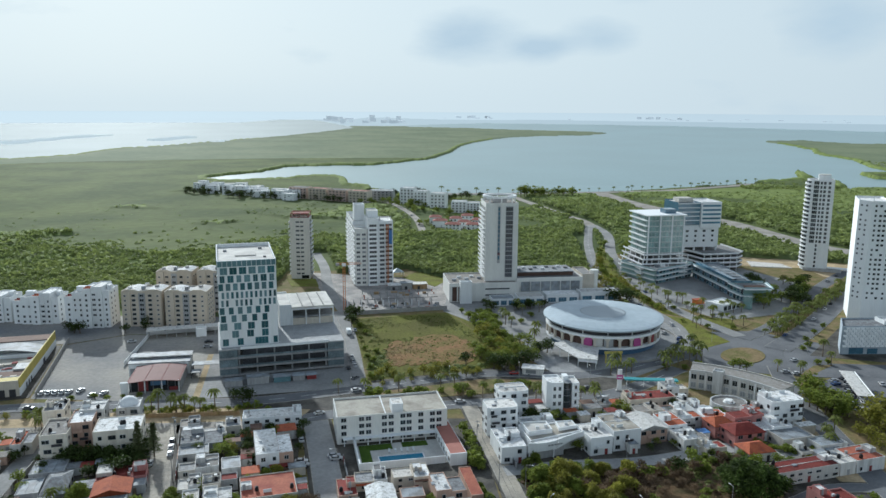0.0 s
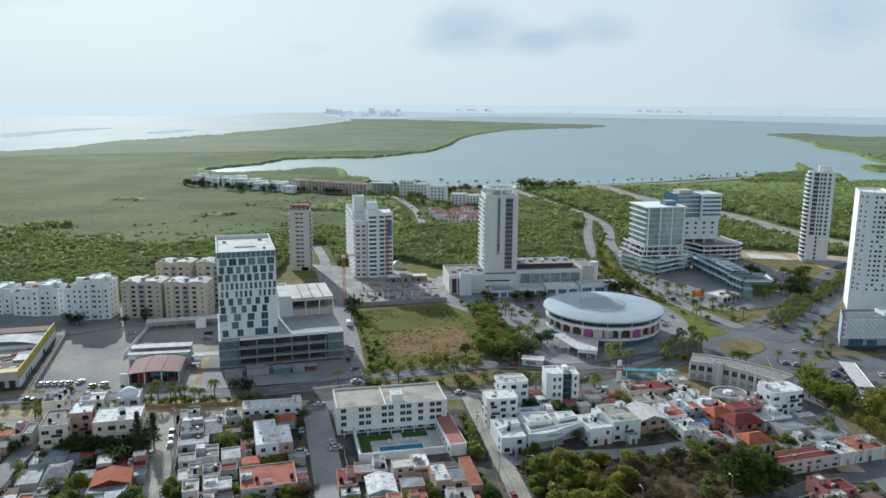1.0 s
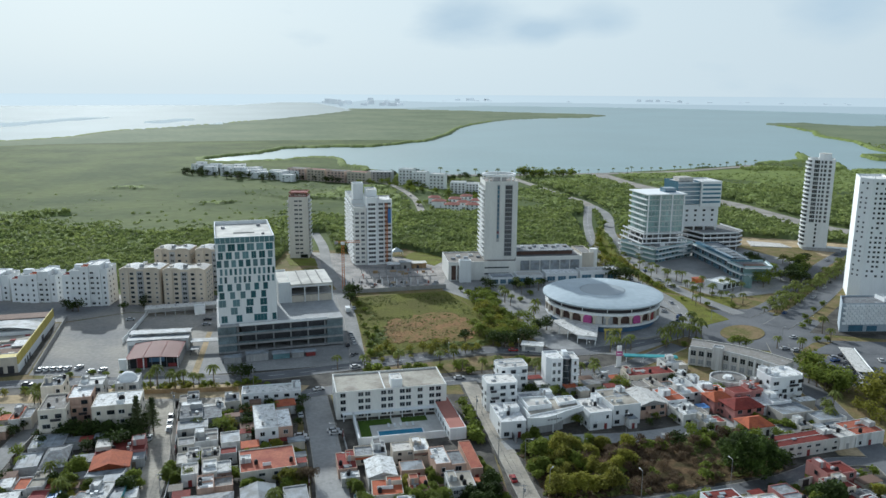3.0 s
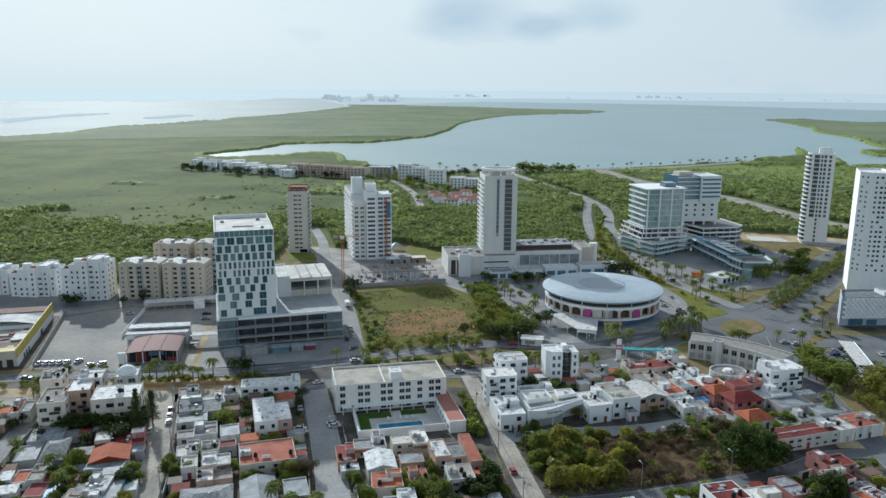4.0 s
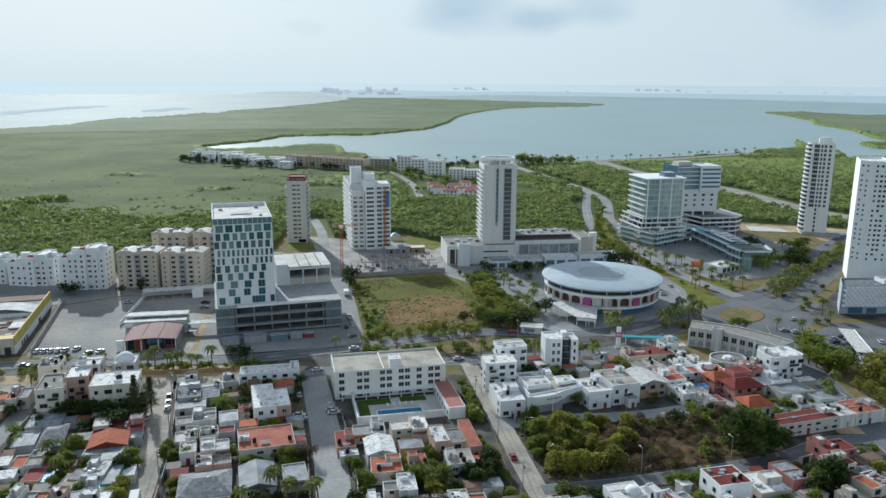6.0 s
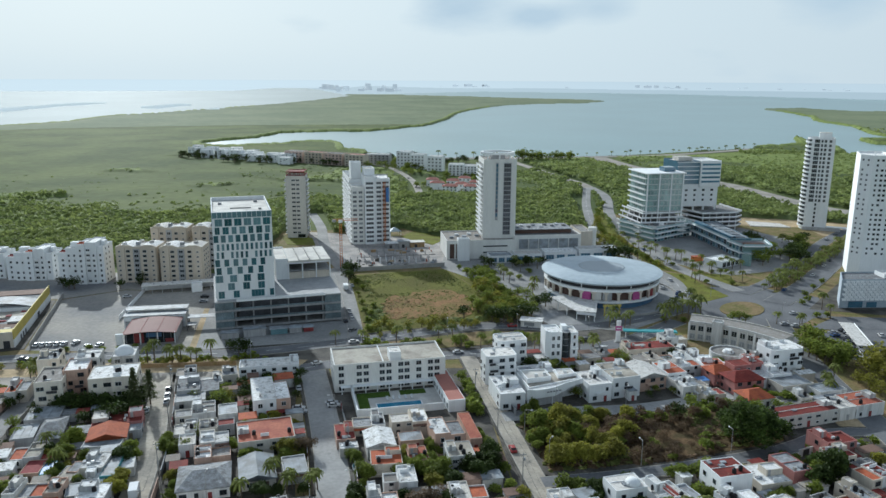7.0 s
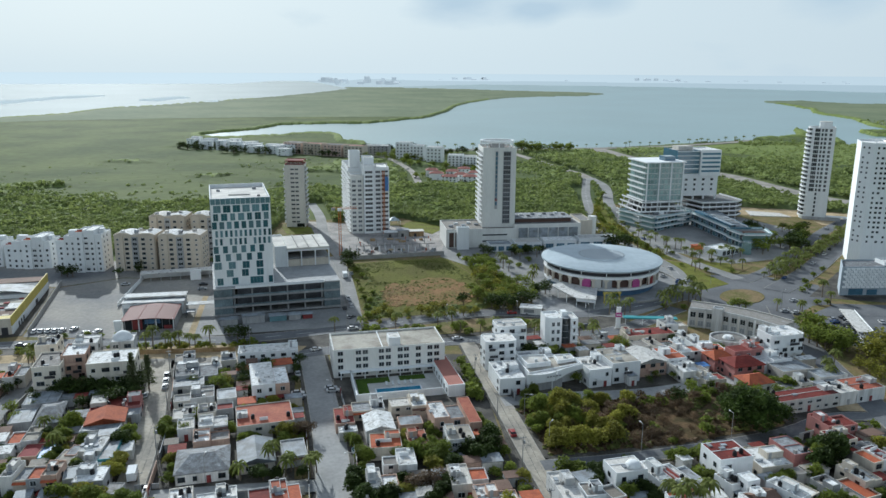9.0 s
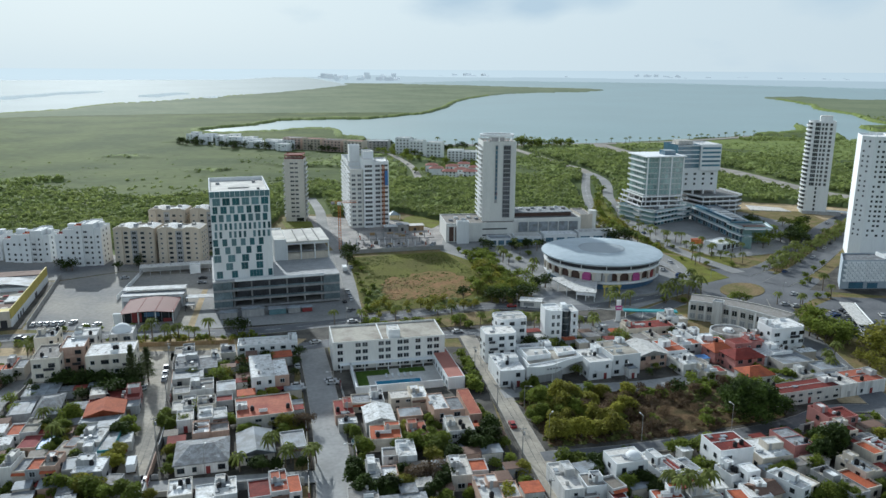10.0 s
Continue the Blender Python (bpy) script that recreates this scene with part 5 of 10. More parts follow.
    part("kiosk_roof", Geo().box(-0.4, -0.4, 2.8, 6.9, 3.4, 3.0), R_ORANGE, k_)
    e = thing("plaza_pavilion", pose(158, 424, 0, 0, 0, 35), "low white pavilion with a pale roof terrace", "pavilion")
    block(e, rect(0, 0, 16, 12), 0, 4, WHITE, R_WHITE, parapet=0.4)
    for i in range(4):
        window(e, 2 + 4 * i, -0.02, 0.5, 3, 2.6, 0, GLASS, 1)
    block(e, rect(16.4, -6, 19, -2), 0, 7, PALEGL, R_WHITE, "sign_wall")


def arena():
    """Round arena with a white membrane roof and arched gallery."""
    R = 28.6
    t = thing("arena", pose(77.5, 370.5, 0), "round arena with white fabric roof and arched gallery", "arena")
    ring = [2 * math.pi * i / 72 for i in range(72)]
    part("base_wall", Geo().cyl(0, 0, 0, 3.2, R - 2.5, n=72), BLUEW, t, "blue painted ground storey wall")
    # the arches' shade is painted into this wall's dark brown
    part("inner_wall", Geo().cyl(0, 0, 3.2, 10.5, R - 2.2, n=72), BRICKY, t, "brown wall behind the arches, painted dark as shade")
    part("gallery_floor", Geo().cyl(0, 0, 3.2, 4.3, R - 0.2, n=72), WHITE, t)
    part("gallery_band", Geo().cyl(0, 0, 8.6, 9.8, R, n=72), WHITE, t)
    # near-black drum stands in for the shade under the rim
    part("rim_shade_drum", Geo().cyl(0, 0, 9.8, 12.1, R - 1.4, n=72), DARKM, t, "dark drum painted as shade in the gap below the roof rim")
    # gallery piers with arched heads
    pier = Geo().box(-0.55, -0.5, 4.3, 0.55, 0.5, 8.6)
    for s in (-1, 1):
        pier.prism([(s * 0.55, -0.45), (s * 0.55, 0.45), (s * 0.56, 0.45), (s * 0.56, -0.45)][::s], 7.3, 8.6, 0, [(s * 0.55, -0.45), (s * 0.55, 0.45), (s * 1.7, 0.45), (s * 1.7, -0.45)][::s])
    pm = pier.mesh("pier", CREAM)
    for i in range(30):
        a = 2 * math.pi * i / 30
        part("pier", pm, None, t, "", pose((R - 0.7) * math.cos(a), (R - 0.7) * math.sin(a), 0, 0, 0, math.degrees(a) + 90))
        if i % 2 == 0:
            part("strut", Geo().box(-0.15, -0.15, 9.8, 0.15, 0.15, 12.2), WHITE, t, "", pose((R - 0.3) * math.cos(a), (R - 0.3) * math.sin(a), 0, 0, 0, math.degrees(a)))
    for i, c in ((24, MAGENTA), (29, MAGENTA), (26, GREYW), (31, MAROON), (25, HOUSEW)):
        a = 2 * math.pi * (i + 0.5) / 36
        part("banner", Geo().box(-2.2, -0.1, 4.5, 2.2, 0.1, 8.5), c, t, "coloured banner in an arch", pose((R - 0.5) * math.cos(a), (R - 0.5) * math.sin(a), 0, 0, 0, math.degrees(a) + 90))
    g = Geo()
    prof = [(R + 1.2, 12.2), (R + 1.3, 12.8), (R - 1, 13.3), (R * 0.72, 13.9), (R * 0.45, 14.2), (R * 0.40, 14.22)]
    vs, fs, n = [], [], len(ring)
    for r, z in prof:
        vs += [(r * math.cos(a), r * math.sin(a), z + (0.03 * math.cos(a * 36) if r > R * 0.4 else 0)) for a in ring]
    for k in range(len(prof) - 1):
        fs += [(k * n + i, k * n + (i + 1) % n, (k + 1) * n + (i + 1) % n, (k + 1) * n + i) for i in range(n)]
    g.add(vs, fs)
    part("membrane_roof", g, MEMBR, t, "pale blue-white membrane roof")
    part("roof_eye", Geo().cyl(0, 0, 14.0, 14.3, R * 0.405, R * 0.38, n=48), MEMBD, t, "grey fabric disc at the centre of the roof")
    part("roof_underside", Geo().cyl(0, 0, 12.0, 12.18, R + 1.1, n=72), GREYW, t)
    c = thing("arena_entrance", None, "broad white sloping entrance canopy of the arena", "canopy")
    part("canopy_roof", Geo().prism([(48.3, 349), (58.1, 326.4), (66.5, 324), (70.4, 341.4), (57, 351)], 4.2, 4.6), R_WHITE, c)
    part("front_wall", Geo().prism([(58.3, 326.6), (66.3, 324.3), (66.4, 324.5), (58.4, 326.8)], 2.9, 4.2), WHITE, c)
    for x, y in ((49, 347.6), (52, 341), (55, 334), (58.4, 327.4), (62.4, 326.2), (66, 325), (67.6, 331), (69.2, 338)):
        part("post", Geo().box(x - 0.15, y - 0.15, 0, x + 0.15, y + 0.15, 4.2), WHITE, c)
    solo("plaza_wall", band(Geo(), [(77.5 + 39 * math.cos(a), 371 + 39 * math.sin(a)) for a in np.radians(np.linspace(285, 400, 40))], -0.2, 0.2, 0, 1.1), CONC, "curved low concrete wall round the plaza", "wall", "structure")


def slab_flats(x, y, ang, w, d, h, wall, n_bay, label, nz=6, round_ends=False):
    """A block of flats with a recessed stair strip in each bay."""
    t = thing("apartment_block", pose(x, y, 0, 0, 0, ang), label, "apartment building", "flats beside the mangrove")
    block(t, rect(0, 0, w, d), 0, h, wall, R_WHITE, "wall", 0.6)
    bay = w / n_bay
    for b in range(n_bay):
        x0 = b * bay
        for f0, f1 in ((0.02, 0.22), (0.78, 0.98)):
            part("bay_wall", Geo().box(x0 + bay * f0, -0.7, 0, x0 + bay * f1, -0.01, h - 0.2), wall, t)
        for q in range(3):
            part("roof_hatch", Geo().box(x0 + bay * (0.12 + 0.3 * q), 3 + 2 * q, h - 0.2, x0 + bay * (0.2 + 0.3 * q), 5.2 + 2 * q, h + 1.5), (R_WHITE, R_METAL, CONC)[q], t)
        part("stair_strip", Geo().box(x0 + bay * 0.42, -0.15, 1, x0 + bay * 0.58, -0.01, h - 1.2), GREYW, t)
        for f0, f1 in ((0.02, 0.42), (0.58, 0.98)):
            g = Geo()
            vault(g, bay * (f1 - f0), d - 0.6, h - 0.3, 0.9)
            part("barrel_roof", g, R_WHITE, t, "", pose(x0 + bay * f0, 0.3, 0))
            part("gable_wall", Geo().prism([(x0 + bay * f0, -0.1), (x0 + bay * f1, -0.1), (x0 + bay * f1, 0.3), (x0 + bay * f0, 0.3)], h, h + 0.9, 0, [(x0 + bay * (f0 + 0.1), -0.1), (x0 + bay * (f1 - 0.1), -0.1), (x0 + bay * (f1 - 0.1), 0.3), (x0 + bay * (f0 + 0.1), 0.3)]), wall, t)
        for k in range(nz):
            z = 1.2 + (h - 1.8) * k / nz
            for f in (0.30, 0.70):
                window(t, x0 + bay * f, -0.02, z, bay * 0.09, 1.3, 0, GLASS, 0)
            for f in (0.10, 0.90):
                window(t, x0 + bay * f, -0.72, z + 0.2, bay * 0.05, 0.9, 0, SMOKE, 0)
            window(t, x0 + bay * 0.5, -0.17, z, bay * 0.10, 1.4, 0, GLASS, 1)
    for k in range(nz):
        z = 1.2 + (h - 1.8) * k / nz
        for q in (0.25, 0.5, 0.75):
            window(t, w + 0.02, d * q, z, 1.4, 1.2, 90, GLASS, 0)
    return t


def white_flats(x, y, ang, w, d, h):
    """White block of flats in stepped bays with red-tiled caps."""
    rnd = random.Random(int(w * 10 + h))
    t = thing("apartment_block", pose(x, y, 0, 0, 0, ang), "white stepped block of flats with red roof caps", "apartment building", "flats beside the mangrove")
    cuts = (0, 0.2, 0.44, 0.62, 0.86, 1.0)
    for i in range(5):
        a, b = w * cuts[i], w * cuts[i + 1] - 0.03
        top = h * (0.80, 0.93, 1.0, 1.04, 0.95)[i] + rnd.uniform(-0.5, 0.5)
        y0 = (1.2, 0, -0.9, 0, 0.9)[i]
        block(t, rect(a, y0, b, d), 0, top, WHITE, R_WHITE, "wall", 0.5, 0.25)
        n = max(1, int((b - a) / 2.6))
        for k in range(int((top - 1.5) / 2.75)):
            z = 1.1 + 2.75 * k
            for q in range(n):
                wd = 1.7 if i == 3 and q == 0 else rnd.choice((0.8, 0.9, 1.1))
                if rnd.random() < 0.86:
                    window(t, a + (b - a) * (q + 0.5) / n, y0 - 0.02, z, min(wd, b - a - 0.6), 1.15, 0, GLASS, 1 if wd > 1.2 else 0)
            if i == 3 and k:
                part("balcony", Geo().box(a + 0.2, y0 - 1.0, z - 0.6, a + 2.6, y0 - 0.02, z - 0.45).box(a + 0.2, y0 - 1.0, z - 0.45, a + 2.6, y0 - 0.9, z + 0.35), WHITE, t)
        if i in (0, 2):
            part("tile_cap", Geo().prism(rect(a + 0.3, y0 + 0.3, b - 0.3, y0 + 3.4), top - 0.4, top + 0.2, 0, rect(a + 0.5, y0 + 1.8, b - 0.5, y0 + 2.0)).prism(rect(a + 0.3, y0 + 4, b - 0.3, y0 + 4.2), top - 0.4, top + 0.5), R_ORANGE if i else R_RED, t, "red tiled roof cap")
        if i in (1, 4):
            part("roof_room", Geo().box(a + 0.6, y0 + 5, top - 0.5, b - 0.6, y0 + 8, top + 1.9), WHITE, t)
    for k in range(int(h / 3)):
        for q in (0.3, 0.6):
            window(t, w + 0.0, d * q, 1.2 + 2.75 * k, 1.1, 1.1, 90, GLASS, 0)


CREAMW = mat("pale_beige_plaster", (0.74, 0.73, 0.69), var=0.07, scale=0.3, rnd=0.06, streak=True)
BEIGEW = mat("warm_grey_plaster", (0.62, 0.59, 0.53), var=0.08, scale=0.3, rnd=0.06, streak=True)
PAVEW = mat("pale_screed", (0.62, 0.60, 0.55), col2=(0.45, 0.43, 0.40), var=0.12, scale=0.15)
BLUEW = mat("blue_wall_paint", (0.10, 0.18, 0.30), var=0.15)
MAGENTA = mat("magenta_banner", (0.45, 0.10, 0.28), var=0.2)
MEMBD = mat("grey_membrane", (0.36, 0.40, 0.43), rough=0.6, var=0.06, scale=0.05, bump=0.05)
MEMBR = mat("roof_membrane", (0.44, 0.50, 0.54), col2=(0.37, 0.43, 0.47), rough=0.6, var=0.06, scale=0.05, fine=0.4, bump=0.05)

hotel()
office()
thin_tower()
apartment_slab()
round_tower()
white_tower()
glass_offices()
arena()
for x, y, h, n, w in ((-174, 384, 19.5, 1, 21.5), (-150.3, 382.5, 19.8, 1, 22), (-166, 412, 24, 1, 20), (-143.6, 414, 24, 1, 22)):
    slab_flats(x, y, 2, w, 14, h, BEIGE, n, "beige block of flats with small windows and white roof", 7)
for x, y, h, w in ((-234, 386, 16.2, 24), (-203, 380, 21.2, 23.5), (-264, 388, 14.5, 27), (-178.6, 404, 15, 8)):
    white_flats(x, y, 3, w, 14, h)

# ---- plants ----
def leaf_cloud(g, rnd, centre, rx, rz, n, size, slot=0):
    """Small bent leaf tufts spread through a rounded mass, denser at its skin."""
    cx, cy, cz = centre
    for _ in range(n):
        a, u = rnd.uniform(0, 2 * math.pi), rnd.uniform(-0.55, 1)
        r = rnd.uniform(0.55, 1.05) * (1 + 0.18 * math.sin(3 * a + cx) + 0.12 * math.sin(5 * a + cy))
        s = math.sqrt(max(0, 1 - u * u))
        x, y, z = cx + rx * r * s * math.cos(a), cy + rx * r * s * math.sin(a), cz + rz * r * u
        k = size * rnd.uniform(0.6, 1.4)
        q = Euler((rnd.uniform(-0.65, 0.65), rnd.uniform(-0.65, 0.65), rnd.uniform(0, 6.3))).to_matrix()
        vs = [tuple(q @ Vector(p) + Vector((x, y, z))) for p in ((-k, 0, 0), (0, -k * 0.7, k * 0.3), (k, 0, 0), (0, k * 0.7, k * 0.3))]
        g.add(vs, [(0, 1, 2), (0, 2, 3)], slot)


def tree_mesh(seed, n=520, spread=3.4, high=6.0, leaf=0.46):
    rnd = random.Random(seed)
    trunk, crown = Geo(), Geo()
    trunk.cyl(0, 0, 0, high * 0.4, 0.26, 0.17, 7)
    for i in range(6):
        a = i * 1.05 + rnd.uniform(-0.3, 0.3)
        r = spread * rnd.uniform(0.3, 0.62)
        c = (r * math.cos(a), r * math.sin(a), high * rnd.uniform(0.3, 0.78))
        # limb
        p0, p1 = Vector((0, 0, high * 0.28)), Vector(c)
        side = Vector((-math.sin(a), math.cos(a), 0))
        vs = []
        for p, w in ((p0, 0.13), (p1, 0.05)):
            vs += [tuple(p + side * w), tuple(p - side * w), tuple(p + Vector((0, 0, w * 1.6)))]
        trunk.add(vs, [(0, 1, 4, 3), (1, 2, 5, 4), (2, 0, 3, 5)])
        leaf_cloud(crown, rnd, c, spread * rnd.uniform(0.42, 0.6), high * rnd.uniform(0.22, 0.33), n // 7, leaf)
    leaf_cloud(crown, rnd, (0, 0, high * 0.78), spread * 0.55, high * 0.24, n // 6, leaf)
    return trunk, crown


def palm_mesh(seed, high=7.5):
    rnd = random.Random(seed)
    trunk, crown = Geo(), Geo()
    lean = (rnd.uniform(-0.5, 0.5), rnd.uniform(-0.5, 0.5))
    n = 6
    for k in range(n):
        f0, f1 = k / n, (k + 1) / n
        r0, r1 = 0.24 - 0.10 * f0, 0.24 - 0.10 * f1
        a = [2 * math.pi * i / 6 for i in range(6)]
        trunk.prism([(lean[0] * f0 ** 2 + r0 * math.cos(q), lean[1] * f0 ** 2 + r0 * math.sin(q)) for q in a], high * f0, high * f1, 0,
                    [(lean[0] * f1 ** 2 + r1 * math.cos(q), lean[1] * f1 ** 2 + r1 * math.sin(q)) for q in a])
    for i in range(21):
        a = i * 2.4 + rnd.uniform(-0.2, 0.2)
        up = rnd.uniform(0.1, 1.1)
        L_ = rnd.uniform(2.6, 3.6)
        d, s = Vector((math.cos(a), math.sin(a), 0)), Vector((-math.sin(a), math.cos(a), 0))
        pts = []
        for k in range(5):
            f = k / 4
            pts.append(Vector((lean[0], lean[1], high)) + d * (L_ * f * (1 - 0.15 * f)) + Vector((0, 0, L_ * (up * f - (0.75 + up * 0.6) * f * f))))
        for k in range(4):
            w0, w1 = (0.07, 0.24, 0.34, 0.26, 0.03)[k], (0.07, 0.24, 0.34, 0.26, 0.03)[k + 1]
            for q in (-1, 1):
                drop = Vector((0, 0, -0.35))
                crown.add([tuple(pts[k]), tuple(pts[k + 1]), tuple(pts[k + 1] + s * q * w1 + drop * w1 * 1.2), tuple(pts[k] + s * q * w0 + drop * w0 * 1.2)], [(0, 1, 2, 3)])
    return trunk, crown


def plant_kind(name, parts_, leaf, label, category, group):
    t = thing(name, pose(0, 0, -60), label, category, group)
    part("trunk", parts_[0], BARK, t)
    part("crown", parts_[1], leaf, t)
    return t


KINDS = {}
MASS = {}      # plants too far off or too many to tell apart, joined by kind
FAR_TREES = 232.0


def plant(key, x, y, size=1.0, z=0.0):
    rnd = random.Random(int(x * 31 + y * 17))
    v = rnd.randrange(3)
    if math.hypot(x, y) > (430 if key[:4] == "palm" else 210 if key == "bush" else FAR_TREES):
        s = size * rnd.uniform(0.85, 1.2)
        MASS.setdefault(key, []).append((x, y, z, s, rnd.uniform(0, 6.3), v))
        return None
    if (key, v) not in KINDS:
        if key[:4] == "palm":
            g = palm_mesh(v + 5, 5.2 + 0.8 * v if key == "palm" else 3.4 + 0.6 * v)
            t = plant_kind("palm_tree", g, PALM_L, "tall coconut palm with arching green fronds", "palm tree", "palms of the town")
        else:
            leaf, label, nm = {"tree": (LEAF, "leafy green street tree with rounded crown", "tree"), "dark": (LEAF_D, "dense dark green tree", "tree"),
                               "yellow": (LEAF_Y, "yellow-green tree with loose crown", "tree"), "dry": (LEAF_B, "half bare brown dry tree", "tree"),
                               "bush": (LEAF, "low green garden shrub", "shrub")}[key]
            g = tree_mesh(v * 7 + len(key), {"dry": 700, "bush": 420}.get(key, 1350), 3.6 if key != "bush" else 1.8, 6.2 if key != "bush" else 2.4, {"dry": 0.24, "bush": 0.26}.get(key, 0.36))
            t = plant_kind(nm, g, leaf, label, nm, "trees of the town" if key != "bush" else "garden shrubs")
        KINDS[key, v] = t
        first = True
    else:
        first = False
    s = size * rnd.uniform(0.85, 1.2)
    m = pose(x, y, z, 0, 0, rnd.uniform(0, 360)) @ Matrix.Diagonal((s, s, s * rnd.uniform(0.9, 1.1), 1))
    t = KINDS[key, v]
    if first:
        t.matrix_basis = m
        return t
    c = copy_thing(t, pose(0, 0, 0))
    c.matrix_basis = m
    return c


LEAVES = {"tree": LEAF, "dark": LEAF_D, "yellow": LEAF_Y, "dry": LEAF_B, "bush": LEAF, "palm": PALM_L, "palm_low": PALM_L}


def join_masses():
    for key, spots in MASS.items():
        forms = [tree_mesh(v * 7 + len(key), 300 if key != "bush" else 120, 3.6 if key != "bush" else 1.8, 6.2 if key != "bush" else 2.4) for v in range(3)]
        if key[:4] == "palm":
            forms = [palm_mesh(v + 5, 5.2 + 0.8 * v if key == "palm" else 3.4 + 0.6 * v) for v in range(3)]
        g = Geo()
        for x, y, z, s, a, v in spots:
            c_, s_ = math.cos(a) * s, math.sin(a) * s
            for q, slot in zip(forms[v], (0, 1)):
                g.add([(x + px_ * c_ - py_ * s_, y + px_ * s_ + py_ * c_, z + pz * s) for px_, py_, pz in q.v], q.f, slot)
        ob = new("tree_mass" if key != "bush" else "scrub", g.mesh("tree_mass", BARK, LEAVES[key]))
        tagged(ob, {"tree": "green trees along roads and plots", "dark": "dark green trees along roads and plots", "yellow": "yellow-green trees and tall scrub", "dry": "dry brown scrub trees",
                    "bush": "low green scrub on open ground", "palm": "coconut palms along the lagoon shore", "palm_low": "young palms along the wide road"}[key], "trees" if key != "bush" else "scrub", "", "stuff")


def scatter(key, n, poly, size=(0.8, 1.2), seed=1, gap=0.0):
    rnd = random.Random(seed)
    xs, ys = [p[0] for p in poly], [p[1] for p in poly]
    done = []
    for _ in range(n * 30):
        if len(done) >= n:
            break
        x, y = rnd.uniform(min(xs), max(xs)), rnd.uniform(min(ys), max(ys))
        if inside(np.array([x]), np.array([y]), poly)[0] and all((x - a) ** 2 + (y - b) ** 2 > gap * gap for a, b in done):
            done.append((x, y))
            plant(key, x, y, rnd.uniform(*size))


def row(key, pts, step, size=1.0, jitter=1.0, seed=1):
    rnd = random.Random(seed)
    for x, y in curve_pts(pts, step):
        plant(key, x + rnd.uniform(-jitter, jitter), y + rnd.uniform(-jitter, jitter), size * rnd.uniform(0.8, 1.15))


# mangrove woods: one mass of leafy clumps
def tuft_shapes(plates=13, small=0.40, big=0.65):
    """Domes broken into tilted leaf plates."""
    shapes = []
    r2 = random.Random(9)
    for _ in range(5):
        g = Geo()
        for k in range(plates):
            t, u = r2.uniform(0, 6.3), r2.uniform(0.0, 1.0)
            s = math.sqrt(1 - u * u) * r2.uniform(0.75, 1.1)
            c = Vector((s * math.cos(t), s * math.sin(t), 0.15 + u * r2.uniform(0.7, 1.0)))
            nrm = Vector((c.x, c.y, c.z * 1.2)).normalized()
            q = nrm.to_track_quat("Z", "Y").to_matrix() @ Euler((r2.uniform(-0.6, 0.6), r2.uniform(-0.6, 0.6), r2.uniform(0, 6.3))).to_matrix()
            e = r2.uniform(small, big)
            g.add([tuple(c + q @ Vector(p)) for p in ((-e, -e * 0.6, 0), (e * 0.8, -e * 0.7, 0), (e, e * 0.6, 0.1), (-e * 0.6, e * 0.8, 0))], [(0, 1, 2, 3)])
        shapes.append((np.array(g.v), np.array(g.f)))
    return shapes


def mangrove():
    rnd = np.random.RandomState(4)
    n = 120000
    b = np.radians(rnd.uniform(-35, 35, n))
    d = 109 / rnd.uniform(109 / 1900, 109 / 392, n)
    x, y = d * np.sin(b), d * np.cos(b)
    ok = ~is_water(x, y) & ~((y > 985 + 0.16 * np.abs(x)) & (x > -60) & (x < 430))
    for c in CLEAR:
        ok &= ~inside(x, y, c)
    ok &= ~near_track(x, y)
    w = woods(x, y)
    ok &= rnd.uniform(0, 1, n) < np.where(d < 700, 0.04 + 0.75 * w, np.where(x > 60, 0.9 * w, np.where(d < 1000, 0.02 + 0.6 * w, 0.02 + 0.10 * w)))
    x, y, d, w = x[ok], y[ok], d[ok], w[ok]
    base = w * (1.2 + 2.4 * domes(x, y, 5.5, 1) + 1.6 * domes(x, y, 12.0, 2)) * np.clip(1 - (d - 900) / 300, 0.4, 1)
    shapes, fine = tuft_shapes(10, 0.36, 0.6), tuft_shapes(18, 0.24, 0.42)
    vs, fs, n0 = [], [], 0
    for i in range(len(x)):
        v, f = (fine if d[i] < 560 else shapes)[i % 5]
        s = rnd.uniform(1.0, 2.1) * (0.75 + d[i] / 1600)
        h = rnd.uniform(0.7, 1.1) * (0.6 if d[i] > 760 and x[i] < 60 else 1.0)
        r = rnd.uniform(0, 6.3)
        cs, sn = math.cos(r) * s, math.sin(r) * s
        ex, ey, ez, ek = far(x[i], y[i])
        vs.append(np.stack([ex + ek * (v[:, 0] * cs - v[:, 1] * sn), ey + ek * (v[:, 0] * sn + v[:, 1] * cs), ez + s * h * v[:, 2] + base[i] - 0.35 * s], 1))
        fs.append(f + n0)
        n0 += len(v)
    vs, fs = np.concatenate(vs), np.concatenate(fs)
    me = bpy.data.meshes.new("mangrove_wood")
    me.from_pydata(vs.tolist(), [], fs.tolist())
    me.materials.append(CANOPY)
    tagged(new("mangrove_wood", me), "dense low green mangrove wood with uneven canopy", "woodland", "", "stuff")


mangrove()


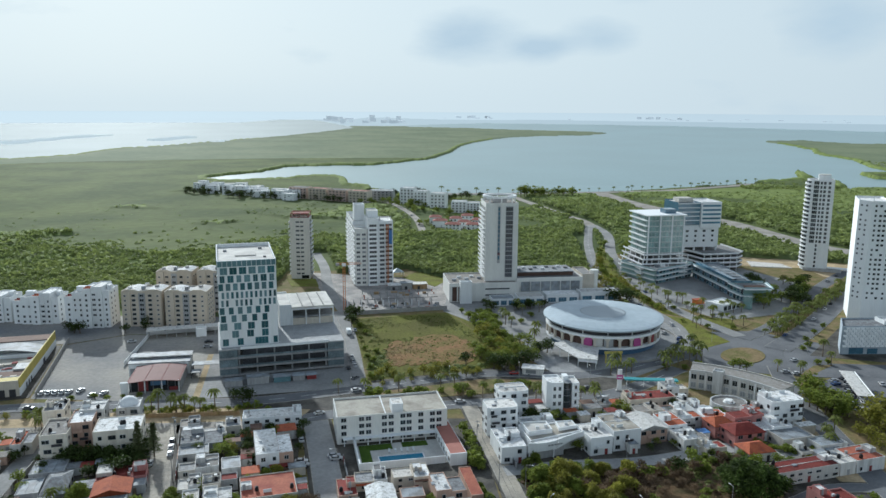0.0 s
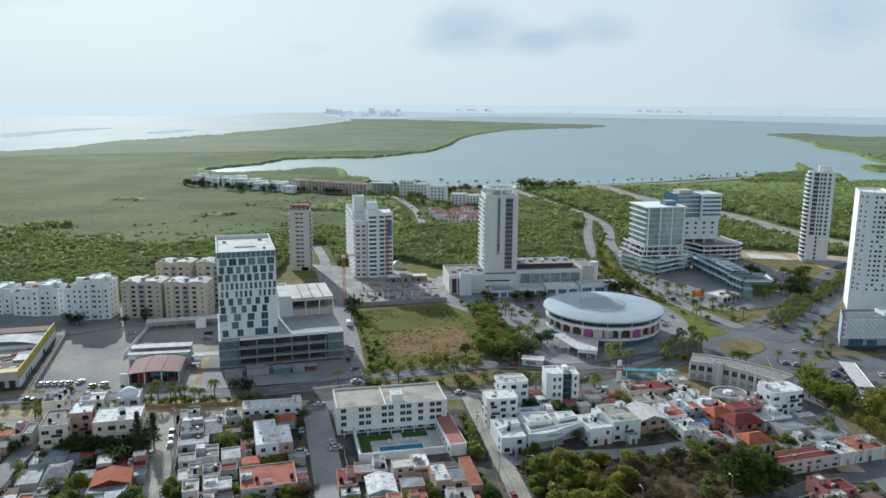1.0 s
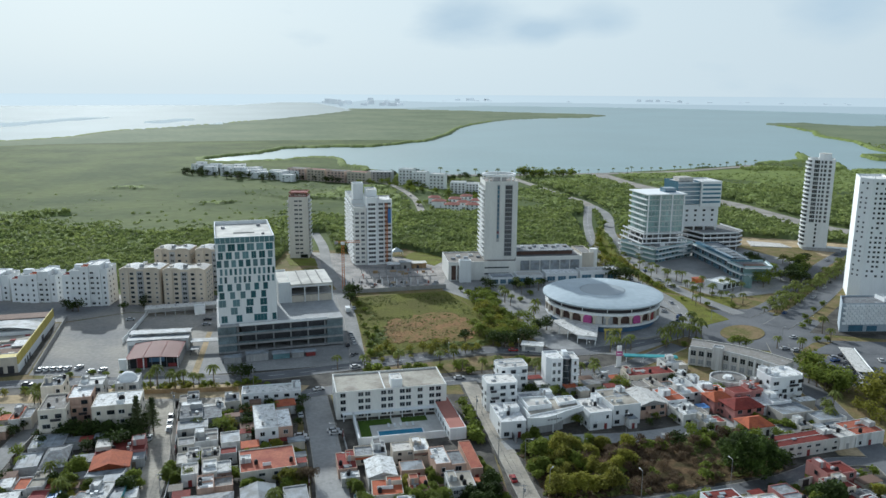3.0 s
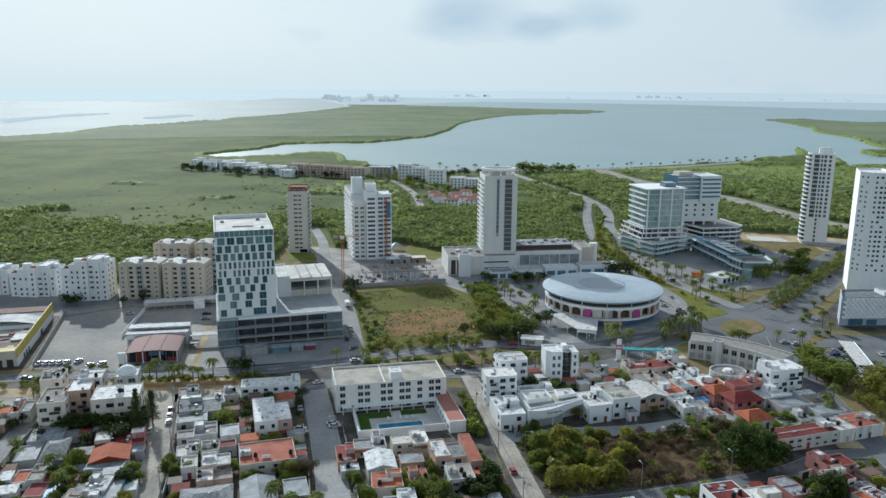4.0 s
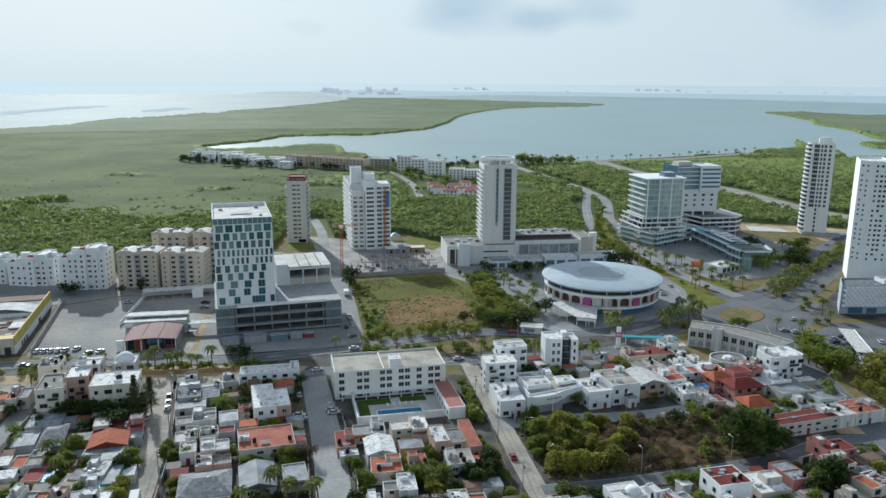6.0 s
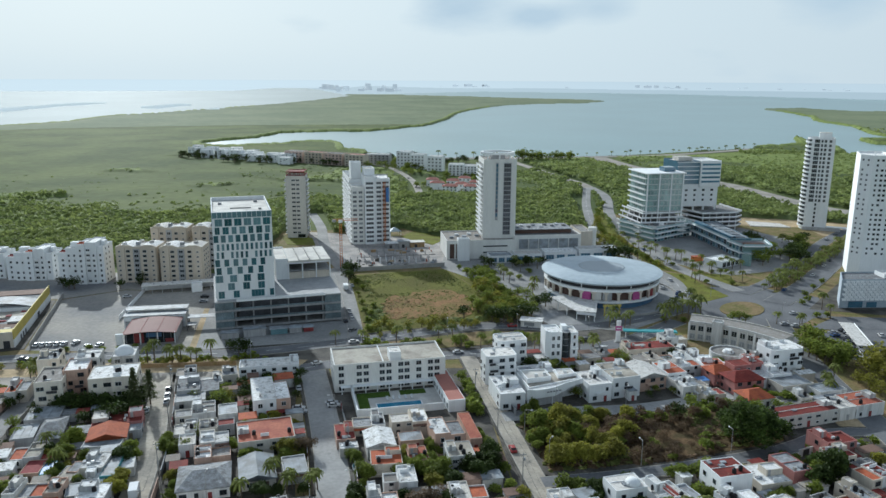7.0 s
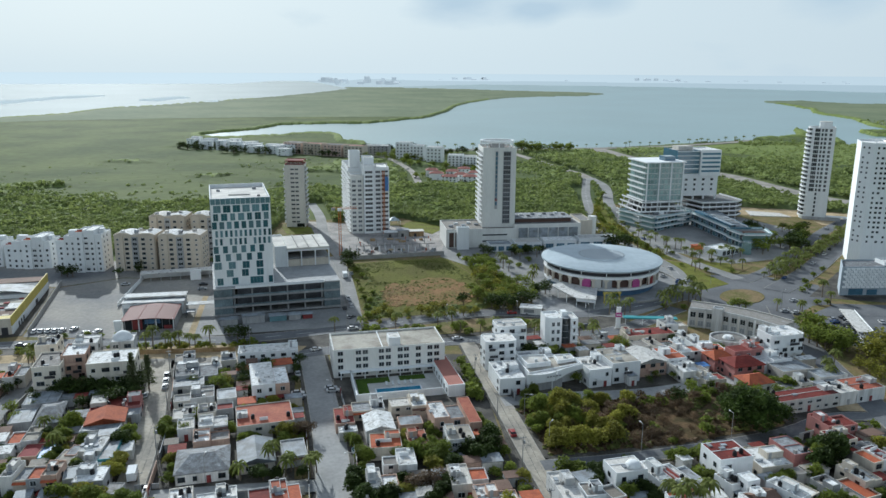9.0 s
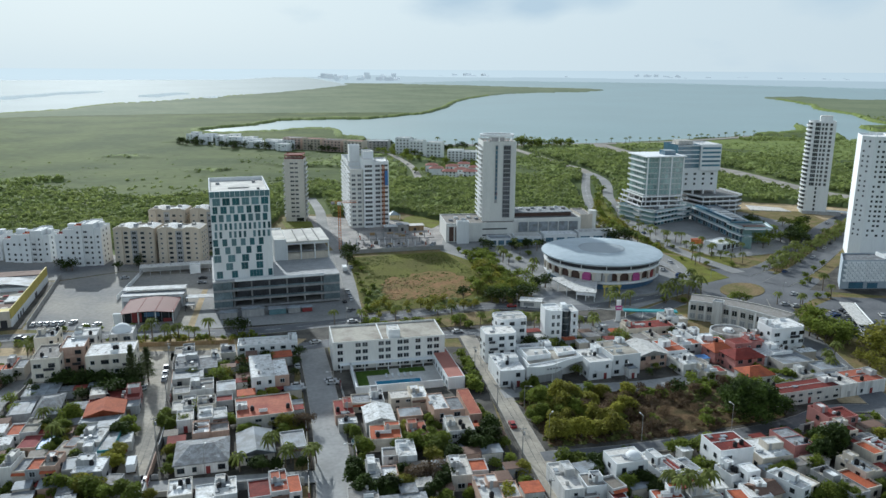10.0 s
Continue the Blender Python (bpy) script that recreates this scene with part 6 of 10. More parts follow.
def scrub_patch(name, poly, n, size, material, label, seed, dens=None):
    """Low tufts strewn over a plot, joined as one mass."""
    rnd = np.random.RandomState(seed)
    xs, ys = [q[0] for q in poly], [q[1] for q in poly]
    x, y = rnd.uniform(min(xs), max(xs), n), rnd.uniform(min(ys), max(ys), n)
    ok = inside(x, y, poly) & (rnd.uniform(0, 1, n) < np.clip((lumps(x, y, 14, seed) - 0.35) * 3.2, 0.05, 1))
    shapes = tuft_shapes()
    vs, fs, n0 = [], [], 0
    for u, w in zip(x[ok], y[ok]):
        v, f = shapes[rnd.randint(5)]
        s, r = rnd.uniform(*size), rnd.uniform(0, 6.3)
        cs, sn = math.cos(r) * s, math.sin(r) * s
        vs.append(np.stack([u + v[:, 0] * cs - v[:, 1] * sn, w + v[:, 0] * sn + v[:, 1] * cs, s * rnd.uniform(0.3, 0.7) * v[:, 2]], 1))
        fs.append(f + n0)
        n0 += len(v)
    me = bpy.data.meshes.new(name)
    me.from_pydata(np.concatenate(vs).tolist(), [], np.concatenate(fs).tolist())
    me.materials.append(material)
    tagged(new(name, me), label, "scrub", "", "stuff")


LOT = [(-55, 400), (-2, 416), (28, 338), (17, 325), (-33, 309)]
DRY = [(-31, 341), (-29.8, 359), (-21, 364), (-11.6, 372), (3, 371), (14.5, 356), (11.7, 336), (1.7, 325), (-8, 330), (-16.8, 328), (-27, 327)]
ragged = random.Random(5)
solo("dry_patch", Geo().prism([(x + ragged.uniform(-1.6, 1.6), y + ragged.uniform(-2.2, 2.2)) for x, y in curve_pts(DRY + [DRY[0]], 2.5)[:-1]], -0.2, 0.27), FIELD_B, "patch of rusty dry grass on an empty lot", "ground", "structure")
scrub_patch("green_scrub", LOT, 9000, (0.25, 0.6), SCRUB_G, "low green weeds on an empty lot", 51)
scrub_patch("rusty_scrub", DRY, 4200, (0.25, 0.65), SCRUB_B, "rusty brown dry weeds on an empty lot", 52)
scrub_patch("green_tufts", DRY, 900, (0.3, 0.8), SCRUB_G, "green weeds among dry grass", 54)
scrub_patch("edge_scrub", [(-54, 398), (-44, 399), (-25, 319), (18, 332), (17, 325), (-33, 309)], 1500, (0.7, 1.7), CANOPY, "taller green scrub along the lot's edge", 53)

# ---- town houses ----

def water_tank(x, y, z):
    key = "tank"
    if key not in MESHES:
        g = Geo().cyl(0, 0, 0, 1.15, 0.58, 0.58, 10).cyl(0, 0, 1.15, 1.4, 0.5, 0.28, 10).cyl(0, 0, 1.4, 1.5, 0.2, 0.2, 8)
        MESHES[key] = g.mesh("water_tank", TANK, smooth=False)
    ob = new("water_tank", MESHES[key])
    ob.matrix_basis = pose(x, y, z)
    return tagged(ob, "black plastic water tank on a flat roof", "water tank", "roof tanks")


def gable(g, w, d, z, rise, over=0.4, hip=False):
    a, b = -over, d + over
    i = w * 0.28 if hip else 0.0
    v = [(-over, a, z), (w + over, a, z), (w + over, b, z), (-over, b, z), (i - over * (not hip), d / 2, z + rise), (w - i + over * (not hip), d / 2, z + rise)]
    v += [(p[0], p[1], p[2] - 0.22) for p in v]
    g.add(v, [(0, 1, 5, 4), (2, 3, 4, 5), (1, 2, 5), (3, 0, 4), (7, 6, 10, 11), (9, 8, 11, 10), (8, 7, 11), (6, 9, 10), (0, 6, 7, 1), (1, 7, 8, 2), (2, 8, 9, 3), (3, 9, 6, 0)])


WORD = {"teal_plaster": "teal", "maroon_paint": "flat maroon roof", "house_plaster": "white", "warm_white_plaster": "warm white", "faded_red_roof": "faded red tiled roof", "white_plaster": "white", "grey_plaster": "grey", "peach_plaster": "peach", "pink_plaster": "dark pink", "cream_plaster": "cream",
        "white_roof_coat": "flat white roof", "grey_roof_coat": "flat grey stained roof", "red_roof_coat": "flat red painted roof", "orange_roof_tile": "orange roof",
        "corrugated_metal": "corrugated metal roof", "blue_sheet": "blue sheet roof", "brown_roof_tile": "brown tiled roof", "turquoise_paint": "turquoise sheet roof", "terracotta_roof_coat": "flat terracotta roof", "stained_screed_roof": "flat stained roof"}


FOOT = []      # plots taken: centre, half sizes, turn


def house(x, y, w, d, h, ang, wall, roof, style):
    c0, s0 = math.cos(radians(ang)), math.sin(radians(ang))
    FOOT.append((x + (w * c0 - d * s0) / 2, y + (w * s0 + d * c0) / 2, w / 2, d / 2, ang))
    rnd = random.Random(int(x * 13 + y * 7))
    st = max(1, round(h / 3.1))
    kind = "apartment house" if style == "apt" else ("house" if st > 1 else "small house")
    t = thing("apartment_house" if style == "apt" else "house", pose(x, y, 0, 0, 0, ang), f"{WORD[wall.name]} {st}-storey {kind} with {WORD[roof.name]}".replace("1-storey", "one-storey").replace("2-storey", "two-storey").replace("3-storey", "three-storey").replace("4-storey", "four-storey"), "apartment building" if style == "apt" else "house", "town houses")
    w, d = max(w, 3), max(d, 4)
    u0, u1, tops = 0.0, w, [(0.0, w, h, 0)]
    if style in ("gable", "hip", "ridge"):
        part("wall", Geo().box(0, 0, 0, w, d, h - 0.6), wall, t)
        g = Geo()
        if style == "ridge":
            # the ridge runs from front to back, over a gabled front wall
            gable(g, d, w, h - 0.6, w * 0.16, 0.35)
            g.v = [(w - v_, u_, z_) for u_, v_, z_ in g.v]
            part("gable_wall", Geo().add([(0.02, 0.02, h - 0.6), (w - 0.02, 0.02, h - 0.6), (w / 2, 0.02, h - 0.62 + w * 0.15), (0.02, 0.2, h - 0.6), (w - 0.02, 0.2, h - 0.6), (w / 2, 0.2, h - 0.62 + w * 0.15)], [(0, 1, 2), (5, 4, 3), (1, 4, 5, 2), (0, 2, 5, 3)]), wall, t)
        else:
            gable(g, w, d, h - 0.6, min(2.0, d * 0.24), 0.4, style == "hip")
        part("roof", g, roof, t)
    else:
        par = 0.14 if style in ("plain", "dome") else 0.3 if roof in (R_METAL, R_BLUE) or style == "range" else rnd.choice((0.14, 0.25, 0.4, 0.55))
        if style == "flat" and 6.0 < w < 19 and roof not in (R_METAL, R_BLUE):
            # two volumes of differing height and depth
            f = rnd.uniform(0.4, 0.62) * w
            low = rnd.choice((0.35, 0.7, 1.2, 2.6 if st > 1 else 0.9))
            cut = rnd.choice((0, 0, rnd.uniform(0.8, 2.2)))
            back = d - rnd.uniform(0.0, d * 0.3)
            (u0, u1), (v0, v1) = ((0.0, f), (f + 0.03, w)) if rnd.random() < 0.5 else ((w - f, w), (0.0, w - f - 0.03))
            block(t, rect(u0, 0, u1, d), 0, h, wall, roof, parapet=par, t=0.2)
            block(t, rect(v0, cut, v1, back), 0, h - low, wall if rnd.random() < 0.65 else rnd.choice((HOUSEW, CREAM, GREYW, PEACH)), rnd.choice((roof, roof, R_WHITE, R_WHITE, R_GREY, R_GREY, R_RED, R_ORANGE)), parapet=min(par, 0.4), t=0.2)
            tops = [(u0, u1, h, 0), (v0, v1, h - low, cut)]
        elif style == "apt" and wall is WHITE:
            # cut corners
            block(t, [(1.1, 0), (w - 1.1, 0), (w, 1.1), (w, d - 1.1), (w - 1.1, d), (1.1, d), (0, d - 1.1), (0, 1.1)], 0, h, wall, roof, parapet=par, t=0.2)
        else:
            block(t, rect(0, 0, w, d), 0, h, wall, roof, parapet=par, t=0.2)
        zr = h - par
        if roof in (R_METAL,):
            for i in range(int(w / 2.1)):
                part("roof_rib", Geo().box(0.4 + i * 2.1, 0.3, zr, 0.55 + i * 2.1, d - 0.3, zr + 0.1), roof, t)
        elif w > 5 and style != "villa":
            e = u1 - u0
            if rnd.random() < 0.7:
                a, b = rnd.uniform(2.2, min(5, e * 0.55)), rnd.uniform(2.4, min(5, d * 0.5))
                px_, py_ = u0 + rnd.choice((0.25, e - a - 0.25)), rnd.uniform(d * 0.3, d - b - 0.2)
                hh = rnd.uniform(1.2, 2.3)
                block(t, [(px_, py_), (px_ + a, py_), (px_ + a, py_ + b), (px_, py_ + b)], zr, zr + hh, wall, R_WHITE if rnd.random() < 0.6 else roof, "roof_room_wall", 0.25, 0.15)
                part("roof_door", Geo().box(px_ + 0.5, py_ - 0.06, zr + 0.02, px_ + 1.3, py_ - 0.01, zr + 1.9), GREYW, t)
            for _ in range(rnd.randint(0, 2)):
                part("cooling_unit", Geo().box(0, 0, 0, 0.9, 0.6, 0.7).box(0.1, -0.04, 0.1, 0.6, 0, 0.6), FRAME, t, "", pose(u0 + rnd.uniform(0.5, max(0.6, e - 1.5)), rnd.uniform(1, d - 1.5), zr + 0.01))
            for _ in range(rnd.randint(0, 1)):
                # patched coat
                a, b = rnd.uniform(1.2, e * 0.5), rnd.uniform(1.5, d * 0.4)
                u, v = u0 + rnd.uniform(0.3, e - a - 0.3), rnd.uniform(0.4, d - b - 0.4)
                part("roof_patch", Geo().prism([(u, v), (u + a, v + 0.2), (u + a - 0.3, v + b), (u + 0.2, v + b - 0.2)], zr, zr + 0.02), rnd.choice((R_GREY, R_WHITE, CONC)), t)
            if rnd.random() < 0.5:
                yy = rnd.uniform(d * 0.35, d * 0.65)
                part("roof_wall", Geo().box(u0 + 0.25, yy, zr, u1 - 0.25, yy + 0.15, h), wall, t)
            for _ in range(rnd.randint(1, 3)):
                k = rnd.randrange(3)
                if ("clutter", k) not in MESHES:
                    MESHES["clutter", k] = (Geo().box(0, 0, 0, 0.7, 0.7, 0.9), Geo().box(0, 0, 0, 2.4, 0.12, 1.0), Geo().box(0, 0, 0, 1.6, 1.0, 0.35))[k].mesh("roof_box", (CONC, WHITE, R_METAL)[k])
                part("roof_box", MESHES["clutter", k], None, t, "", pose(u0 + rnd.uniform(0.4, max(0.5, e - 2.8)), rnd.uniform(0.6, d - 1.6), zr + 0.005, 0, 0, rnd.choice((0, 0, 90)) if k != 1 else 0))
            for _ in range(rnd.randint(0, 2)):
                c, s = math.cos(radians(ang)), math.sin(radians(ang))
                u, v = u0 + rnd.uniform(0.8, e - 0.8), rnd.uniform(0.8, d - 0.8)
                water_tank(x + u * c - v * s, y + u * s + v * c, zr + 0.01)
    if style == "dome":
        # low dome over the front room, with a rim below it
        r = min(w, d) * 0.27
        g, n = Geo(), 16
        rings = [(r * math.cos(radians(a)), r * 0.62 * math.sin(radians(a)) + h - par + 0.3) for a in (0, 18, 36, 54, 72)]
        v = [(w * 0.68 + q * math.cos(math.tau * i / n), d * 0.36 + q * math.sin(math.tau * i / n), z) for q, z in [(r, h - par)] + rings for i in range(n)] + [(w * 0.68, d * 0.36, h - par + 0.3 + r * 0.62)]
        f = [(k * n + i, k * n + (i + 1) % n, (k + 1) * n + (i + 1) % n, (k + 1) * n + i) for k in range(5) for i in range(n)]
        f += [(5 * n + i, 5 * n + (i + 1) % n, 6 * n) for i in range(n)]
        part("dome", g.add(v, f), WHITE, t, "white plastered dome", smooth=True)
    if style == "flat" and rnd.random() < 0.3:
        # tiled eave along the front edge
        z = min(q[2] for q in tops) - 0.5
        a, b, c, _ = rnd.choice(tops)
        part("tiled_eave", Geo().prism([(a, -0.75), (b, -0.75), (b, -0.68), (a, -0.68)], z - 0.45, z - 0.4, 0, [(a, -0.7), (b, -0.7), (b, -0.6), (a, -0.6)]).add([(a, -0.75, z - 0.45), (b, -0.75, z - 0.45), (b, -0.01, z), (a, -0.01, z), (a, -0.01, z - 0.15), (b, -0.01, z - 0.15)], [(0, 1, 2, 3), (4, 5, 1, 0), (0, 3, 4), (1, 5, 2)]), rnd.choice((R_ORANGE, R_RED, R_BROWN)), t)
    # windows and doors, storey by storey
    fh = (h - 0.7) / st
    gl = GLASS
    for k in range(st):
        n = max(1, int(w / (3.3 if style != "villa" else 6)))
        for i in range(n):
            u = w * (i + 0.5) / n + rnd.uniform(-0.3, 0.3)
            if k == 0 and i == n // 2:
                u = min(max(u, u0 + 0.7), u1 - 0.7)
                part("door", Geo().box(u - 0.55, -0.07, 0.05, u + 0.55, -0.01, 2.15), rnd.choice((DARKM, BARK, GREYW, MAROON)), t)
            elif rnd.random() < 0.85:
                wd = rnd.choice((1.0, 1.3, 1.7)) if style != "apt" else rnd.choice((1.2, 1.8, 2.2))
                a, b, top, cy = next((q for q in tops if q[0] <= u <= q[1]), tops[0])
                hw = min(1.3, fh - 1.3)
                if k * fh + 1.1 + hw < top and b - a > wd + 0.5:
                    window(t, min(max(u, a + wd / 2 + 0.2), b - wd / 2 - 0.2), cy - 0.02, k * fh + 0.95, wd, hw, 0, gl, 1 if wd > 1.2 else 0, rnd.choice((FRAME, DARKM, GREYS)))
        for face, xx in () if style == "villa" else (((90, w + 0.02),) if x < 0 else ((-90, -0.02),)):
            for i in range(max(1, int(d / 4.5))):
                if rnd.random() < 0.75 and (len(tops) == 1 or (xx > 1) == (u0 > 0.1)):
                    window(t, xx, d * (i + 0.5) / max(1, int(d / 4.5)), k * fh + 1.0, 1.1, min(1.1, fh - 1.4), face, gl, 0, DARKM)
        if k and rnd.random() < (0.9 if style == "apt" else 0.45):
            for q in range(2 if style == "apt" and w > 9 else 1):
                bw = rnd.uniform(2.2, min(3.6, w * 0.6))
                bw = min(bw, u1 - u0 - 0.4)
                u = u0 + rnd.uniform(0.2, max(0.21, u1 - u0 - bw - 0.2))
                b = part("balcony", Geo().box(u, -1.2, k * fh + 0.02, u + bw, -0.02, k * fh + 0.2), wall, t)
                part("balcony_rail", Geo().box(u, -1.2, k * fh + 0.2, u + bw, -1.1, k * fh + 1.1), wall if rnd.random() < 0.6 else DARKM, b)
    if style == "flat" and w > 6 and rnd.random() < 0.55:
        # lean-to or front yard wall
        if rnd.random() < 0.5:
            u = rnd.uniform(0, w * 0.4)
            part("porch_roof", Geo().box(u, -2.6, 2.5, u + w * 0.55, -0.02, 2.65), rnd.choice((R_METAL, R_RED, R_WHITE)), t)
            for q in (u + 0.15, u + w * 0.55 - 0.3):
                part("porch_post", Geo().box(q, -2.5, 0, q + 0.15, -2.35, 2.5), wall, t)
        else:
            part("yard_wall", Geo().box(0, -3.2, 0, w, -3.05, 1.9).box(0, -3.05, 0, 0.15, -0.02, 1.9), wall, t)
    return t


def outbuilding(x, y, w, d, h, ang, rnd):
    wall = rnd.choice((HOUSEW, HOUSEW, GREYW, CREAM, PEACH))
    roof = rnd.choice((R_METAL, R_GREY, R_GREY, R_WHITE, R_WHITE, R_RED, R_METAL, R_ORANGE, R_BROWN, rnd.choice((R_BLUE, R_GREY, R_BROWN))))
    t = thing("outbuilding", pose(x, y, 0, 0, 0, ang), f"small {WORD[wall.name]} outbuilding with {WORD[roof.name]}", "outbuilding", "yard buildings")
    part("wall", Geo().box(-w / 2, -d / 2, 0, w / 2, d / 2, h), wall, t)
    part("roof", Geo().prism(rect(-w / 2 - 0.2, -d / 2 - 0.2, w / 2 + 0.2, d / 2 + 0.2), h, h + 0.14), roof, t)
    if rnd.random() < 0.4:
        part("door", Geo().box(-0.5, -d / 2 - 0.06, 0.05, 0.5, -d / 2 - 0.01, 2.0), rnd.choice((DARKM, BARK, GREYW, MAROON)), t)


def street_walls(line, off, seed, gap=0.25):
    """Garden walls along a street, in plots of differing height and colour."""
    rnd = random.Random(seed)
    pts = offset_line(curve_pts(line, 5.0), off)
    i = 0
    while i < len(pts) - 1:
        n = rnd.randint(1, 3)
        seg = pts[i:i + n + 1]
        if len(seg) > 1 and rnd.random() > gap:
            wall = rnd.choice((HOUSEW, HOUSEW, CREAM, GREYW, PEACH, CONC))
            h = rnd.uniform(1.4, 2.6)
            x, y = seg[0]
            t = thing("garden_wall", pose(x, y, 0), "plastered garden wall along a side street", "wall", "street walls")
            loc = [(a - x, b - y) for a, b in seg]
            part("wall_run", band(Geo(), loc, -0.1, 0.1, 0, h), wall, t)
            (a0, b0), (a1, b1) = loc[0], loc[1]
            f = math.degrees(math.atan2(b1 - b0, a1 - a0))
            part("gate", Geo().box(-1.2, -0.16, 0.05, 1.2, 0.16, min(h, 2.1)), rnd.choice((DARKM, BARK, MAROON, GREYS)), t, "", pose((a0 + a1) / 2, (b0 + b1) / 2, 0, 0, 0, f))
        i += n


def fill_yards(blocks, streets, seed=40):
    """Outbuildings, walls and garden trees on what is left of the plots."""
    rnd = random.Random(seed)
    for poly, ang in blocks:
        xs, ys = [q[0] for q in poly], [q[1] for q in poly]
        c, s = math.cos(radians(ang)), math.sin(radians(ang))
        for i in range(-38, 38):
            for j in range(-38, 38):
                u, v = i * 4.9 + rnd.uniform(-1.0, 1.0), j * 4.9 + rnd.uniform(-1.0, 1.0)
                cx, cy = (min(xs) + max(xs)) / 2, (min(ys) + max(ys)) / 2
                x, y = cx + u * c - v * s, cy + u * s + v * c
                if not inside(np.array([x]), np.array([y]), poly)[0] or math.hypot(x, y) < 150:
                    continue
                free = 9.0
                for fx, fy, hw, hd, fa in FOOT:
                    k, l = math.cos(radians(fa)), math.sin(radians(fa))
                    du, dv = abs((x - fx) * k + (y - fy) * l) - hw, abs(-(x - fx) * l + (y - fy) * k) - hd
                    free = min(free, max(du, dv))
                for line, half in streets:
                    for p, q in zip(line[:-1], line[1:]):
                        ux, uy = q[0] - p[0], q[1] - p[1]
                        f = min(max(((x - p[0]) * ux + (y - p[1]) * uy) / (ux * ux + uy * uy), 0), 1)
                        free = min(free, math.hypot(x - p[0] - f * ux, y - p[1] - f * uy) - half)
                if free < 1.0:
                    continue
                r = rnd.random()
                if free > 1.7 and r < 0.66:
                    w = min(2 * free - 0.5, rnd.uniform(4, 7.5))
                    outbuilding(x, y, w, min(2 * free - 0.5, rnd.uniform(3.2, 6)), rnd.uniform(2.5, 3.6), ang, rnd)
                    FOOT.append((x, y, w / 2, 2.5, ang))
                elif r < 0.86:
                    plant(rnd.choice(("tree", "dark", "tree", "yellow")), x, y, min(0.75, 0.28 + free * 0.14))
                else:
                    plant("bush", x, y, rnd.uniform(0.7, 1.2))


house(-116.8, 229.1, 14.8, 12, 10.7, 15, WARMW, R_WHITE, "apt")
house(-132.8, 225.9, 8.4, 14, 10.7, 15, WARMW, R_GREY, "apt")
house(-127.3, 233.9, 7.5, 12, 11.6, 15, PEACH, R_WHITE, "apt")
house(-128.0, 243.4, 8.0, 9, 12.1, 15, HOUSEW, R_WHITE, "apt")
house(-117.2, 247.9, 7.8, 9, 11.2, 15, HOUSEW, R_WHITE, "apt")
house(-143.8, 248.2, 7.1, 10, 9.7, 15, WARMW, R_GREY, "apt")
house(-145.9, 231.2, 6.4, 12, 4.9, 15, HOUSEW, R_ORANGE, "flat")
house(-107.5, 210.0, 14.5, 8, 3.7, 17, PINK, R_RED, "plain")
house(-104.5, 200.6, 10.6, 9, 4.1, 17, CREAM, R_ORANGE, "ridge")
house(-108.1, 212.1, 4.5, 6, 4.9, 17, HOUSEW, R_WHITE, "flat")
house(-127.4, 201.4, 6.4, 10.0, 3.4, 17, GREYW, R_METAL, "flat")
house(-119.8, 201.5, 6.5, 14.7, 3.9, 17, GREYW, R_GREY, "hip")
house(-130.2, 214.0, 10.1, 9.6, 3.4, 15, GREYW, R_METAL, "plain")
house(-97.9, 207.9, 6.0, 5.7, 3.0, 16, GREYW, R_METAL, "plain")
house(-104.7, 197.5, 10.7, 6.6, 3.2, 9, HOUSEW, R_METAL, "plain")
house(-98.2, 183.4, 6.0, 9.0, 4.6, 6, HOUSEW, R_WHITE, "plain")
house(-91.5, 180.3, 3.6, 12.5, 4.0, 10, TEALW, R_METAL, "plain")
house(-94.7, 177.3, 5.2, 7.7, 3.4, 14, HOUSEW, R_WHITE, "plain")
house(-121.5, 188.9, 8.8, 9.6, 4.0, 12, HOUSEW, R_STAIN, "flat")
house(-114.5, 183.0, 5.0, 7.5, 3.0, 8, PEACH, MAROON, "plain")
house(-108.9, 182.7, 3.6, 7.2, 2.9, 17, TEALW, R_BLUE, "plain")
house(-110.5, 168.6, 6.4, 8.1, 5.6, 6, HOUSEW, R_WHITE, "flat")
house(-103.2, 167.4, 7.2, 7.5, 6.4, 8, PEACH, R_STAIN, "flat")
house(-95.4, 169.6, 4.0, 6.5, 4.4, 20, HOUSEW, R_METAL, "plain")
house(-92.4, 168.0, 7.4, 7.5, 4.6, 9, GREYW, R_WHITE, "plain")
house(-103.3, 179.2, 4.4, 8.0, 3.2, 1, HOUSEW, R_STAIN, "plain")
house(-102.0, 183.7, 3.0, 5.7, 3.4, 1, PEACH, R_GREY, "plain")
house(-84.0, 165.6, 3.8, 5.2, 3.0, 1, GREYW, R_GREY, "plain")
house(-89.1, 186.2, 4.0, 6.0, 3.0, 17, HOUSEW, R_WHITE, "plain")
# between street_west and street_centre
house(-90.4, 235.3, 13.6, 11, 4.1, 17, GREYW, R_GREY, "flat")
house(-84.6, 216.6, 12.3, 9, 4.1, 17, HOUSEW, R_GREY, "flat")
house(-71.5, 218.6, 5.9, 8, 3.7, 17, HOUSEW, R_METAL, "flat")
house(-81.3, 206.6, 6.7, 8, 3.7, 17, HOUSEW, R_GREY, "flat")
house(-74.1, 207.7, 10.4, 7, 4.1, 17, HOUSEW, R_GREY, "flat")
house(-76.6, 197.5, 4.6, 7, 4.1, 17, HOUSEW, R_WHITE, "flat")
house(-70.4, 197.5, 8.0, 8, 4.9, 17, HOUSEW, R_WHITE, "flat")
